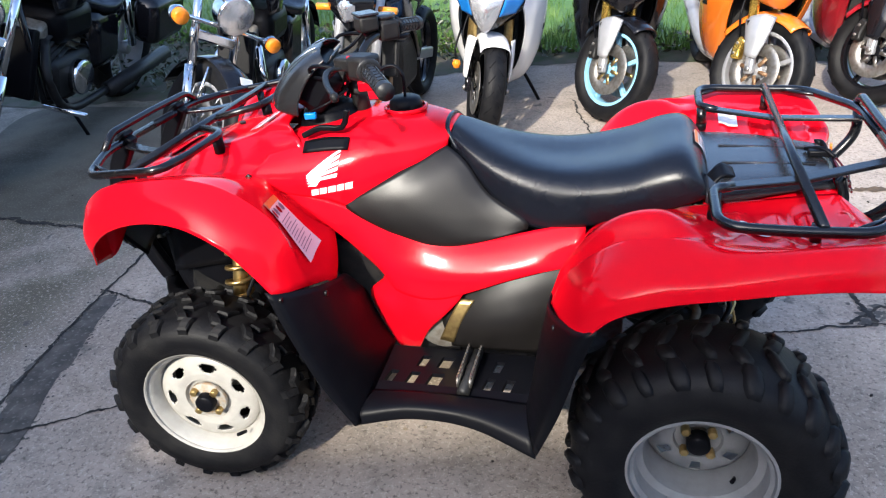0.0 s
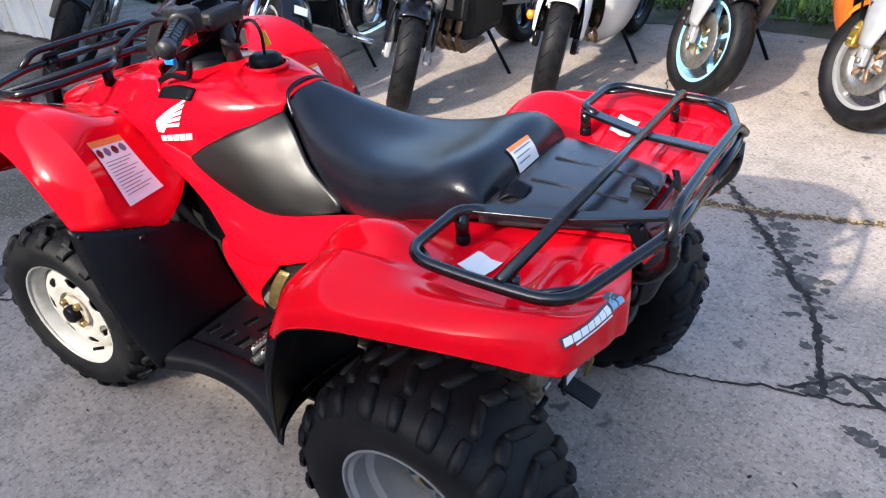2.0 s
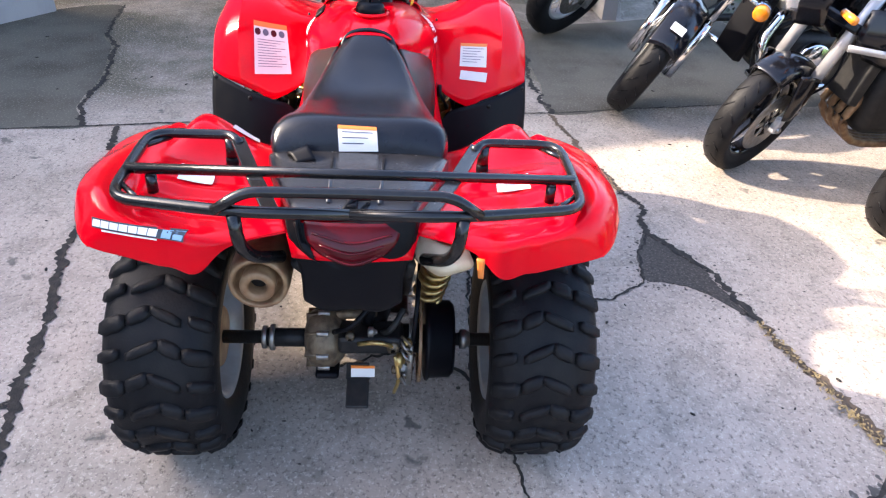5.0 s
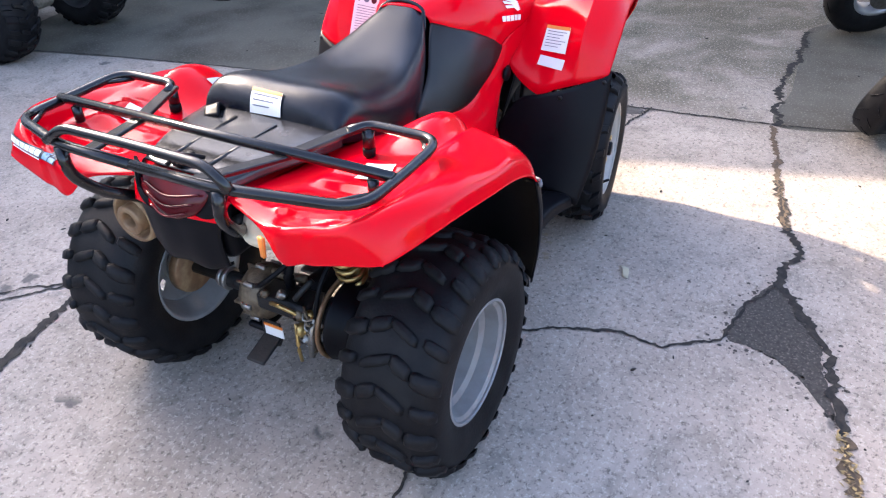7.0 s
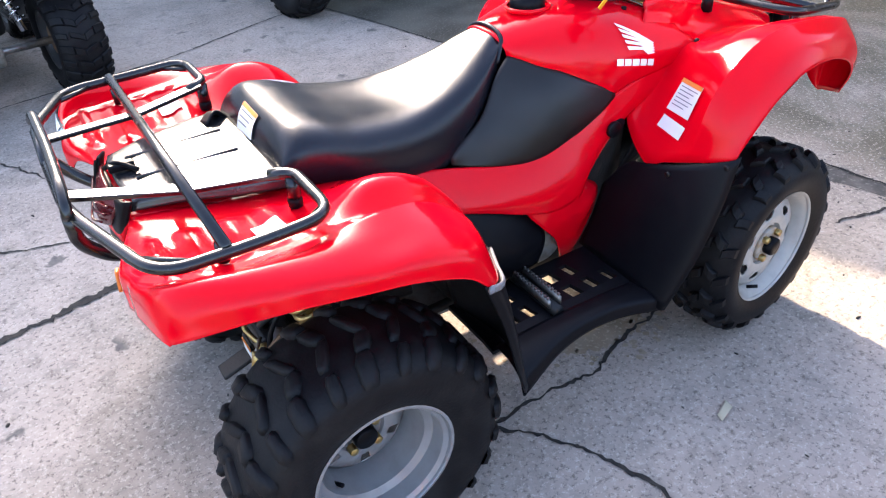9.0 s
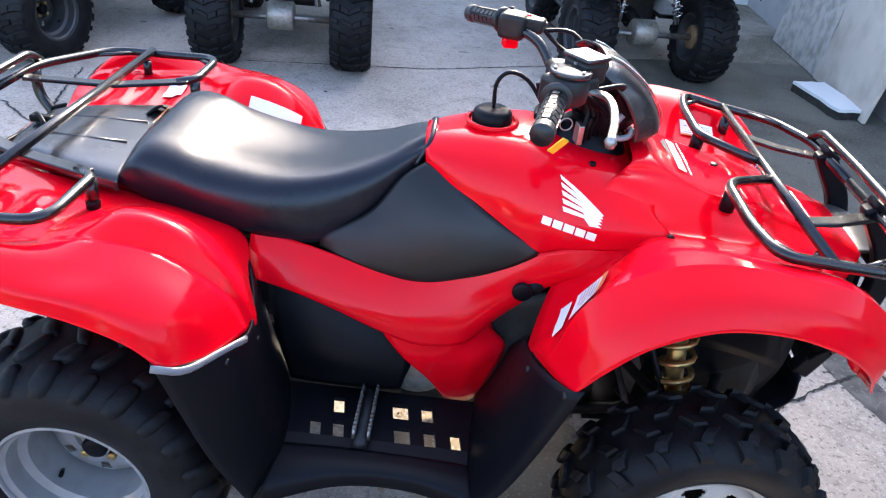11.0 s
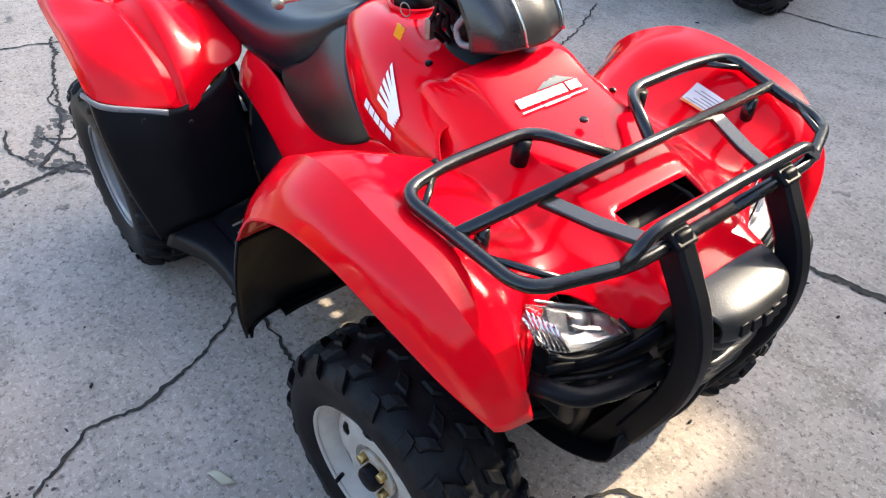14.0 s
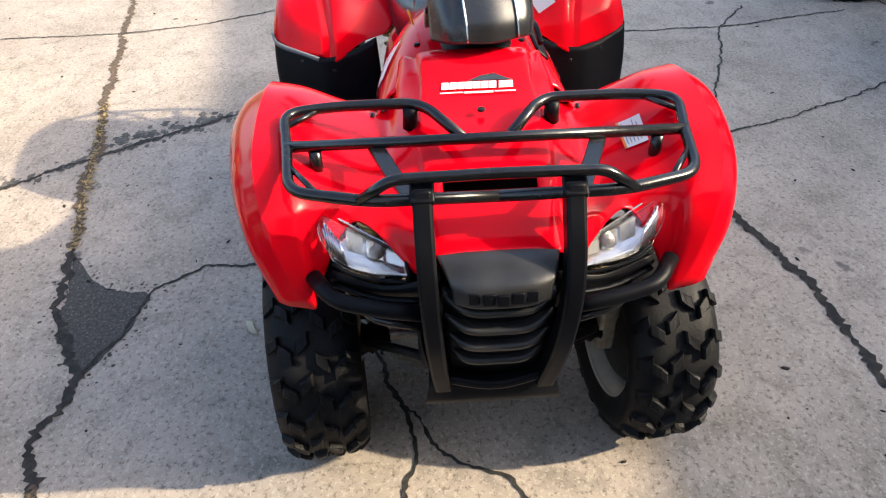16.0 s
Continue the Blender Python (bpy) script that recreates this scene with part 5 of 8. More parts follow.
# headlights
for s in (1, -1):
    lamp = new("headlight")
    lamp.parent = quad
    lamp["label"] = "clear swept-back headlight"
    rows = [[(-0.814, 0.322, 0.792), (-0.833, 0.275, 0.774), (-0.851, 0.225, 0.751), (-0.874, 0.163, 0.724)], [(-0.848, 0.318, 0.762), (-0.878, 0.27, 0.744), (-0.898, 0.215, 0.724), (-0.905, 0.158, 0.707)],
            [(-0.87, 0.296, 0.718), (-0.888, 0.265, 0.706), (-0.9, 0.215, 0.697), (-0.905, 0.156, 0.69)]]
    ob = part("lens", sheet(rows, 24, 14, s, (-0.8, 0.2, 0.7)), LENS, lamp, "clear plastic lens", thick=0.003)
    ob.visible_shadow = False
    back = [[(x + 0.012, y * 0.995, z - 0.002) for x, y, z in rows[0]], [(x + 0.062, y * 0.98, z - 0.004) for x, y, z in rows[1]], [(x + 0.012, y * 0.995, z + 0.002) for x, y, z in rows[2]]]
    part("reflector", sheet(back, 20, 12, s, (-0.8, 0.2, 0.7)), REFLECTOR, lamp, "grey metallic reflector", thick=0.003)
    # the ribbed side marker at the outer end
    for k in range(7):
        part("reflector_rib", tube([(-0.818 - 0.0065 * k, (0.315 - 0.0055 * k) * s, 0.783 - 0.004 * k), (-0.852 - 0.005 * k, (0.302 - 0.0055 * k) * s, 0.726 - 0.0015 * k)], 0.0026, 6), CHROME, lamp, "bright reflector rib")
    part("bulb_shield", lathe([(0.0005, -0.006), (0.01, -0.005), (0.014, 0.0), (0.015, 0.01)], "x", (-0.858, 0.215 * s, 0.722), 20), STEEL, lamp, "grey bulb shield")
    for k in range(3):
        y0 = 0.27 - 0.036 * k
        part("reflector_facet", sheet([[(-0.83 - 0.012 * k, y0, 0.758 - 0.012 * k), (-0.84 - 0.012 * k, y0 - 0.03, 0.746 - 0.012 * k)], [(-0.846 - 0.012 * k, y0, 0.722 - 0.006 * k), (-0.853 - 0.012 * k, y0 - 0.03, 0.716 - 0.006 * k)]], 4, 4, s, (-0.8, 0.2, 0.7)), REFLECTOR, lamp)
    part("lamp_rim", tube([Vector((x - 0.002, y * s, z - 0.001)) for x, y, z in curve(rows[2], 12)], 0.004, 8), BLACK_PLASTIC, lamp)
    part("lamp_rim", tube([Vector((x - 0.001, y * s, z)) for x, y, z in curve([r[3] for r in rows], 8)], 0.0035, 8), BLACK_PLASTIC, lamp)

# steering: handlebar, grips, visor
steer = new("handlebar")
steer.parent, steer.matrix_local = quad, pose(-0.27, 0, 0, 0, 0, 11)
steer["label"] = "black handlebar turned a little to its left"
part("bar", tube(fillet([(0.138, -0.353, 1.065), (0.085, -0.233, 1.082), (0.025, -0.13, 1.07), (0.0, -0.08, 1.02), (0.0, 0.08, 1.02), (0.025, 0.13, 1.07), (0.085, 0.233, 1.082), (0.138, 0.353, 1.065)], 0.05), 0.0115, 12), RACK_PAINT, steer)
part("stem", tube([(0.02, 0, 0.88), (0.0, 0, 1.04)], 0.022, 14), ENGINE, steer)
part("bar_clamp", box((0.0, 0, 1.035), (0.05, 0.13, 0.045)), ENGINE, steer, bevel=0.01)
for s in (1, -1):
    d = Vector((0.055, 0.122 * s, -0.019)).normalized()
    a = Vector((0.085, 0.233 * s, 1.082))
    out = d.cross(Vector((0, 0, 1))).normalized()
    grip = part("grip", tube([a, a + d * 0.125], 0.0165, 18), GRIP_RUBBER, steer, "worn rubber grip with raised pads")
    # rows of raised rectangular pads round the grip
    for k in range(6):
        for j in range(7):
            ang = j * 2 * math.pi / 7 + 0.3
            r = out * math.cos(ang) + d.cross(out) * math.sin(ang)
            c = a + d * (0.02 + k * 0.0165) + r * 0.0172
            pad = box((0, 0, 0), (0.0125, 0.0115, 0.0034))
            turn = Matrix((d, r.cross(d), r)).transposed()
            for v in pad.verts:
                v.co = c + turn @ v.co
            part("grip_pad", pad, GRIP_RUBBER, grip, smooth=False)
    part("grip_flange", lathe([(0.018, -0.004), (0.027, -0.003), (0.029, 0.0), (0.027, 0.003), (0.018, 0.004)], "y", (0, 0, 0), 24), GRIP_RUBBER, grip).matrix_local = Matrix.Translation(a + d * 0.006) @ d.to_track_quat("Y", "Z").to_matrix().to_4x4()
    part("grip_end", tube([a + d * 0.117, a + d * 0.12, a + d * 0.132, a + d * 0.136], 0.0205, 18), GRIP_RUBBER, grip)
    part("switch_box", box(a - d * 0.035 + Vector((0, 0, -0.005)), (0.06, 0.06, 0.055), turn=(0, 0, 28 * s)), ENGINE, steer, "black switch box", bevel=0.01)
    lev = part("lever", bar(curve([(0.04, 0.188 * s, 1.08), (0.0, 0.212 * s, 1.082), (-0.008, 0.25 * s, 1.08), (0.006, 0.31 * s, 1.074), (0.034, 0.378 * s, 1.068)], 18), 0.009, 0.014, (0.4, 0, 1)), STEEL if s > 0 else ENGINE, steer, "worn alloy brake lever" if s > 0 else "dark brake lever", bevel=0.003)
    part("lever_tip", lathe([(0.0005, 0.011), (0.007, 0.009), (0.0105, 0.0), (0.007, -0.009), (0.0005, -0.011)], "z", (0.036, 0.383 * s, 1.067), 14), STEEL if s > 0 else ENGINE, lev)
    part("lever_perch", box(a - d * 0.05 + Vector((-0.035, 0, 0.0)), (0.05, 0.04, 0.03), turn=(0, 0, 28 * s)), ENGINE, steer, bevel=0.006)
    for k in range(2):
        part("cable", tube(curve([a - d * 0.05 + Vector((-0.05, 0.0, 0.0 - 0.012 * k)), Vector((-0.03 - 0.03 * k, 0.16 * s, 1.05 + 0.03 * k)), Vector((-0.09, 0.06 * s, 1.02)), Vector((-0.06, 0.03 * s, 0.9))], 14), 0.0048, 8), BLACK_PLASTIC, steer, "black control cable")
part("brake_reservoir", box((0.022, 0.165, 1.11), (0.055, 0.062, 0.042), turn=(0, 0, 28)), ENGINE, steer, "black brake fluid reservoir", bevel=0.008)
part("reservoir_cap", box((0.022, 0.165, 1.134), (0.058, 0.066, 0.008), turn=(0, 0, 28)), LID, steer, bevel=0.003)
part("throttle_case", disc(0.036, 0.05, "z", (0.06, 0.205, 1.088), 22), ENGINE, steer, "round black throttle case")
part("throttle_cap", disc(0.0375, 0.009, "z", (0.06, 0.205, 1.118), 26), LID, steer, "glossy black throttle cap")
part("throttle_lever", bar(curve([(0.085, 0.2, 1.06), (0.11, 0.225, 1.055), (0.12, 0.255, 1.052)], 8), 0.012, 0.016, (0, 0, 1)), BLACK_PLASTIC, steer, "black thumb throttle", bevel=0.003)
for k in range(3):
    part("cap_screw", disc(0.0035, 0.004, "z", (0.06 + 0.029 * math.cos(k * 2.1), 0.205 + 0.029 * math.sin(k * 2.1), 1.1245), 8), STEEL, steer)
part("red_button", disc(0.008, 0.012, "x", (0.04, -0.2, 1.1), 10), RED, steer)
part("yellow_button", box((0.09, -0.205, 1.092), (0.012, 0.016, 0.026)), YELLOW, steer, bevel=0.003)
part("red_switch", box((0.072, -0.21, 1.042), (0.034, 0.03, 0.024)), RED, steer, bevel=0.004)
vis = [[(-0.214, 0, 0.96), (-0.2, 0, 1.0), (-0.157, 0, 1.053), (-0.104, 0, 1.09), (-0.064, 0, 1.104)], [(-0.205, 0.055, 0.962), (-0.19, 0.055, 1.0), (-0.148, 0.054, 1.05), (-0.098, 0.052, 1.086), (-0.062, 0.05, 1.1)],
       [(-0.182, 0.092, 0.957), (-0.17, 0.093, 0.995), (-0.132, 0.092, 1.044), (-0.086, 0.088, 1.078), (-0.055, 0.086, 1.092)], [(-0.13, 0.116, 0.948), (-0.122, 0.117, 0.985), (-0.094, 0.114, 1.032), (-0.062, 0.108, 1.064), (-0.044, 0.104, 1.08)]]
visor = part("visor", sheet(vis[::-1] + [[(x, -y, z) for x, y, z in r] for r in vis[1:]], 26, 36, centre=(0, 0, 0.95), creases=(2, 4)), VISOR, steer, "glossy black instrument visor with fine scuffs", thick=0.004)
for s in (1, -1):
    part("visor_line", tube([Vector((x - 0.003, y * s, z + 0.002)) for x, y, z in curve([(-0.205, 0.055, 0.963), (-0.19, 0.055, 1.0), (-0.148, 0.054, 1.05), (-0.098, 0.052, 1.086), (-0.066, 0.05, 1.099)], 20)], 0.0022, 6), CHROME, visor, "thin bright line")
part("instrument", box((-0.082, 0, 1.005), (0.1, 0.17, 0.13), turn=(0, 40, 0)), BLACK_PLASTIC, steer, "black instrument pod", bevel=0.025)
part("instrument_glass", box((-0.05, 0, 1.055), (0.006, 0.11, 0.06), turn=(0, 35, 0)), SMOKE, steer, bevel=0.002)
part("connector", box((-0.1, -0.105, 0.945), (0.03, 0.016, 0.016)), CONNECTOR_BLUE, steer, "blue wire connector", bevel=0.003)
for k in range(4):
    part("wire", tube(curve([(-0.11, -0.1 + 0.05 * k, 0.95), (-0.05 + 0.01 * k, -0.11 + 0.06 * k, 0.975), (0.0, -0.08 + 0.05 * k, 1.0 + 0.01 * k)], 10), 0.0035, 6), BLACK_PLASTIC, steer)
part("key", box((-0.02, 0.09, 0.955), (0.012, 0.03, 0.04)), STEEL, steer, bevel=0.002)
part("key_ring", lathe([(0.011, 0.0), (0.0125, 0.0015), (0.014, 0.0), (0.0125, -0.0015), (0.011, 0.0)], "y", (0.02, 0.12, 0.985), 18), STEEL, steer)
part("key_tag", box((0.03, 0.126, 0.942), (0.018, 0.004, 0.044), turn=(-25, -30, 15)), YELLOW, steer, "yellow key tag", bevel=0.002)
part("cable_bracket", tube(curve([(-0.1, 0.098, 1.0), (-0.085, 0.1, 0.975), (-0.095, 0.1, 0.952), (-0.12, 0.1, 0.955), (-0.128, 0.098, 0.972)], 16), 0.0062, 10), TRIM, steer, "pale U-shaped cable bracket")
part("handlebar_pad", lathe([(0.005, 0.03), (0.045, 0.028), (0.07, 0.012), (0.088, -0.03), (0.092, -0.045)], "z", (-0.07, 0, 0.925), 28), BLACK_PLASTIC, steer, "black cover round the steering stem")
for k in range(5):
    part("wire_loom", tube(curve([(-0.03 - 0.012 * k, 0.07 - 0.004 * k, 0.925), (-0.02 - 0.014 * k, 0.1 - 0.01 * k, 0.96), (-0.03 - 0.01 * k, 0.09, 1.0), (0.0, 0.08 + 0.012 * k, 1.05)], 14), 0.0045 + 0.001 * (k % 2), 7), BLACK_PLASTIC, steer, "black wiring loom")
part("reverse_lever", bar(curve([(-0.36, -0.16, 0.905), (-0.31, -0.155, 0.925), (-0.255, -0.15, 0.925), (-0.235, -0.15, 0.97)], 10), 0.012, 0.014, (0, 1, 0)), BLACK_PLASTIC, quad, "black reverse lever", bevel=0.003)
part("lever_slot", sheet([[(-0.36, -0.18, 0.868), (-0.3, -0.178, 0.875), (-0.24, -0.176, 0.878)], [(-0.36, -0.155, 0.89), (-0.3, -0.15, 0.9), (-0.24, -0.15, 0.9)]], 8, 4, centre=(-0.3, 0, 0.8)), BLACK_PLASTIC, quad, thick=0.006)

# stickers and prints
def warning(corners, tree, icons=0, band=0.16, lines=7, label="white warning label with an orange band"):
    st = decal("warning_label", [rect(0, 0, 1, 1)], corners, tree, WHITE_STICKER, quad, 0.004, label)
    decal("label_band", [rect(0, 0, 1, band)], corners, tree, ORANGE_STICKER, st, 0.0052)
    for k in range(icons):
        ring = [(0.11 + k * 0.95 / icons + 0.09 * math.cos(j * 0.6283), band + 0.1 + 0.07 * math.sin(j * 0.6283)) for j in range(10)]
        decal("label_icon", [ring], corners, tree, INK if k % 2 else TAIL_RED, st, 0.0052, cells=1)
    top = band + (0.24 if icons else 0.08)
    for k in range(lines):
        decal("label_line", [rect(0.1, top + k * (0.9 - top) / lines, 0.9 - 0.13 * (k % 3), top + (k + 0.22) * (0.9 - top) / lines)], corners, tree, INK, st, 0.0052, cells=1)
    return st


warning([(-0.364, -0.388, 0.829), (-0.39, -0.284, 0.809), (-0.314, -0.27, 0.664), (-0.272, -0.38, 0.679)], FRONT_TREE, icons=4, band=0.1, lines=11)
warning([(-0.377, 0.301, 0.777), (-0.345, 0.388, 0.786), (-0.304, 0.386, 0.719), (-0.334, 0.299, 0.71)], FRONT_TREE, band=0.13, lines=6)
decal("tyre_label", [rect(0, 0, 1, 1)], [(-0.322, 0.302, 0.7), (-0.29, 0.388, 0.705), (-0.28, 0.386, 0.675), (-0.31, 0.3, 0.672)], FRONT_TREE, WHITE_STICKER, quad, 0.004, "small white tyre label")
warning([(0.563, -0.048, 0.848), (0.565, 0.037, 0.846), (0.596, 0.042, 0.803), (0.596, -0.044, 0.8)], SEAT_TREE, band=0.16, lines=3)
warning([(-0.705, -0.268, 0.84), (-0.62, -0.272, 0.84), (-0.62, -0.318, 0.86), (-0.705, -0.31, 0.86)], FRONT_TREE, band=0.1, lines=5, label="white warning label with a thin orange edge")
decal("fender_label", [rect(0, 0, 1, 1)], [(0.475, -0.3, 0.8), (0.345, -0.3, 0.775), (0.345, -0.255, 0.735), (0.475, -0.255, 0.75)], LEFT_TREE, WHITE_STICKER, quad, 0.004, "white label inside the rear fender")
for s, tree in ((1, RIGHT_TREE), (-1, LEFT_TREE)):
    decal("load_label", [rect(0, 0, 1, 1)], [(0.66, 0.3 * s, 0.78), (0.66, 0.37 * s, 0.78), (0.71, 0.37 * s, 0.78), (0.71, 0.3 * s, 0.78)] if s > 0 else [(0.71, -0.3, 0.78), (0.71, -0.37, 0.78), (0.66, -0.37, 0.78), (0.66, -0.3, 0.78)], tree, WHITE_STICKER, quad, 0.004, "white load label")
WING = [[(0.42 - 0.02 * k, 0.0 + 0.18 * k), (0.72, 0.33 + 0.11 * k), (1.0 - 0.02 * k, 0.66 + 0.065 * k), (0.93 - 0.05 * k, 0.72 + 0.06 * k), (0.66, 0.4 + 0.11 * k), (0.42 - 0.02 * k, 0.11 + 0.18 * k)] for k in range(5)]
LETTERS = [rect(a, 0.1, b, 0.9, 0.02) for a, b in ((0.02, 0.185), (0.215, 0.38), (0.41, 0.59), (0.62, 0.785), (0.815, 0.98))]
for s in (1, -1):
    def side_at(points):
        return [(x, y * s, z) for x, y, z in points]
    right = [(-0.225, 0.15, 0.895), (-0.345, 0.15, 0.883), (-0.378, 0.21, 0.8), (-0.25, 0.2, 0.832)]
    text = [(-0.249, 0.19, 0.824), (-0.36, 0.215, 0.805), (-0.36, 0.218, 0.785), (-0.249, 0.195, 0.804)]
    if s < 0:
        right, text = ([(x + 0.022, y + 0.008, z - 0.02) for x, y, z in q] for q in (right, text))
        c, tx = side_at([right[1], right[0], right[3], right[2]]), side_at([text[1], text[0], text[3], text[2]])
        shapes = [[(1 - u, v) for u, v in w] for w in WING]
    else:
        c, tx, shapes = right, text, WING
    decal("wing_print", shapes, c, TANK_TREE, DECAL_WHITE, quad, 0.004, "white wing-shaped print", cells=2)
    for bar_shape in LETTERS:
        decal("mark_bar", [bar_shape], tx, TANK_TREE, DECAL_WHITE, quad, 0.004, "white printed bar", cells=1)
for bar_shape in [rect(0.01 + k * 0.108, 0.0, 0.105 + k * 0.108, 1.0, 0.012) for k in range(7)] + [rect(0.79 + k * 0.1, 0.0, 0.88 + k * 0.1, 1.0, 0.012) for k in range(2)]:
    decal("model_bar", [bar_shape], [(-0.528, 0.076, 0.905), (-0.528, -0.076, 0.905), (-0.546, -0.076, 0.897), (-0.546, 0.076, 0.897)], FRONT_TREE, DECAL_WHITE, quad, 0.004, "white printed bar", cells=1)
decal("peak_print", [[(0.3, 1.0), (0.5, 0.3), (0.6, 0.6), (0.72, 0.0), (0.85, 0.55), (1.0, 1.0)]], [(-0.507, 0.06, 0.912), (-0.507, -0.076, 0.912), (-0.524, -0.076, 0.906), (-0.524, 0.06, 0.906)], FRONT_TREE, DECAL_DARK, quad, 0.003, "dark printed peaks", cells=2)
decal("model_underline", [rect(0.0, 0, 0.3, 0.6), rect(0.32, 0, 0.7, 1), rect(0.72, 0, 1, 0.6)], [(-0.553, 0.078, 0.893), (-0.553, -0.078, 0.893), (-0.558, -0.078, 0.891), (-0.558, 0.078, 0.891)], FRONT_TREE, DECAL_WHITE, quad, 0.004, cells=1)
tail_mark = [(0.88, -0.47, 0.792), (0.9, -0.3, 0.777), (0.91, -0.3, 0.752), (0.89, -0.468, 0.767)]
decal("model_plate", [rect(0, 0.08, 1, 0.78)], tail_mark, LEFT_TREE, DECAL_DARK, quad, 0.003, "dark printed name strip")
for bar_shape in [rect(0.01 + k * 0.102, 0.17, 0.103 + k * 0.102, 0.66, 0.015) for k in range(7)]:
    decal("model_bar", [bar_shape], tail_mark, LEFT_TREE, DECAL_WHITE, quad, 0.0045, "white printed bar", cells=1)
for bar_shape in [rect(0.76 + k * 0.12, 0.15, 0.86 + k * 0.12, 0.68, 0.02) for k in range(2)]:
    decal("model_bar", [bar_shape], tail_mark, LEFT_TREE, DECAL_BLUE, quad, 0.0045, "pale blue printed bar", cells=1)
decal("model_underline", [rect(0.12, 0.8, 0.72, 0.92)], tail_mark, LEFT_TREE, DECAL_WHITE, quad, 0.0045, cells=1)

# ---- parked motorcycles ----
WHITE_PAINT = material("white_paint", (0.72, 0.72, 0.72), 0.22, scale=8, coat=0.5, spot=(0.66, 0.66, 0.67))
BLUE_PAINT = material("blue_paint", (0.02, 0.16, 0.5), 0.2, scale=8, coat=0.5)
ORANGE_PAINT = material("orange_paint", (0.72, 0.17, 0.008), 0.2, scale=8, coat=0.5, spot=(0.62, 0.14, 0.008))
DARK_RED_PAINT = material("dark_red_paint", (0.3, 0.008, 0.014), 0.2, scale=8, coat=0.5)
BLACK_PAINT = material("black_paint", (0.006, 0.006, 0.008), 0.14, scale=8, coat=0.1, spec=0.35)
SKY_RIM = material("pale_blue_rim", (0.25, 0.5, 0.68), 0.3, scale=20)
GOLD = material("gold_anodised", (0.75, 0.5, 0.1), 0.25, metal=0.9, scale=40, spot=(0.6, 0.36, 0.06))
SILVER = material("silver_paint", (0.42, 0.42, 0.43), 0.32, metal=0.5, scale=20)


def road_wheel(name, parent, centre, R, w, rim_mat, spokes, discs=True, bright=None, stem=None, wall=0.085):
    """A motorcycle wheel, its axle along x."""
    h = new(name)
    h.parent, h.matrix_local = parent, (stem or Matrix()) @ pose(*centre)
    r = R - wall
    prof = [(r - 0.005, -w * 0.3), (r + 0.012, -w * 0.4), (R - 0.04, -w * 0.5), (R - 0.018, -w * 0.42), (R - 0.005, -w * 0.25), (R, 0), (R - 0.005, w * 0.25), (R - 0.018, w * 0.42), (R - 0.04, w * 0.5), (r + 0.012, w * 0.4), (r - 0.005, w * 0.3)]
    tyre = part("tyre", lathe(prof, "x", seg=48), RUBBER, h, "black road tyre")
    bm = bmesh.new()
    for i in range(22):
        for s in (1, -1):
            a = (i + 0.5 * (s > 0)) * 2 * math.pi / 22
            pts = [(s * w * k, (R - 0.003 - 0.25 * (k * w) ** 2 / w) * math.cos(a + k * 0.5), (R - 0.003 - 0.25 * (k * w) ** 2 / w) * math.sin(a + k * 0.5)) for k in (0.06, 0.2, 0.34)]
            tube(pts, 0.003, 4, bm)
    tagged(part("tread", bm, BLACK_PLASTIC, tyre), kind="stuff")
    part("rim", lathe([(r - 0.02, -w * 0.28), (r + 0.01, -w * 0.34), (r + 0.008, -w * 0.26), (r - 0.012, -w * 0.12), (r - 0.012, w * 0.12), (r + 0.008, w * 0.26), (r + 0.01, w * 0.34), (r - 0.02, w * 0.28), (r - 0.026, 0), (r - 0.02, -w * 0.28)], "x", seg=48), rim_mat, h)
    part("hub", disc(0.04, w * 0.8, "x", (0, 0, 0), 20), rim_mat, h)
    for k in range(spokes):
        a = k * 2 * math.pi / spokes
        if spokes > 8:
            part("spoke", tube([(0.02 * (1 if k % 2 else -1), 0.035 * math.cos(a), 0.035 * math.sin(a)), (0, (r - 0.01) * math.cos(a + 0.2), (r - 0.01) * math.sin(a + 0.2))], 0.003, 6), CHROME, h)
        else:
            part("spoke", bar([(0, 0.03 * math.cos(a), 0.03 * math.sin(a)), (0, (r - 0.01) * math.cos(a), (r - 0.01) * math.sin(a))], 0.03, 0.026, (1, 0, 0)), rim_mat, h, bevel=0.005)
    if discs:
        for s in (1, -1):
            part("brake_disc", lathe([(0.08, 0.002), (0.148, 0.002), (0.15, 0.0), (0.148, -0.002), (0.08, -0.002), (0.08, 0.002)], "x", (s * 0.062, 0, 0), 36), STEEL, h, "steel brake disc")
            for k in range(6):
                a = k * math.pi / 3
                part("disc_carrier", bar([(s * 0.06, 0.03 * math.cos(a), 0.03 * math.sin(a)), (s * 0.062, 0.09 * math.cos(a), 0.09 * math.sin(a))], 0.006, 0.02, (1, 0, 0)), bright or BRASS, h)
    return h


def steering(angle, low, high):
    """A turn of the front end about the raked line between two heights."""
    axis = (Vector(high) - Vector(low)).normalized()
    return Matrix.Translation(low) @ Matrix.Rotation(radians(angle), 4, axis) @ Matrix.Translation(-Vector(low))


def kickstand(root):
    part("kickstand", tube(curve([(0.1, 0.7, 0.3), (0.2, 0.72, 0.14), (0.27, 0.74, 0.02)], 8), 0.011, 8), BLACK_PLASTIC, root, "black kickstand")
    part("stand_foot", box((0.275, 0.745, 0.012), (0.05, 0.06, 0.012)), BLACK_PLASTIC, root, bevel=0.003)


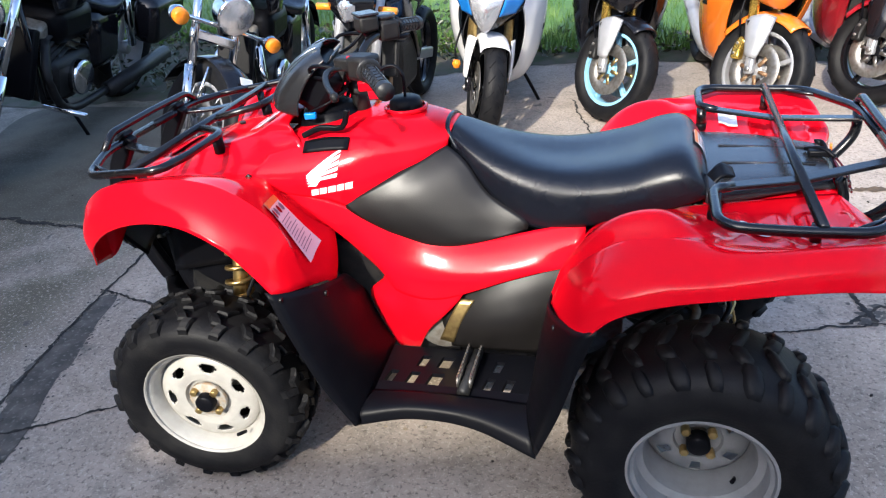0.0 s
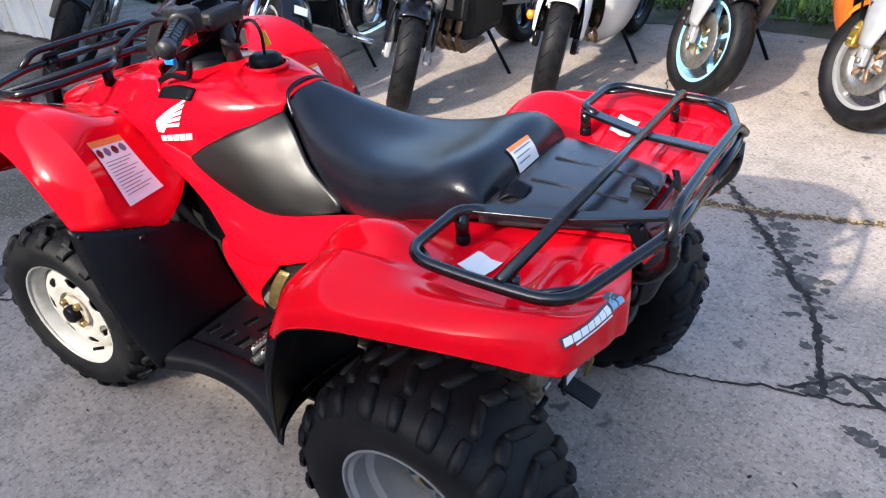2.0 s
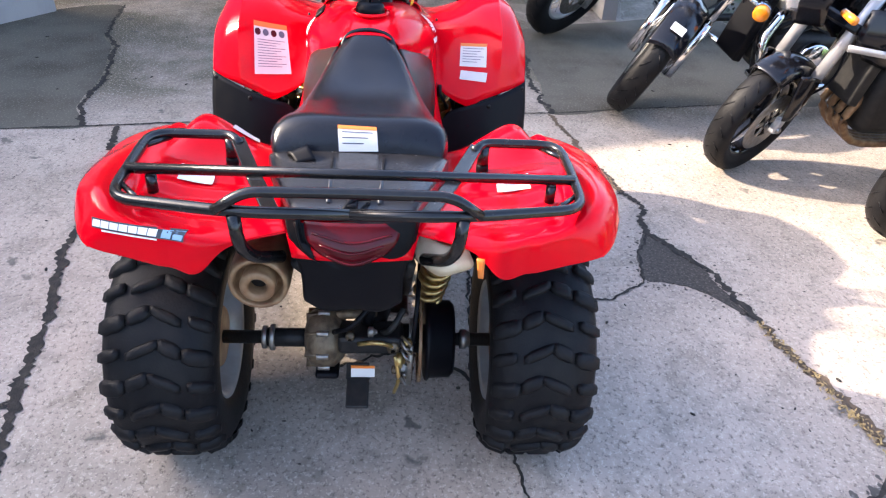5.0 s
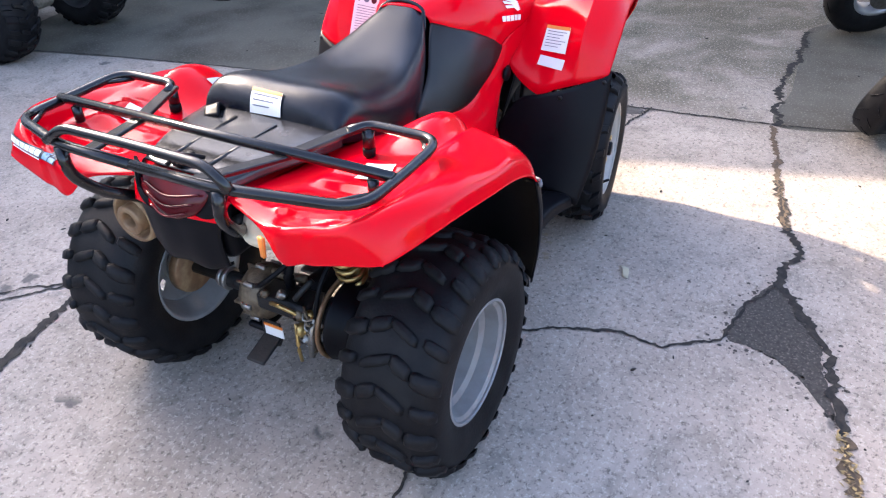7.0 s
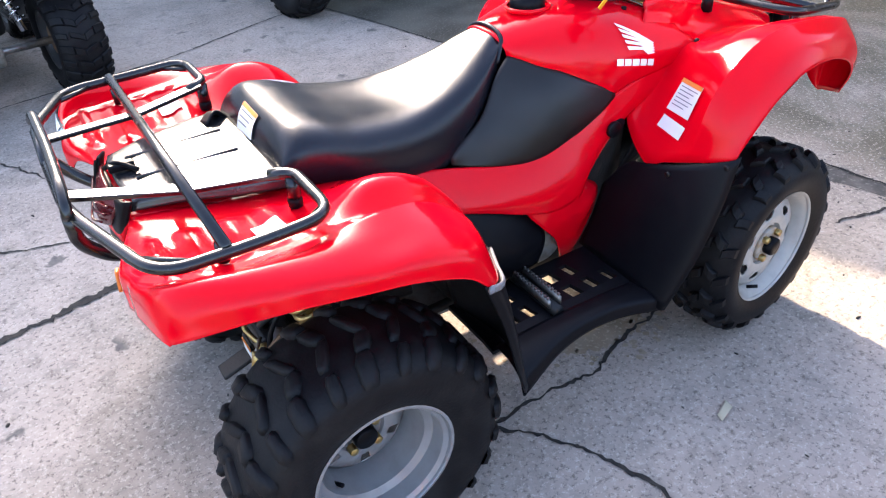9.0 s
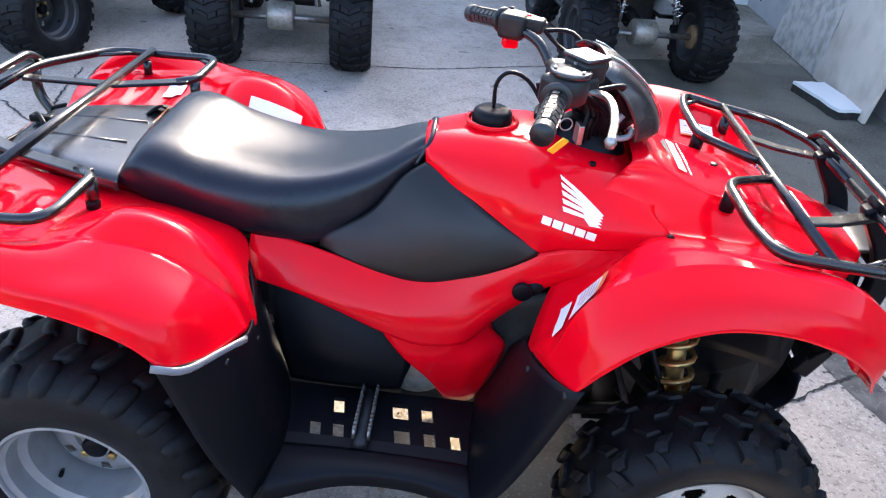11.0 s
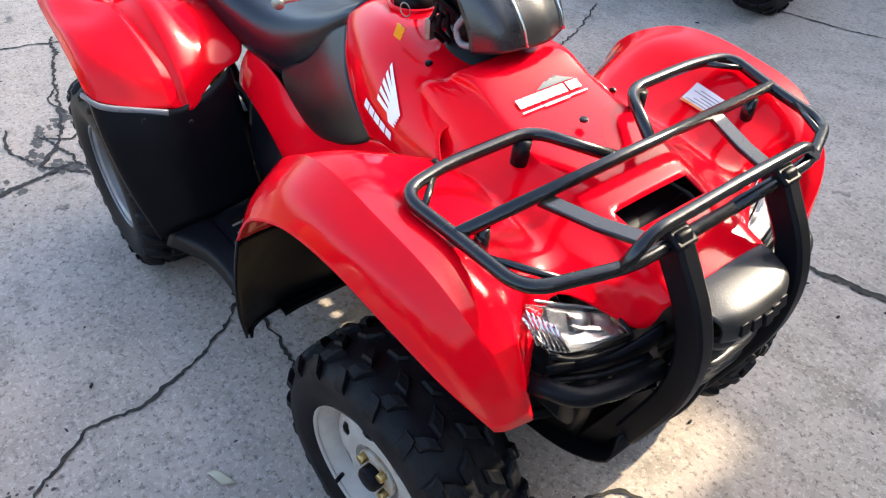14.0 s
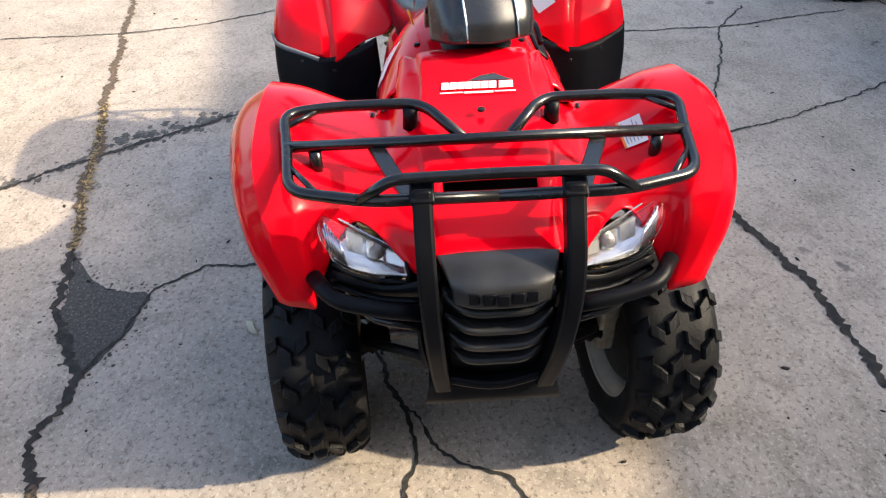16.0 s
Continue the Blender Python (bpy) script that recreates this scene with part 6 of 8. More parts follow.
def motorcycle_front(b, stem, rim_mat, fork_mat, lower_mat, fender_mat, guard_mat, caliper_mat, disc_mat):
    """The front wheel, fork, brakes and front fender, turned together with the steering."""
    road_wheel("front_wheel", b, (0, 0, 0.3), 0.3, 0.125, rim_mat, 5, stem=stem, bright=disc_mat)
    fork = new("fork")
    fork.parent, fork.matrix_local = b, stem
    for s in (1, -1):
        part("fork_tube", tube([(s * 0.105, 0.1, 0.52), (s * 0.105, 0.26, 0.95)], 0.027, 16), fork_mat, fork, "bright fork tube")
        part("fork_collar", tube([(s * 0.105, 0.095, 0.51), (s * 0.105, 0.105, 0.535)], 0.03, 16), BLACK_PLASTIC, fork)
        part("fork_leg", tube([(s * 0.105, 0.005, 0.3), (s * 0.105, 0.1, 0.53)], 0.0195, 16), lower_mat, fork)
        part("axle_clamp", bar([(s * 0.105, 0.02, 0.36), (s * 0.105, -0.005, 0.275)], 0.036, 0.05, (1, 0, 0)), lower_mat, fork, bevel=0.01)
        part("axle_nut", disc(0.016, 0.03, "x", (s * 0.12, 0.0, 0.3), 6), STEEL, fork)
        cal = part("brake_caliper", bar(curve([(s * 0.085, 0.115, 0.44), (s * 0.085, 0.128, 0.38), (s * 0.085, 0.118, 0.32)], 8), 0.052, 0.055, (1, 0, 0)), caliper_mat, fork, "worn brake caliper", bevel=0.012)
        for k in range(2):
            part("caliper_bolt", disc(0.009, 0.012, "x", (s * 0.113, 0.13, 0.35 + k * 0.055), 8), STEEL, cal)
        part("brake_hose", tube(curve([(s * 0.1, 0.14, 0.43), (s * 0.15, 0.16, 0.55), (s * 0.12, 0.2, 0.7), (s * 0.06, 0.25, 0.86)], 14), 0.006, 8), BLACK_PLASTIC, fork)
        part("leg_guard", sheet([[(s * 0.1, -0.02, 0.59), (s * 0.132, 0.03, 0.59), (s * 0.135, 0.1, 0.56), (s * 0.12, 0.14, 0.53)], [(s * 0.118, -0.03, 0.48), (s * 0.14, 0.02, 0.48), (s * 0.142, 0.07, 0.47), (s * 0.13, 0.1, 0.46)], [(s * 0.124, -0.02, 0.36), (s * 0.138, 0.008, 0.36), (s * 0.138, 0.035, 0.36), (s * 0.128, 0.055, 0.36)]], 12, 12, centre=(0, 0.05, 0.5)), guard_mat, fork, "moulded fork leg guard", thick=0.004)
    arc = [(radians(62 + k * 11.5)) for k in range(9)]
    rows = [[(x, 0.0 - r * math.cos(a), 0.3 + r * math.sin(a)) for x, r in ((-0.086, 0.268), (-0.074, 0.298), (-0.045, 0.316), (0, 0.322), (0.045, 0.316), (0.074, 0.298), (0.086, 0.268))] for a in arc]
    part("front_fender", sheet(rows, 22, 24, centre=(0, 0, 0.3)), fender_mat, fork, "close-fitting front fender", thick=0.004)
    part("lower_yoke", box((0, 0.2, 0.78), (0.27, 0.08, 0.045), turn=(-20, 0, 0)), BLACK_PAINT, fork, bevel=0.012)
    part("upper_yoke", box((0, 0.26, 0.94), (0.26, 0.08, 0.03), turn=(-20, 0, 0)), BLACK_PAINT, fork, bevel=0.01)
    for s in (1, -1):
        part("clip_on_bar", tube([(s * 0.1, 0.27, 0.92), (s * 0.36, 0.38, 0.9)], 0.013, 10), BLACK_PLASTIC, fork)
        part("grip", tube([(s * 0.25, 0.333, 0.908), (s * 0.37, 0.383, 0.9)], 0.018, 12), BLACK_PLASTIC, fork)
        part("clutch_lever", tube([(s * 0.2, 0.27, 0.91), (s * 0.36, 0.33, 0.89)], 0.006, 8), BLACK_PLASTIC, fork)
    return fork


def motorcycle_back(b, paint, rim_mat):
    """Everything behind the steering that stands on the rear wheel."""
    road_wheel("rear_wheel", b, (0, 1.4, 0.31), 0.31, 0.18, rim_mat, 5, discs=False)
    half = [[(0.0, 0.42, 0.92), (0.0, 0.6, 0.97), (0.0, 0.8, 0.94), (0.0, 0.92, 0.85)], [(0.1, 0.43, 0.9), (0.13, 0.6, 0.94), (0.1, 0.8, 0.91), (0.06, 0.92, 0.83)], [(0.14, 0.44, 0.78), (0.175, 0.6, 0.8), (0.135, 0.8, 0.79), (0.09, 0.92, 0.77)]]
    part("tank", sheet([[(-x, y, z) for x, y, z in r] for r in half[:0:-1]] + half, 16, 26, centre=(0, 0.65, 0.7)), paint, b, "painted tank", thick=0.004)
    part("seat", sheet([[(-0.13, 0.9, 0.8), (-0.14, 1.1, 0.82), (-0.09, 1.4, 0.92), (-0.05, 1.65, 0.97)], [(0, 0.9, 0.84), (0, 1.1, 0.84), (0, 1.4, 0.96), (0, 1.65, 1.0)], [(0.13, 0.9, 0.8), (0.14, 1.1, 0.82), (0.09, 1.4, 0.92), (0.05, 1.65, 0.97)]], 14, 12, centre=(0, 1.2, 0.6)), VINYL, b, thick=0.03)
    part("tail", sheet([[(-0.13, 0.95, 0.78), (-0.13, 1.2, 0.82), (-0.06, 1.68, 0.96)], [(-0.1, 0.95, 0.66), (-0.1, 1.2, 0.72), (-0.04, 1.62, 0.9)], [(0.1, 0.95, 0.66), (0.1, 1.2, 0.72), (0.04, 1.62, 0.9)], [(0.13, 0.95, 0.78), (0.13, 1.2, 0.82), (0.06, 1.68, 0.96)]], 12, 12, centre=(0, 1.2, 0.95)), paint, b, thick=0.004)
    part("engine", box((0, 0.62, 0.45), (0.32, 0.42, 0.34)), ENGINE, b, "black engine block", bevel=0.05)
    part("radiator", box((0, 0.36, 0.58), (0.32, 0.05, 0.3), turn=(-12, 0, 0)), ENGINE, b, "black radiator", bevel=0.008)
    for s in (1, -1):
        part("swing_arm", bar([(s * 0.09, 0.85, 0.42), (s * 0.1, 1.4, 0.31)], 0.04, 0.07, (1, 0, 0)), SILVER, b, bevel=0.01)
        part("frame_spar", bar(curve([(s * 0.08, 0.32, 0.84), (s * 0.17, 0.6, 0.7), (s * 0.15, 0.85, 0.45)], 10), 0.04, 0.1, (1, 0, 0)), BLACK_PAINT, b, bevel=0.012)
    for k in range(4):
        part("header_pipe", tube(curve([(-0.09 + 0.06 * k, 0.42, 0.45), (-0.1 + 0.066 * k, 0.37, 0.33), (-0.06 + 0.04 * k, 0.5, 0.2), (-0.03 + 0.02 * k, 0.8, 0.18)], 12), 0.019, 10), RUST, b, "discoloured header pipe")
    part("exhaust", tube(curve([(-0.03, 0.8, 0.18), (-0.12, 1.0, 0.24), (-0.2, 1.4, 0.5)], 14), 0.05, 14), SILVER, b, "silver exhaust")
    kickstand(b)


def flank(rows, nu, nv, s, centre):
    """A sheet on one flank of a motorcycle, mirrored across its long axis by s."""
    return sheet([[(s * x, y, z) for x, y, z in r] for r in rows], nu, nv, 1, centre)


def sport_bike(name, label, m, paint, nose_mat, rim_mat, fork_mat, lower_mat, fender_mat, steer=12, guard_mat=None, caliper_mat=None, panel_mat=None, disc_mat=None):
    """A faired sport motorcycle; panel_mat: one tall headlight between painted panels, otherwise two slanted headlights."""
    b = thing(name, label, "motorcycle", "row of parked motorcycles", m)
    motorcycle_front(b, steering(steer, (0, 0.0, 0.3), (0, 0.26, 0.98)), rim_mat, fork_mat, lower_mat, fender_mat, guard_mat or fender_mat, caliper_mat or BRASS, disc_mat or BRASS)
    motorcycle_back(b, paint, rim_mat)
    for s in (1, -1):
        rows = [[(0.15, 0.06, 0.84), (0.21, 0.16, 0.87), (0.245, 0.35, 0.88), (0.23, 0.55, 0.85), (0.18, 0.7, 0.8)], [(0.185, 0.07, 0.73), (0.245, 0.17, 0.75), (0.285, 0.36, 0.74), (0.27, 0.6, 0.71), (0.2, 0.78, 0.66)],
                [(0.19, 0.15, 0.6), (0.24, 0.21, 0.61), (0.278, 0.37, 0.59), (0.265, 0.62, 0.55), (0.2, 0.82, 0.52)], [(0.165, 0.25, 0.46), (0.21, 0.29, 0.45), (0.245, 0.43, 0.42), (0.23, 0.65, 0.38), (0.18, 0.85, 0.38)],
                [(0.12, 0.34, 0.33), (0.155, 0.38, 0.3), (0.18, 0.48, 0.27), (0.17, 0.68, 0.25), (0.13, 0.88, 0.28)], [(0.02, 0.42, 0.24), (0.06, 0.45, 0.215), (0.09, 0.52, 0.2), (0.09, 0.7, 0.19), (0.06, 0.88, 0.22)]]
        fairing = part("side_fairing", flank(rows, 26, 30, s, (0, 0.5, 0.6)), paint, b, "glossy painted side fairing", thick=0.005)
        part("fairing_vent", flank([[(0.281, 0.34, 0.66), (0.285, 0.42, 0.655), (0.278, 0.52, 0.64)], [(0.279, 0.36, 0.58), (0.281, 0.44, 0.575), (0.274, 0.54, 0.565)]], 10, 6, s, (0, 0.4, 0.6)), BLACK_PLASTIC, fairing, "black vent", thick=0.004)
        part("inner_fairing", flank([[(0.15, 0.08, 0.82), (0.12, 0.25, 0.8)], [(0.18, 0.17, 0.6), (0.14, 0.32, 0.6)], [(0.12, 0.35, 0.34), (0.1, 0.4, 0.34)]], 8, 10, s, (0, 0.5, 0.6)), BLACK_PLASTIC, b, "black inner fairing", thick=0.004)
        part("mirror_stalk", tube([(s * 0.14, 0.12, 1.0), (s * 0.32, 0.14, 1.08)], 0.012, 8), BLACK_PLASTIC, b)
        part("mirror", sheet([[(s * 0.28, 0.1, 1.06), (s * 0.4, 0.12, 1.08)], [(s * 0.28, 0.08, 1.1), (s * 0.41, 0.1, 1.12)], [(s * 0.29, 0.1, 1.13), (s * 0.4, 0.12, 1.15)]], 8, 6, centre=(s * 0.3, 0.3, 1.1)), BLACK_PAINT, b, thick=0.02)
    nose = [[(0.17, 0.14, 0.98), (0.09, 0.05, 1.0), (0, 0.02, 1.01)], [(0.19, 0.07, 0.86), (0.1, -0.07, 0.86), (0, -0.1, 0.86)], [(0.18, 0.06, 0.75), (0.085, -0.085, 0.735), (0, -0.12, 0.725)], [(0.13, 0.1, 0.685), (0.06, -0.04, 0.66), (0, -0.075, 0.645)]]
    part("nose", sheet([r + [(-x, y, z) for x, y, z in r[-2::-1]] for r in nose], 26, 18, centre=(0, 0.3, 0.85)), nose_mat, b, "glossy nose fairing", thick=0.005)
    if panel_mat:
        part("headlight", sheet([[(-0.1, 0.01, 0.985), (0, -0.015, 0.99), (0.1, 0.01, 0.985)], [(-0.095, -0.118, 0.84), (0, -0.145, 0.835), (0.095, -0.118, 0.84)], [(-0.065, -0.14, 0.73), (0, -0.166, 0.72), (0.065, -0.14, 0.73)], [(-0.02, -0.14, 0.655), (0, -0.147, 0.65), (0.02, -0.14, 0.655)]], 16, 16, centre=(0, 0.265, 0.82)), REFLECTOR, b, "bright faceted headlight", thick=0.006)
        for s in (1, -1):
            part("nose_panel", flank([[(0.105, 0.03, 0.985), (0.172, 0.115, 0.975)], [(0.103, -0.111, 0.835), (0.196, 0.025, 0.832)], [(0.075, -0.135, 0.735), (0.15, -0.035, 0.74)]], 8, 14, s, (0, 0.265, 0.82)), panel_mat, b, "blue painted nose panel", thick=0.004)
        part("signal_cable", tube(curve([(-0.18, 0.16, 0.6), (-0.2, 0.1, 0.5), (-0.19, 0.09, 0.42)], 10), 0.006, 8), BLACK_PLASTIC, b)
        part("turn_signal", lathe([(0.0005, -0.028), (0.018, -0.022), (0.026, 0.0), (0.02, 0.02), (0.0005, 0.026)], "z", (-0.19, 0.09, 0.41), 18), AMBER, b, "amber turn signal hanging by its cable")
    else:
        for s in (1, -1):
            part("headlight", flank([[(0.03, -0.07, 0.85), (0.1, -0.045, 0.875), (0.17, 0.05, 0.9)], [(0.035, -0.1, 0.815), (0.105, -0.065, 0.83), (0.182, 0.05, 0.86)], [(0.05, -0.108, 0.785), (0.11, -0.065, 0.79), (0.178, 0.045, 0.82)]], 16, 10, s, (0, 0.3, 0.85)), REFLECTOR, b, "slanted bright headlight", thick=0.006)
            part("air_intake", flank([[(0.06, -0.094, 0.745), (0.12, -0.02, 0.76)], [(0.05, -0.075, 0.69), (0.11, 0.02, 0.705)]], 8, 6, s, (0, 0.3, 0.85)), BLACK_PLASTIC, b, "black air intake", thick=0.004)
    part("windscreen", sheet([[(-0.15, 0.1, 1.0), (0, 0.03, 1.02), (0.15, 0.1, 1.0)], [(-0.13, 0.2, 1.1), (0, 0.14, 1.13), (0.13, 0.2, 1.1)], [(-0.1, 0.31, 1.15), (0, 0.27, 1.18), (0.1, 0.31, 1.15)]], 14, 10, centre=(0, 0.4, 1.0)), SMOKE, b, "smoked windscreen", thick=0.004)
    return b


def naked_bike(name, label, m, steer=32):
    """An unfaired motorcycle with an angular headlight over a bare engine."""
    b = thing(name, label, "motorcycle", "row of parked motorcycles", m)
    motorcycle_front(b, steering(steer, (0, 0.0, 0.3), (0, 0.26, 0.98)), BLACK_PAINT, SILVER, SILVER, BLACK_PAINT, BLACK_PAINT, ENGINE, STEEL)
    motorcycle_back(b, BLACK_PAINT, BLACK_PAINT)
    part("headlight_shell", sheet([[(-0.11, 0.14, 0.98), (0, 0.05, 1.02), (0.11, 0.14, 0.98)], [(-0.13, 0.06, 0.88), (0, -0.06, 0.9), (0.13, 0.06, 0.88)], [(-0.08, 0.1, 0.76), (0, 0.0, 0.75), (0.08, 0.1, 0.76)]], 14, 12, centre=(0, 0.3, 0.88)), BLACK_PAINT, b, "black headlight cowl", thick=0.006)
    part("headlight", sheet([[(-0.085, 0.055, 0.93), (0, -0.025, 0.95), (0.085, 0.055, 0.93)], [(-0.09, 0.02, 0.88), (0, -0.07, 0.885), (0.09, 0.02, 0.88)], [(-0.05, 0.02, 0.81), (0, -0.05, 0.805), (0.05, 0.02, 0.81)]], 14, 10, centre=(0, 0.3, 0.88)), REFLECTOR, b, "angular bright headlight", thick=0.006)
    part("wide_bar", tube(fillet([(-0.4, 0.42, 1.03), (-0.2, 0.3, 1.02), (0.2, 0.3, 1.02), (0.4, 0.42, 1.03)], 0.06), 0.014, 10), BLACK_PAINT, b)
    for s in (1, -1):
        part("grip", tube([(s * 0.3, 0.36, 1.025), (s * 0.42, 0.43, 1.03)], 0.02, 12), BLACK_PLASTIC, b)
        part("mirror_stalk", tube(curve([(s * 0.28, 0.34, 1.03), (s * 0.34, 0.3, 1.12), (s * 0.38, 0.3, 1.18)], 8), 0.007, 8), BLACK_PLASTIC, b)
        part("mirror", disc(0.055, 0.02, "y", (s * 0.39, 0.3, 1.21), 22), BLACK_PAINT, b, "round black mirror")
        part("turn_signal", tube([(s * 0.12, 0.14, 0.84), (s * 0.22, 0.13, 0.84)], 0.018, 12), AMBER, b, "amber turn signal")
        part("tank_shroud", flank([[(0.13, 0.25, 0.86), (0.2, 0.42, 0.88), (0.18, 0.7, 0.84)], [(0.15, 0.22, 0.74), (0.225, 0.4, 0.74), (0.18, 0.7, 0.74)], [(0.13, 0.3, 0.64), (0.19, 0.42, 0.62), (0.16, 0.6, 0.68)]], 12, 10, s, (0, 0.5, 0.75)), BLACK_PAINT, b, "black tank shroud", thick=0.005)
        part("shroud_strip", bar(curve([(s * 0.15, 0.2, 0.7), (s * 0.222, 0.36, 0.7), (s * 0.215, 0.5, 0.7)], 8), 0.004, 0.03, (s, 0, 0)), SILVER, b, "silver shroud strip")
    return b


def cruiser(name, label, m, bags=False, steer=10, half=0.115):
    stem = steering(steer, (0, 0.0, 0.33), (0, 0.32, 1.0))
    b = thing(name, label, "motorcycle", "row of parked motorcycles", m)
    road_wheel("front_wheel", b, (0, 0, 0.33), 0.33, 0.125, SILVER, 9 if bags else 16, bright=STEEL, stem=stem, wall=0.115)
    road_wheel("rear_wheel", b, (0, 1.6, 0.33), 0.33, 0.16, SILVER, 5, discs=False)
    fork = new("fork")
    fork.parent, fork.matrix_local = b, stem
    for s in (1, -1):
        part("fork_leg", tube([(s * half, -0.02, 0.3), (s * half, 0.12, 0.58)], 0.03, 16), CHROME, fork, "bright fork leg")
        part("fork_tube", tube([(s * half, 0.11, 0.57), (s * half, 0.32, 1.0)], 0.021, 14), CHROME, fork, "chrome fork tube")
        part("fender_stay", tube([(s * 0.09, 0.0, 0.36), (s * 0.08, 0.03, 0.62)], 0.008, 8), CHROME, fork)
        if not bags:
            part("turn_signal", disc(0.038, 0.05, "y", (s * 0.27, 0.1, 0.8), 20), AMBER, fork, "round amber turn signal")
            part("signal_cup", lathe([(0.04, 0.0), (0.042, 0.02), (0.03, 0.05), (0.01, 0.06)], "y", (s * 0.27, 0.11, 0.8), 20), CHROME, fork)
    if not bags:
        part("signal_bar", tube([(-0.26, 0.14, 0.8), (0.26, 0.14, 0.8)], 0.011, 10), CHROME, fork, "chrome signal bar")
    part("fork_brace", bar([(-0.14, 0.18, 0.72), (0.14, 0.18, 0.72)], 0.05, 0.03, (0, 0.4, 1)), CHROME, fork, bevel=0.008)
    part("fork_brace", bar([(-0.15, 0.3, 0.97), (0.15, 0.3, 0.97)], 0.05, 0.03, (0, 0.4, 1)), CHROME, fork, bevel=0.008)
    part("headlight_shell", lathe([(0.005, 0.16), (0.05, 0.14), (0.085, 0.07), (0.095, 0.0), (0.1, -0.01), (0.092, -0.018)], "y", (0, 0.1, 0.88), 28), CHROME, fork, "chrome headlight shell")
    part("headlight_glass", lathe([(0.0005, -0.03), (0.05, -0.026), (0.092, -0.01)], "y", (0, 0.09, 0.88), 28), REFLECTOR, fork, "round headlight glass over a bright reflector")
    arc = []
    for k in range(9):
        a = radians(165 - k * 15)
        arc.append((0.355 * math.cos(a), 0.33 + 0.355 * math.sin(a)))
    part("front_fender", sheet([[(x, -c, z - abs(x) ** 1.5 * 1.4) for x in (-0.085, -0.06, 0, 0.06, 0.085)] for c, z in arc], 10, 22, centre=(0, 0, 0.33)), BLACK_PAINT, fork, "glossy black front fender", thick=0.004)
    part("fender_sticker", box((0.0, -0.175, 0.655), (0.07, 0.002, 0.04), turn=(-50, 0, 0)), WHITE_STICKER, fork, smooth=False)
    part("handlebar", tube(fillet([(-0.42, 0.62, 1.05), (-0.36, 0.5, 1.1), (-0.12, 0.36, 1.08), (0.12, 0.36, 1.08), (0.36, 0.5, 1.1), (0.42, 0.62, 1.05)], 0.07), 0.014, 12), CHROME, fork, "chrome handlebar")
    for s in (1, -1):
        part("grip", tube([(s * 0.36, 0.5, 1.1), (s * 0.425, 0.63, 1.045)], 0.02, 12), BLACK_PLASTIC, fork)
        part("lever", tube([(s * 0.34, 0.44, 1.09), (s * 0.4, 0.56, 1.04)], 0.007, 8), CHROME, fork)
    part("tank", sheet([[(-0.02, 0.5, 0.95), (-0.13, 0.55, 0.9), (-0.16, 0.58, 0.78)], [(0, 0.7, 0.98), (-0.17, 0.72, 0.9), (-0.18, 0.72, 0.78)], [(0, 0.95, 0.9), (-0.13, 0.93, 0.85), (-0.13, 0.92, 0.76)], [(0, 1.05, 0.82), (-0.07, 1.04, 0.8), (-0.08, 1.02, 0.75)]], 12, 14, centre=(0, 0.75, 0.7)), BLACK_PAINT, b, "glossy black tank", thick=0.004)
    part("tank", sheet([[(0.02, 0.5, 0.95), (0.13, 0.55, 0.9), (0.16, 0.58, 0.78)], [(0, 0.7, 0.98), (0.17, 0.72, 0.9), (0.18, 0.72, 0.78)], [(0, 0.95, 0.9), (0.13, 0.93, 0.85), (0.13, 0.92, 0.76)], [(0, 1.05, 0.82), (0.07, 1.04, 0.8), (0.08, 1.02, 0.75)]], 12, 14, centre=(0, 0.75, 0.7)), BLACK_PAINT, b, "glossy black tank", thick=0.004)
    part("seat", sheet([[(-0.1, 1.0, 0.76), (-0.18, 1.2, 0.72), (-0.13, 1.45, 0.8), (-0.1, 1.75, 0.84)], [(0, 1.0, 0.8), (0, 1.2, 0.74), (0, 1.42, 0.84), (0, 1.75, 0.87)], [(0.1, 1.0, 0.76), (0.18, 1.2, 0.72), (0.13, 1.45, 0.8), (0.1, 1.75, 0.84)]], 14, 12, centre=(0, 1.3, 0.5)), VINYL, b, "black padded seat", thick=0.05)
    arc = []
    for k in range(8):
        a = radians(20 + k * 22)
        arc.append((0.37 * math.cos(a), 0.33 + 0.37 * math.sin(a)))
    part("rear_fender", sheet([[(x, 1.6 + c, z - abs(x) ** 1.5) for x in (-0.1, -0.07, 0, 0.07, 0.1)] for c, z in arc], 10, 22, centre=(0, 1.6, 0.33)), BLACK_PAINT, b, thick=0.004)
    part("crankcase", box((0, 0.8, 0.38), (0.26, 0.42, 0.26)), ENGINE, b, "engine crankcase", bevel=0.05)
    part("radiator", box((0, 0.47, 0.52), (0.2, 0.05, 0.36), turn=(-14, 0, 0)), BLACK_PLASTIC, b, "black radiator", bevel=0.01)
    part("air_box", box((0, 0.82, 0.68), (0.3, 0.36, 0.2)), BLACK_PLASTIC, b, "black air box", bevel=0.06)
    part("side_cover", box((0, 1.16, 0.52), (0.3, 0.34, 0.36)), BLACK_PAINT, b, "black side cover", bevel=0.07)
    for y, lean in ((0.68, 24), (0.93, -24)):
        part("cylinder", box((0, y, 0.58), (0.15, 0.14, 0.26), turn=(lean, 0, 0)), ALU, b, "finned cylinder", bevel=0.02)
        for k in range(5):
            part("fin", box((0, y + (k - 2) * 0.035 * (-0.4 if lean > 0 else 0.4), 0.5 + k * 0.035), (0.2, 0.19, 0.007), turn=(lean, 0, 0)), ENGINE, b)
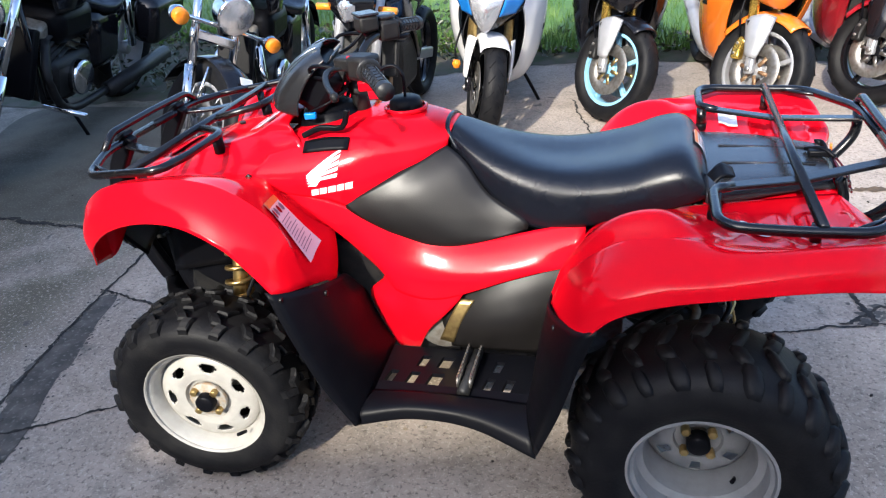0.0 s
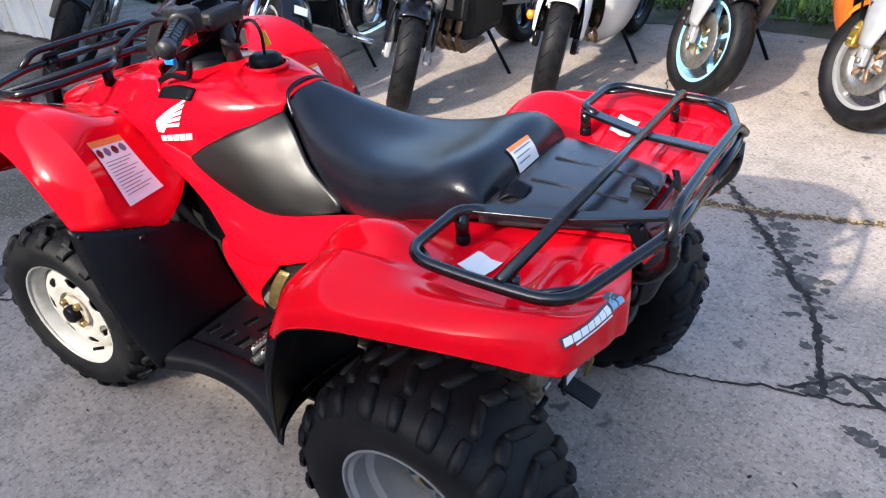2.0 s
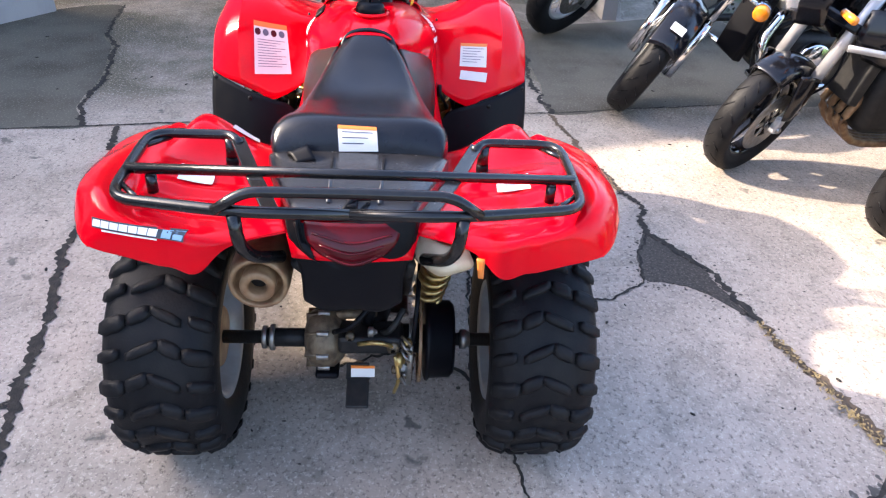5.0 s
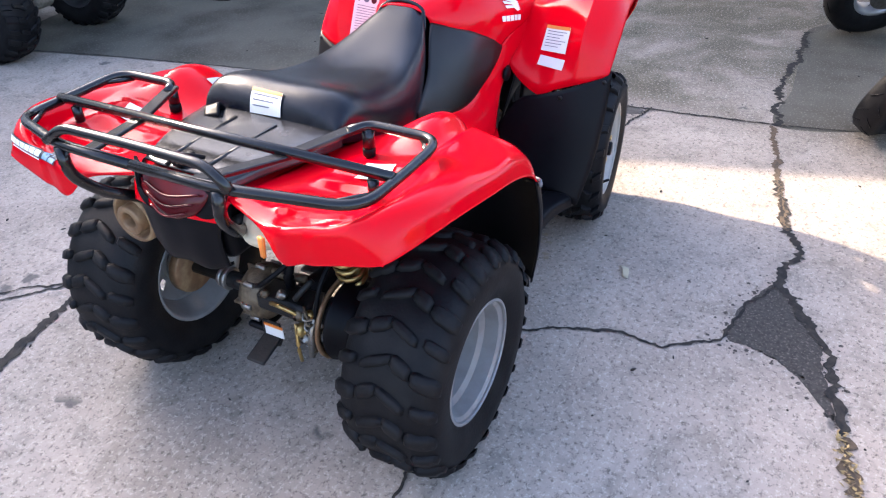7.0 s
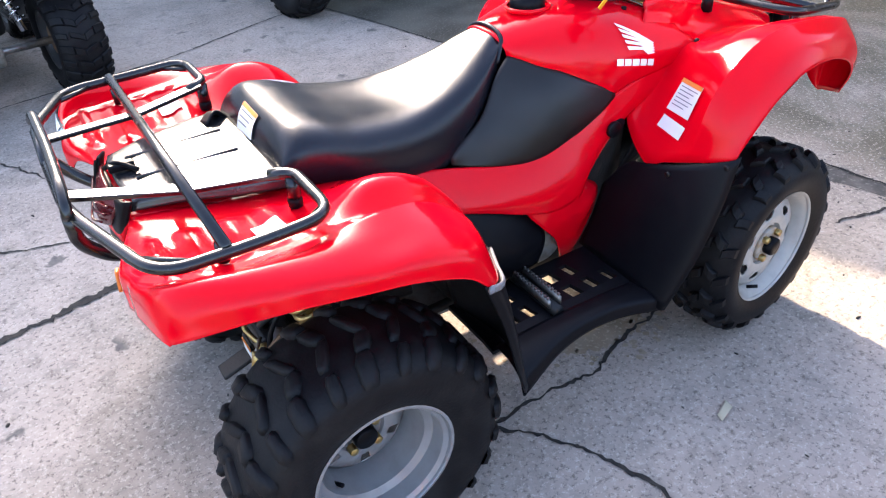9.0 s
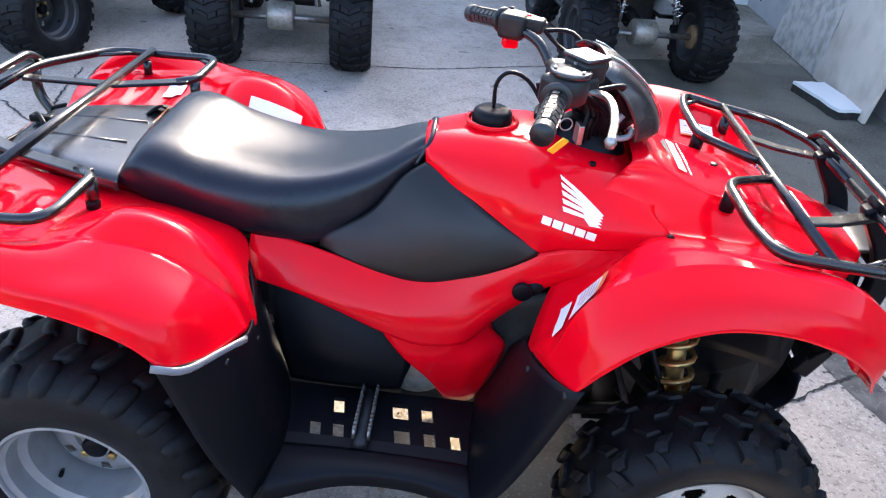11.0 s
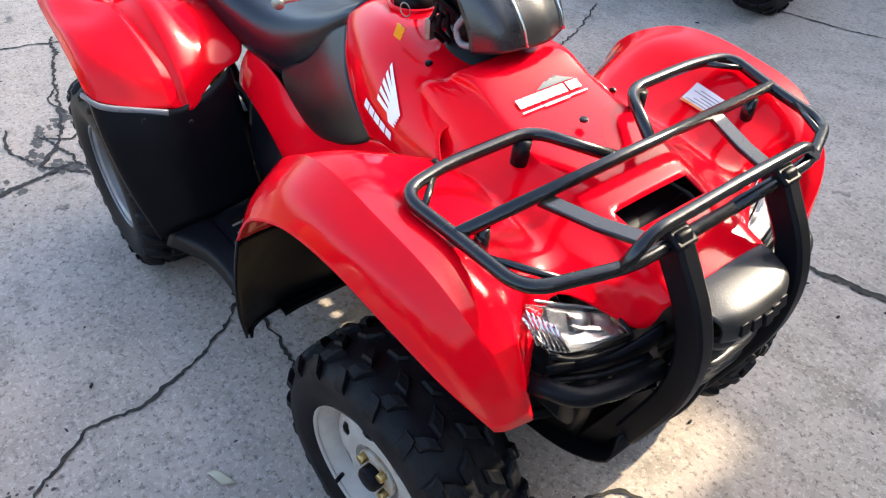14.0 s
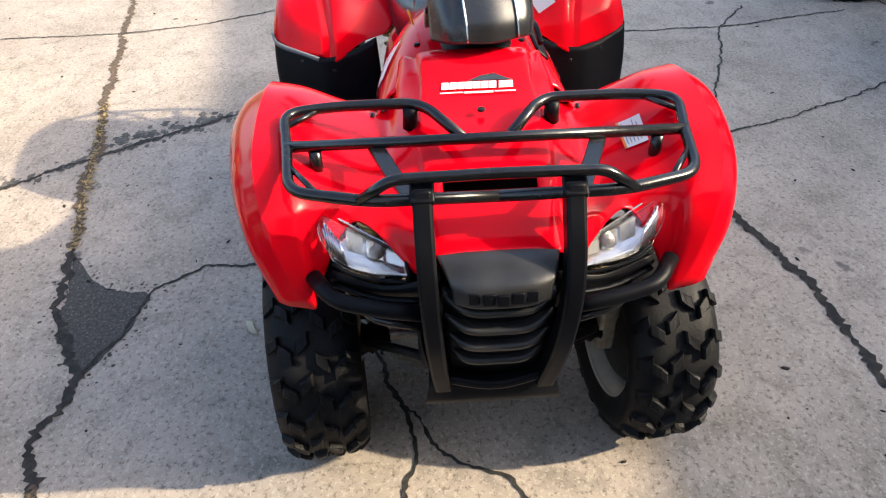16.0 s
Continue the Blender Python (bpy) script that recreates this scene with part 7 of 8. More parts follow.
    for s in (1, -1):
        part("engine_cover", disc(0.1, 0.06, "x", (s * 0.15, 0.82, 0.38), 28), CHROME, b, "polished round engine cover")
        part("foot_peg", tube([(s * 0.12, 0.5, 0.3), (s * 0.36, 0.48, 0.31)], 0.015, 10), CHROME, b)
        part("down_tube", tube([(s * 0.06, 0.4, 0.9), (s * 0.09, 0.55, 0.3), (s * 0.09, 1.0, 0.26)], 0.018, 10), BLACK_PAINT, b)
        part("pipe", tube(curve([(s * 0.08, 0.6, 0.62), (s * 0.15, 0.5, 0.45), (s * 0.17, 0.65, 0.25), (s * 0.18, 1.1, 0.24)], 14), 0.024, 12), ENGINE if bags else CHROME, b, "exhaust pipe")
        part("muffler", tube([(s * 0.19, 1.05, 0.24), (s * 0.2, 1.85, 0.28)], 0.045, 16), ENGINE if bags else CHROME, b, "long muffler")
        part("shock", tube([(s * 0.13, 1.5, 0.4), (s * 0.13, 1.4, 0.72)], 0.025, 10), CHROME, b)
        if bags:
            part("saddlebag", box((s * 0.26, 1.6, 0.6), (0.16, 0.46, 0.28)), BLACK_PAINT, b, "black saddlebag", bevel=0.05)
    kickstand(b)
    return b


cruiser("cruiser_motorcycle", "black cruiser motorcycle with chrome forks, parked on its stand", pose(-3.44, 1.35, 0, 0, 18, 10) @ Matrix.Scale(1.22, 4), True, 30, 0.126)
cruiser("cruiser_motorcycle", "black cruiser motorcycle with amber signals and chrome headlight", pose(-1.87, 1.5, 0, 0, 11, 9) @ Matrix.Scale(1.06, 4), False, 55)
naked_bike("naked_motorcycle", "black naked motorcycle with an angular headlight", pose(-1.1, 1.8, 0, 0, 6, 2), 32)
sport_bike("sport_motorcycle", "white and blue faired sport motorcycle on its stand", pose(-0.46, 2.27, 0, 0, 6, 3), WHITE_PAINT, BLACK_PAINT, BLACK_PAINT, BRASS, BLACK_PAINT, WHITE_PAINT, 18, None, ENGINE, BLUE_PAINT, STEEL)
sport_bike("sport_motorcycle", "black sport motorcycle with pale blue wheel rims", pose(0.25, 2.62, 0, 0, 6, 5), BLACK_PAINT, BLACK_PAINT, SKY_RIM, GOLD, SILVER, BLACK_PAINT, 42, SILVER, ENGINE)
sport_bike("sport_motorcycle", "bright orange sport motorcycle with gold forks", pose(1.04, 2.55, 0, 0, 6, 7), ORANGE_PAINT, ORANGE_PAINT, SILVER, GOLD, SILVER, ORANGE_PAINT, 42, SILVER, GOLD, None, RUST)
sport_bike("sport_motorcycle", "dark red sport motorcycle with black wheels", pose(1.72, 2.9, 0, 0, 6, 4), DARK_RED_PAINT, DARK_RED_PAINT, BLACK_PAINT, SILVER, SILVER, DARK_RED_PAINT, 40, BLACK_PAINT, ENGINE, None, STEEL)

# ---- quads parked opposite ----
def parked_quad(m):
    q = thing("parked_quad", "dark quad bike parked in shade on concrete", "quad bike", "quads parked in a row", m)
    for y, front in ((0.0, False), (-1.22, True)):
        for s in (1, -1):
            atv_wheel("wheel", q, pose(0.4 * s, y, 0.275, 0, 0, -90), s, front, DARK_RIM, "knobbly black tyre", True)
        part("axle", tube([(-0.4, y, 0.275), (0.4, y, 0.275)], 0.02, 12), STEEL, q, "bare steel axle")
        part("gear_case", disc(0.085, 0.16, "x", (0.02, y, 0.285), 26), ALU, q, "cast gear case")
        for s in (1, -1):
            rows = [[(s * 0.56, y - 0.3 * k, 0.6 + 0.1 * (1 - k * k)) for k in (-1, -0.4, 0.4, 1)], [(s * 0.48, y - 0.34 * k, 0.68 + 0.1 * (1 - k * k)) for k in (-1, -0.4, 0.4, 1)], [(s * 0.2, y - 0.34 * k, 0.7 + 0.06 * (1 - k * k)) for k in (-1, -0.4, 0.4, 1)]]
            part("fender", sheet(rows, 14, 12, centre=(0, y, 0.3)), BLACK_PAINT, q, "dark glossy fender", thick=0.005)
            sh = part("shock_absorber", tube([(s * 0.2, y, 0.35), (s * 0.14, y - 0.1, 0.68)], 0.018, 10), CHROME, q)
            part("shock_spring", spring((s * 0.195, y, 0.4), (s * 0.145, y - 0.09, 0.64), 0.032, 0.006, 6), CHROME, sh)
        part("swing_arm", tube([(0, y, 0.3), (0, y - 0.35 if y == 0 else y + 0.35, 0.33)], 0.035, 12), ENGINE, q)
    part("engine", box((0, -0.6, 0.4), (0.36, 0.5, 0.3)), ENGINE, q, "black engine", bevel=0.04)
    part("body", sheet([[(-0.2, 0.3, 0.7), (-0.22, -0.3, 0.68), (-0.2, -0.9, 0.72), (-0.22, -1.5, 0.68)], [(-0.1, 0.3, 0.78), (-0.13, -0.3, 0.8), (-0.12, -0.9, 0.92), (-0.12, -1.5, 0.78)], [(0.1, 0.3, 0.78), (0.13, -0.3, 0.8), (0.12, -0.9, 0.92), (0.12, -1.5, 0.78)], [(0.2, 0.3, 0.7), (0.22, -0.3, 0.68), (0.2, -0.9, 0.72), (0.22, -1.5, 0.68)]], 20, 16, centre=(0, -0.6, 0.4)), BLACK_PAINT, q, "dark glossy body", thick=0.005)
    part("seat", sheet([[(-0.13, 0.15, 0.8), (-0.15, -0.2, 0.78), (-0.09, -0.6, 0.85)], [(0, 0.15, 0.86), (0, -0.2, 0.83), (0, -0.6, 0.9)], [(0.13, 0.15, 0.8), (0.15, -0.2, 0.78), (0.09, -0.6, 0.85)]], 12, 10, centre=(0, -0.2, 0.5)), VINYL, q, thick=0.04)
    for s in (1, -1):
        part("footboard", box((s * 0.34, -0.6, 0.31), (0.24, 0.5, 0.03)), GREY_PLASTIC, q, "grey footboard", bevel=0.008)
        part("grip", tube([(s * 0.26, -0.82, 1.07), (s * 0.4, -0.76, 1.05)], 0.018, 12), BLACK_PLASTIC, q)
    part("handlebar", tube(fillet([(-0.4, -0.76, 1.05), (-0.22, -0.84, 1.08), (-0.08, -0.92, 1.0), (0.08, -0.92, 1.0), (0.22, -0.84, 1.08), (0.4, -0.76, 1.05)], 0.05), 0.012, 10), RACK_PAINT, q)
    part("stem", tube([(0, -0.9, 0.85), (0, -0.92, 1.0)], 0.02, 10), ENGINE, q)
    for y in (0.12, -1.4):
        part("rack", tube(fillet([(-0.38, y - 0.16, 0.86), (-0.4, y + 0.18, 0.86), (0.4, y + 0.18, 0.86), (0.38, y - 0.16, 0.86), (-0.38, y - 0.16, 0.86)], 0.05), 0.011, 10), RACK_PAINT, q, "black tubular rack")
        for x in (-0.2, 0.2):
            part("rack_bar", tube([(x, y - 0.16, 0.86), (x, y + 0.18, 0.86)], 0.01, 8), RACK_PAINT, q)
            part("rack_foot", tube([(x, y, 0.86), (x * 0.8, y, 0.74)], 0.01, 8), RACK_PAINT, q)
    return q


first_quad = parked_quad(pose(1.06, -2.87, 0, 0, 0, 8))
copy_thing(first_quad, pose(-1.2, -3.4, 0, 0, 0, 10))
copy_thing(first_quad, pose(2.72, -2.6, 0, 0, 0, -14))
copy_thing(first_quad, pose(4.4, -2.2, 0, 0, 0, -14))
copy_thing(first_quad, pose(4.3, 0.85, 0, 0, 0, 100))

# ---- ground, buildings ----
def setting(name, bm, material, label, category, smooth=False, thick=0.0, bevel=0.0):
    return tagged(part(name, bm, material, None, "", smooth, thick, bevel), label, category, kind="structure")


ground = setting("ground", grid([[(-90, -90, 0), (90, -90, 0)], [(-90, 90, 0), (90, 90, 0)]]), CONCRETE, "cracked grey concrete yard", "ground")


def ribbon(points, width, step=0.035, wander=0.012, z=0.0035, seed=1):
    """A crack or joint filled with dirt: a jagged strip along a line."""
    rng = random.Random(seed)
    p = [Vector((*q, 0)) for q in points]
    line = []
    for a, b in zip(p, p[1:]):
        n = max(2, int((b - a).length / step))
        line += [a.lerp(b, i / n) for i in range(n)]
    line.append(p[-1])
    rows, drift, wide = [], 0.0, 1.0
    for i, q in enumerate(line):
        d = (line[min(i + 1, len(line) - 1)] - line[max(i - 1, 0)]).normalized()
        side = Vector((-d.y, d.x, 0))
        drift = drift * 0.88 + rng.uniform(-1, 1) * wander * 0.5
        ends = 0.25 if i in (0, len(line) - 1) else 1
        wide = wide * 0.9 + rng.uniform(0.3, 1.4) * 0.1
        lobe = [noise.noise(Vector((q.x * f, q.y * f, seed + g))) for g in (0, 40) for f in (11.0, 37.0)]
        a, b = (width * 0.5 * wide * max(0.15, 1 + 0.9 * lobe[k] + 0.5 * lobe[k + 1] + rng.uniform(-0.5, 0.5)) * ends for k in (0, 2))
        c = q + side * (drift + rng.uniform(-0.16, 0.16) * width)
        rows.append([c + side * a + Vector((0, 0, z)), c + Vector((0, 0, z * 0.85)), c - side * b + Vector((0, 0, z))])
    return grid(rows)


def blotches(points, count, spread, size, seed):
    """A broken stain along a line: many small ragged blots."""
    rng = random.Random(seed)
    bm = bmesh.new()
    for k in range(count):
        i = rng.randrange(len(points) - 1)
        a, b = Vector((*points[i], 0)), Vector((*points[i + 1], 0))
        p = a.lerp(b, rng.random()) + Vector((rng.gauss(0, spread), rng.gauss(0, spread * 0.6), rng.uniform(0.0009, 0.0024)))
        r, turn = size * rng.uniform(0.25, 1.2), rng.uniform(0, 6)
        bm.faces.new([bm.verts.new(p + Vector((math.cos(w + turn), 0.7 * math.sin(w + turn), 0)) * r * rng.uniform(0.55, 1.35)) for w in np.linspace(0, 2 * math.pi, 12)[:-1]])
    return part("dirt_stain", bm, STAIN, ground, smooth=False)


def crack(points, width, mat=None, wander=0.012, name="crack", seed=[3]):
    seed[0] += 1
    return part(name, ribbon(points, width, 0.012, wander, seed=seed[0]), mat or DIRT, ground, smooth=False)


crack([(3.5, -0.25), (1.24, -0.79), (0.45, -0.975), (0.19, -1.01), (-0.21, -1.11), (-0.64, -1.13), (-1.38, -1.3)], 0.034, wander=0.004, name="joint")
crack([(-0.55, -5.0), (-1.1, -2.85), (-1.26, -2.04), (-1.42, -1.18), (-1.58, -0.32), (-1.67, 0.1), (-1.77, 1.0), (-1.88, 1.46), (-2.1, 2.6)], 0.014, wander=0.005, name="joint")
crack([(4.5, 2.15), (2.78, 1.87), (1.74, 1.69), (1.2, 1.58), (0.95, 1.52), (0.58, 1.46), (0.17, 1.36)], 0.044, RUSTY_DIRT, 0.012, name="joint")
crack([(0.17, 1.36), (-0.1, 1.3), (-0.24, 1.265), (-0.43, 1.14), (-0.68, 1.17), (-0.84, 1.11), (-1.2, 1.06)], 0.034, DIRT, 0.016, name="joint")
crack([(-0.8, 1.12), (-1.05, 1.08), (-1.3, 1.05), (-1.75, 0.975)], 0.03, RUSTY_DIRT, 0.012, name="joint")
crack([(-1.75, 0.975), (-2.0, 0.95), (-2.41, 0.95), (-2.72, 0.98), (-3.34, 1.0)], 0.04, DIRT, 0.02, name="joint")
crack([(-0.43, 1.13), (-0.3, 1.06), (-0.09, 1.02), (0.03, 0.87), (0.02, 0.73), (0.09, 0.56), (0.15, 0.46), (0.24, 0.36), (0.5, 0.365), (0.74, 0.4), (1.0, 0.455), (1.24, 0.54), (1.5, 0.58)], 0.012)
crack([(0.24, 0.36), (0.1, 0.33), (-0.1, 0.36), (-0.35, 0.3), (-0.6, 0.22), (-0.77, 0.17), (-0.9, 0.205), (-1.2, 0.3)], 0.012)
crack([(-0.62, 0.2), (-0.79, 0.08), (-0.87, -0.05), (-1.17, -0.26), (-1.47, -0.44), (-1.58, -0.5)], 0.011)
crack([(0.5, 0.37), (0.42, 0.3), (0.33, 0.12), (0.4, -0.1)], 0.014)
stain = [(1.24, 0.54), (1.13, 0.95), (0.96, 1.25), (0.77, 1.56), (0.59, 1.8), (0.4, 2.1)]
blotches(stain, 170, 0.03, 0.02, 77)
crack(stain, 0.024, DIRT, 0.012)
crack([(1.13, 0.51), (1.28, 0.63), (1.5, 0.5), (1.9, 0.42), (2.4, 0.3)], 0.016)
crack([(2.1, 3.0), (2.2, 2.47), (2.2, 1.77), (2.31, 1.31), (2.49, 0.92), (2.3, 0.2), (1.95, -0.6), (1.93, -1.09), (1.93, -1.62), (2.1, -2.4)], 0.012)
crack([(2.24, -1.84), (1.93, -1.6), (1.5, -1.45), (1.13, -1.3), (0.8, -1.15), (0.55, -0.95)], 0.011)
crack([(0.55, -0.94), (0.75, -1.2), (0.9, -1.6), (1.2, -2.2)], 0.01)
crack([(3.2, -2.5), (1.14, -2.84), (0.18, -3.03), (-0.56, -3.35), (-1.0, -3.5)], 0.012, wander=0.004, name="joint")
crack([(-1.36, -1.45), (-1.48, -1.51), (-1.63, -1.57), (-2.1, -1.6), (-2.67, -1.73), (-2.95, -1.87), (-3.73, -1.99)], 0.03)
crack([(0.4, 2.05), (0.15, 2.4), (0.0, 3.0)], 0.012)
crack([(-1.3, 0.3), (-1.6, 0.36), (-1.74, 0.4)], 0.012)


def patch(outline, mat, name, z=0.0016, seed=5, ragged=0.02):
    """A flat stained or sunken patch with a ragged rim and crumbs of the same dirt round it."""
    rng = random.Random(seed)
    rim = curve([(x, y, z) for x, y in outline], len(outline) * 30, True)
    bm = bmesh.new()
    centre = sum(rim, Vector()) / len(rim)
    vs = []
    for p in rim:
        out = (p - centre).normalized()
        k = noise.noise(p * 9.0 + Vector((seed, 0, 0))) + 0.6 * noise.noise(p * 26.0) + 0.5 * noise.noise(p * 70.0) + rng.uniform(-0.2, 0.2)
        vs.append(bm.verts.new(p + out * k * ragged))
    bm.faces.new(vs)
    bmesh.ops.triangulate(bm, faces=bm.faces)
    for k in range(len(rim) // 2):
        p = rng.choice(rim)
        q = p + (p - centre).normalized() * abs(rng.gauss(0, 1.6)) * ragged + Vector((rng.uniform(-1, 1), rng.uniform(-1, 1), 0)) * ragged
        r = rng.uniform(0.1, 0.4) * ragged
        bm.faces.new([bm.verts.new((q.x + r * rng.uniform(0.5, 1.4) * math.cos(a), q.y + r * rng.uniform(0.5, 1.4) * math.sin(a), z)) for a in np.linspace(0, 2 * math.pi, 7)[:-1]])
    return part(name, bm, mat, ground, smooth=False)


patch([(-0.43, 1.135), (-0.28, 1.06), (-0.1, 1.02), (-0.08, 1.12), (-0.03, 1.22), (0.12, 1.34), (-0.02, 1.31), (-0.23, 1.262)], DAMP, "damp_patch")
blotches([(0.88, 1.5), (1.0, 1.33), (1.1, 1.1), (1.16, 0.95)], 80, 0.03, 0.024, 8)
blotches([(1.2, 0.55), (1.32, 0.66), (1.5, 0.6), (1.62, 0.46), (1.48, 0.38), (1.3, 0.44)], 110, 0.022, 0.022, 9)
crack([(1.32, 0.66), (1.45, 0.72), (1.62, 0.68)], 0.014)
crack([(1.48, 0.38), (1.42, 0.5), (1.5, 0.6)], 0.012)
crack([(1.62, 0.46), (1.78, 0.5), (1.9, 0.42)], 0.012)
verge = curve([(-5.2, 2.95, 0.004), (-4.2, 2.9, 0.004), (-3.4, 3.05, 0.004), (-2.6, 3.0, 0.004), (-1.9, 3.25, 0.004), (-1.2, 3.6, 0.004), (-0.5, 3.85, 0.004), (0.4, 3.95, 0.004), (1.6, 3.85, 0.004), (3.0, 4.0, 0.004), (5.0, 4.0, 0.004)], 110)
rng = random.Random(21)
bm = grid([[p + Vector((0, rng.uniform(-0.03, 0.03), 0)) for p in verge], [Vector((p.x, (p.y + 5.2) / 2, 0.012)) for p in verge], [Vector((p.x, 5.2, 0.03)) for p in verge]])
setting("dirt_verge", bm, SOIL, "dark earth and litter between concrete and lawn", "soil")
patch([(-0.48, -0.08), (-0.3, -0.12), (-0.12, -0.1), (0.0, 0.02), (-0.02, 0.18), (-0.2, 0.3), (-0.38, 0.28), (-0.48, 0.1)], DUST, "dust_film", z=0.0012, seed=41, ragged=0.03)
patch([(1.62, -0.1), (1.75, 0.0), (1.78, 0.16), (1.68, 0.2), (1.6, 0.06)], OLD_SLAB, "worn_patch", seed=14)
# old slabs whose dark tone partly stands in for the shed's shade
patch([(-1.36, -1.46), (-1.3, -1.8), (-1.2, -2.4), (-1.02, -3.1), (-0.95, -3.6), (-1.8, -3.9), (-2.7, -4.0), (-2.75, -3.2), (-2.8, -2.8), (-3.5, -2.42), (-3.7, -2.0), (-2.95, -1.88), (-2.67, -1.75), (-2.1, -1.62), (-1.63, -1.58)], OLD_SLAB, "old_slab", z=0.0011, seed=15, ragged=0.006)
patch([(-1.76, 0.99), (-1.9, 1.5), (-2.05, 2.3), (-2.15, 2.8), (-3.3, 2.9), (-4.2, 2.8), (-3.9, 1.9), (-3.5, 1.05), (-2.7, 1.0), (-2.25, 1.0)], OLD_SLAB, "old_slab", z=0.0011, seed=16, ragged=0.006)
patch([(-1.36, -0.6), (-1.38, -0.42), (-1.47, -0.2), (-1.52, 0.0), (-1.58, 0.2), (-1.62, 0.36), (-1.7, 0.36), (-1.68, 0.22), (-1.65, 0.06), (-1.63, -0.2), (-1.54, -0.36), (-1.47, -0.6)], STAIN, "dirt_stain", z=0.0013, seed=17)
tagged(part("fallen_leaf", sheet([[(-0.32, 0.64, 0.004), (-0.29, 0.655, 0.016), (-0.26, 0.665, 0.006)], [(-0.31, 0.67, 0.01), (-0.285, 0.68, 0.02), (-0.255, 0.685, 0.005)]], 8, 5), LEAF, None, thick=0.001), "pale dry leaf on the concrete", "leaf")
bm = bmesh.new()
rng = random.Random(12)
for k in range(300):
    x, y, r = rng.uniform(-3, 3), rng.uniform(-2.5, 2.6), rng.choice((0.002, 0.003, 0.003, 0.004, 0.006))
    bmesh.ops.create_icosphere(bm, subdivisions=1, radius=r, matrix=pose(x, y, r * 0.4, 0, 0, rng.uniform(0, 180)) @ Matrix.Diagonal((rng.uniform(1, 2.6), rng.uniform(0.6, 1.2), 0.5, 1)))
tagged(part("pebbles", bm, DIRT, None), "small stones and crumbs on the concrete", "pebbles", kind="stuff")

rng = random.Random(17)
bm = bmesh.new()
for k in range(420):
    x = rng.uniform(0.15, 1.3)
    y = 1.36 + (x - 0.17) * 0.213 + rng.gauss(0, 0.012)
    m = pose(x, y, 0.005 + 0.004 * rng.random(), rng.uniform(-35, 35), rng.uniform(-35, 35), rng.uniform(0, 360))
    n, w = rng.uniform(0.004, 0.012), rng.uniform(0.002, 0.005)
    bm.faces.new([bm.verts.new(m @ Vector(p)) for p in ((-n, 0, 0), (0, -w, 0.001), (n, 0, 0), (0, w, 0.001))])
tagged(part("leaf_litter", bm, LITTER, None, smooth=False), "yellow and brown leaf crumbs in the joint", "leaf litter", kind="stuff")

# weeds and ivy between the concrete and the lawn
verts, faces = [], []
for k in range(9000):
    x = rng.uniform(-6.0, 2.5)
    edge = min(verge, key=lambda p: abs(p.x - x)).y
    y = edge + 0.1 + (5.0 - edge) * rng.random()
    swell = noise.noise((x * 1.1, y * 1.1, 3.0))
    if rng.random() > 0.55 + swell or (x > -1.0 and rng.random() < 0.6):
        continue
    z = 0.03 + max(0.0, 0.1 + 0.22 * swell) * rng.random() * (1.3 if x < -1 else 0.6)
    m = pose(x, y, z, rng.uniform(-60, 60), rng.uniform(-60, 60), rng.uniform(0, 360))
    n, w = rng.uniform(0.015, 0.04), rng.uniform(0.009, 0.026)
    c = len(verts)
    verts += [tuple(m @ Vector(p)) for p in ((-n, 0, 0), (-n * 0.2, -w, 0.004), (n, 0, -0.006), (-n * 0.2, w, 0.004))]
    faces.append((c, c + 1, c + 2, c + 3))
me = bpy.data.meshes.new("weeds")
me.from_pydata(verts, [], faces)
me.materials.append(IVY)
tagged(new("weeds", me), "low dark ivy and weeds on bare earth", "weeds", kind="stuff")

# lawn behind the motorcycles
def lawn_edge(x):
    return 4.25 + 0.65 / (1 + math.exp(2.5 * (x + 2.0))) + 0.08 * noise.noise((x * 2.0, 0, 0))


setting("lawn", grid([[(x, y + (lawn_edge(x) if y < 1 else 0), z + 0.02 * noise.noise((x * 1.3, y * 1.3, 0))) for x in np.linspace(-30, 30, 121)] for y, z in ((0.0, 0.006), (0.15, 0.05), (0.5, 0.07), (6, 0.12), (9, 0.25), (14, 0.5), (30, 0.9))]), GRASS, "bright green lawn", "lawn", smooth=True)
verts, faces = [], []
rng = random.Random(4)
for k in range(34000):
    x, dy = rng.uniform(-10, 5), 5.5 * rng.random() ** 1.8
    y = lawn_edge(x) + dy
    z = 0.03 + (y - 4.1) * 0.035
    h = rng.uniform(0.05, 0.13) * (1.7 if dy < 0.3 and rng.random() < 0.4 else 1)
    a, w = rng.uniform(0, math.pi), rng.uniform(0.004, 0.009)
    lx, ly = rng.uniform(-0.05, 0.05), rng.uniform(-0.05, 0.05)
    n = len(verts)
    verts += [(x - w * math.cos(a), y - w * math.sin(a), z - 0.02), (x + w * math.cos(a), y + w * math.sin(a), z - 0.02), (x + lx, y + ly, z + h)]
    faces.append((n, n + 1, n + 2))
me = bpy.data.meshes.new("grass")
me.from_pydata(verts, [], faces)
me.materials.append(GRASS)
tagged(new("grass", me), "tufts of green grass along the concrete edge", "grass", kind="stuff")

# open shed at the head of the yard
EAVE = 3.25
def wall(name, a, b, height, mat, label, base=0.0, thick=0.12):
    d = Vector((b[0] - a[0], b[1] - a[1], 0))
    mid = (Vector((*a, 0)) + Vector((*b, 0))) / 2
    return setting(name, box((mid.x, mid.y, base + height / 2), (d.length, thick, height), turn=(0, 0, math.degrees(math.atan2(d.y, d.x)))), mat, label, "wall")


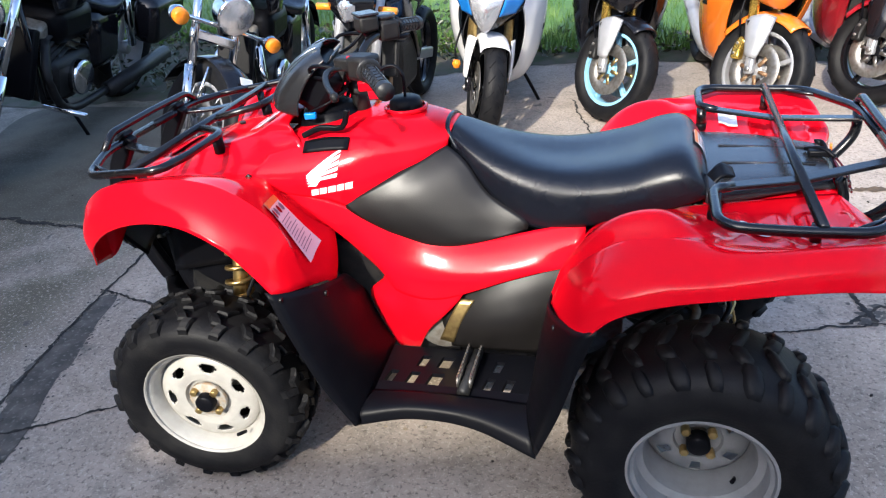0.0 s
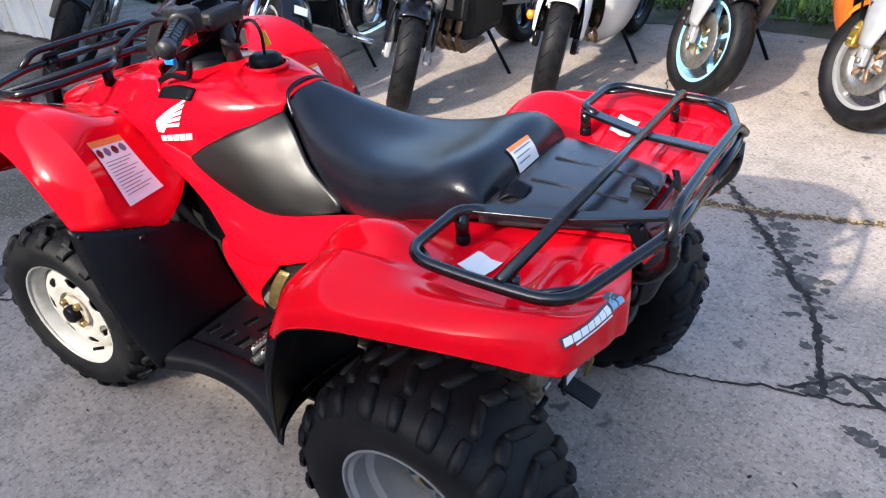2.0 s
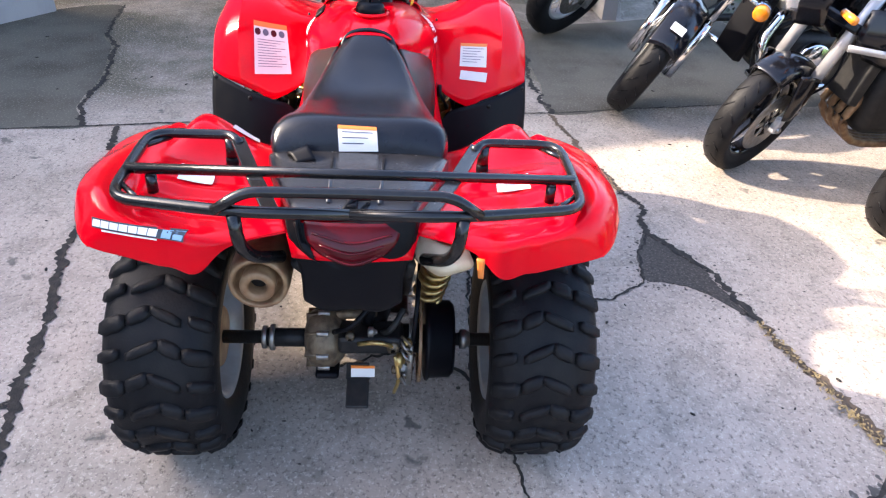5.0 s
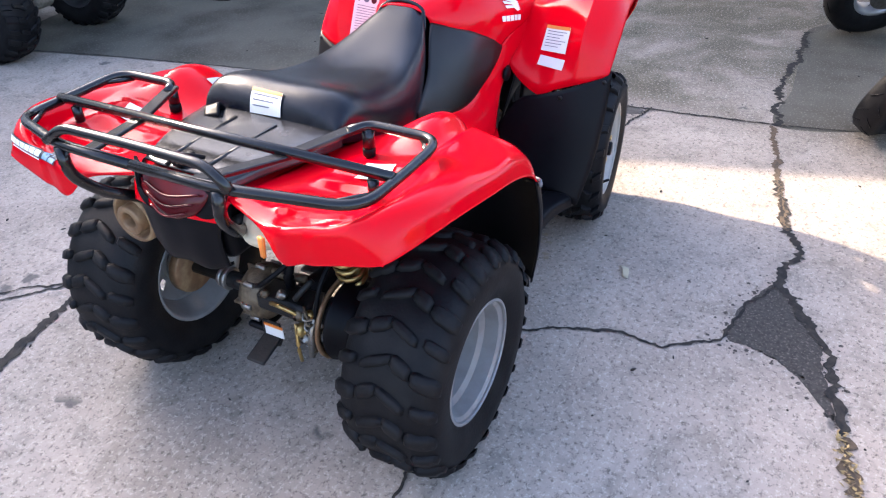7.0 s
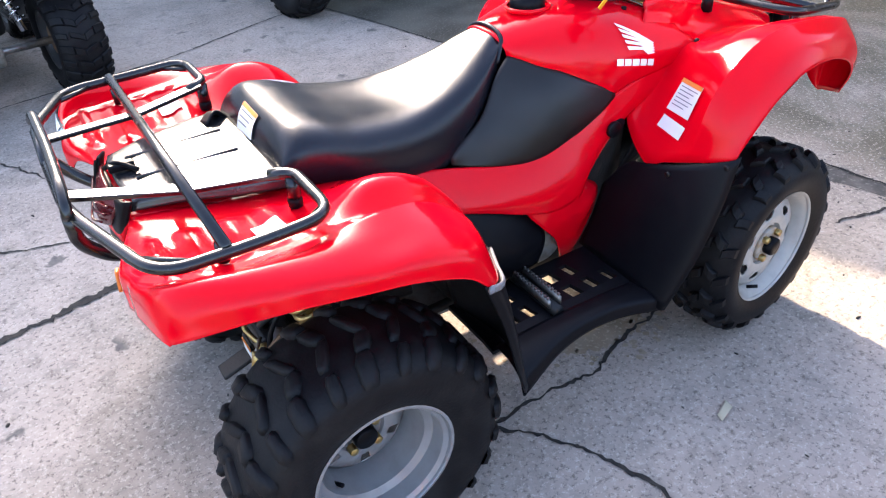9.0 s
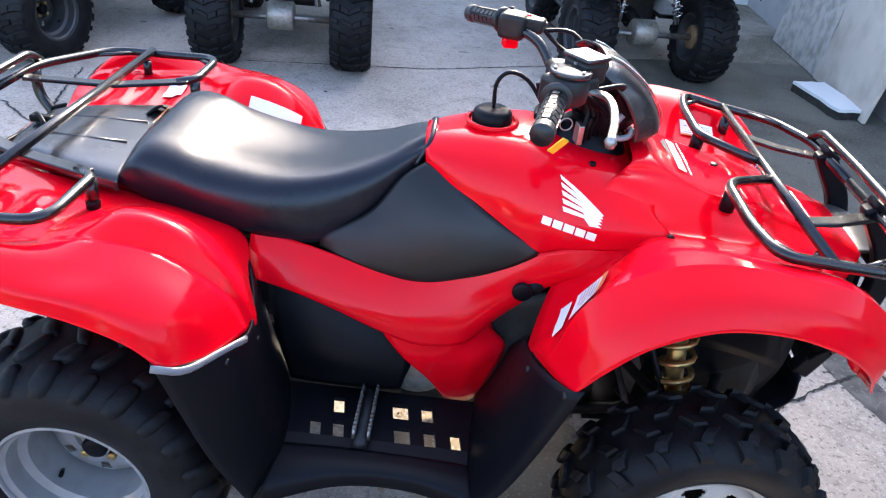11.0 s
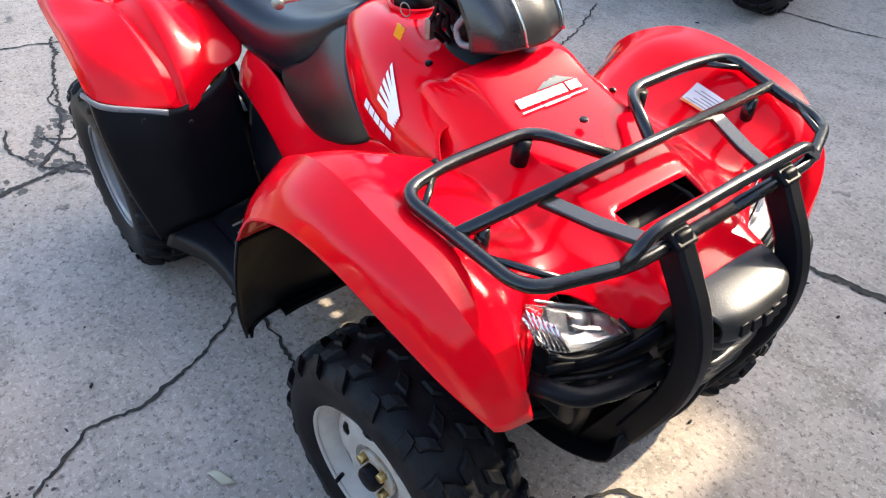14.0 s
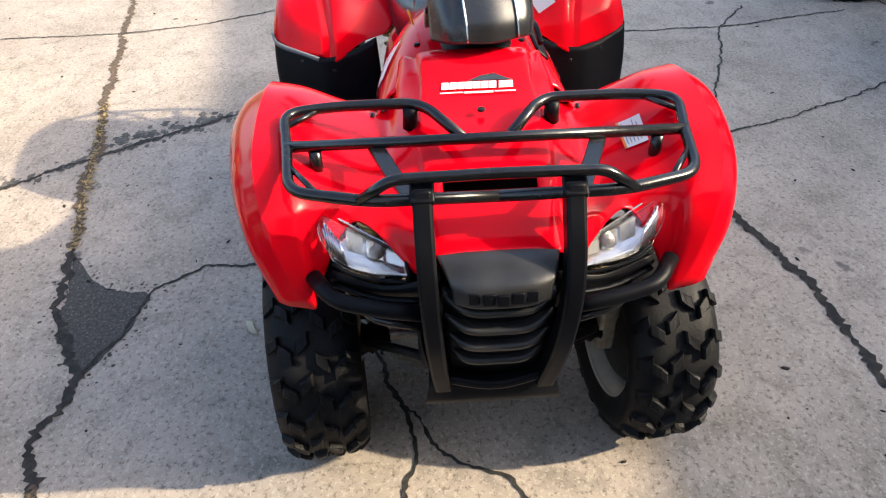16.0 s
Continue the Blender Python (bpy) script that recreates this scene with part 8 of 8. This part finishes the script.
def siding(parent, a, b, height, pitch=0.22, off=0.07):
    """Ribbed metal sheets on a wall."""
    a, b = Vector((*a, 0)), Vector((*b, 0))
    d = (b - a).normalized()
    n = Vector((d.y, -d.x, 0))
    count = int((b - a).length / pitch)
    for k in range(count):
        p = a + d * pitch * k + n * off
        prof = [(0, 0), (0.07, 0), (0.085, 0.02), (0.115, 0.02), (0.13, 0), (pitch - 0.003, 0)]
        part("siding_panel", grid([[p + d * u + n * (v + 0.004 * (k % 2)) + Vector((0, 0, z)) for u, v in prof] for z in (0.03, height)]), SIDING, parent, smooth=False, thick=0.003)


w = wall("wall_east", (-2.78, -9.0), (-2.78, -2.85), EAVE, WALL_GREY, "grey shed wall behind leaning boards")
w = wall("wall_corner", (-2.75, -2.85), (-3.5, -2.45), EAVE, WALL_GREY, "shed wall clad in pale blue ribbed metal")
siding(w, (-3.5, -2.45), (-2.75, -2.85), EAVE)
w = wall("wall_north", (-9.0, 1.87), (-3.95, 1.87), EAVE, WALL_GREY, "shed wall clad in pale blue ribbed metal")
siding(w, (-9.0, 1.82), (-3.95, 1.82), EAVE)
wall("wall_back", (-8.9, -9.0), (-8.9, 1.87), EAVE, WALL_GREY, "grey back wall of the open shed")
# roof out of view, its slanted outline drawn to place the shade edge
setting("shed_shade_roof", prism([(-8.9, -9.05), (-1.95, -9.05), (-1.95, -5.5), (-2.1, -4.96), (-2.44, -3.77), (-2.72, -2.8), (-3.73, 0.75), (-8.9, 0.75)], EAVE, EAVE + 0.12, "z"), WEATHERED, "unseen flat timber shed roof, shaped to cast shade", "roof")
# unseen long block behind the quads, in two heights, added to shade the yard
high_end = box((5.6, -7.5, 2.06), (12.6, 3.0, 4.12))
for v in high_end.verts:
    if v.co.z > 1:
        v.co.z = 5.37 if v.co.x > 0 else 4.3
setting("shade_wall_south", high_end, PALE_WALL, "unseen pale wall added to shade the yard", "wall")
low_end = box((-1.72, -7.5, 1.75), (2.04, 3.0, 3.5))
for v in low_end.verts:
    if v.co.z > 1:
        v.co.z = 3.58 if v.co.x > -1 else 3.33
setting("shade_wall_south_low", low_end, PALE_WALL, "lower unseen shading wall with a sloping top", "wall")

# boards leaning on the shed and a loose slab
for k, (y, h, lean, wide, base) in enumerate(((-4.25, 2.0, 3.0, 0.95, -2.57), (-3.32, 2.3, 3.0, 0.86, -2.55))):
    bm = box((0, 0, h / 2), (0.025, wide, h))
    bmesh.ops.subdivide_edges(bm, edges=bm.edges, cuts=5, use_grid_fill=True)
    for v in bm.verts:
        edge = abs(v.co.y) > wide * 0.45
        v.co.y += 0.05 * noise.noise(v.co * 3.0 + Vector((k * 7.0, 0, 0))) * edge
        v.co.x += 0.02 * noise.noise(v.co * 1.5 + Vector((0, k * 5.0, 0)))
        v.co.z += 0.04 * noise.noise(v.co * 3.0) * (v.co.z > h - 0.1)
    ob = tagged(part("leaning_board", bm, PLYWOOD if k else WEATHERED, None, smooth=False, bevel=0.003), "pale rippled plywood sheet leaning on the shed wall" if k else "weathered board leaning on the shed wall", "board", "boards leaning on the shed")
    ob.matrix_world = pose(base, y, 0.005, 0, -lean, 0)
slab = tagged(new("loose_slab"), "pale broken slab lying on the concrete", "slab")
slab.matrix_world = pose(-2.43, -3.2, 0, 0, 0, 12)
for name, low, high, grow, mat in (("slab_core", 0.002, 0.05, 0.0, DIRT), ("slab_top", 0.051, 0.07, 0.006, WHITE_STICKER)):
    rng = random.Random(31)
    bm = bmesh.new()
    rim = []
    for x0, y0, x1, y1 in ((-0.11, -0.25, 0.11, -0.25), (0.11, -0.25, 0.11, 0.25), (0.11, 0.25, -0.11, 0.25), (-0.11, 0.25, -0.11, -0.25)):
        rim += [(x0 + (x1 - x0) * f + rng.uniform(-0.008, 0.008), y0 + (y1 - y0) * f + rng.uniform(-0.008, 0.008)) for f in (0, 0.2, 0.45, 0.6, 0.85)]
    part(name, prism([(x * (1 + grow), y * (1 + grow)) for x, y in rim], low, high, "z"), mat, slab, smooth=False)
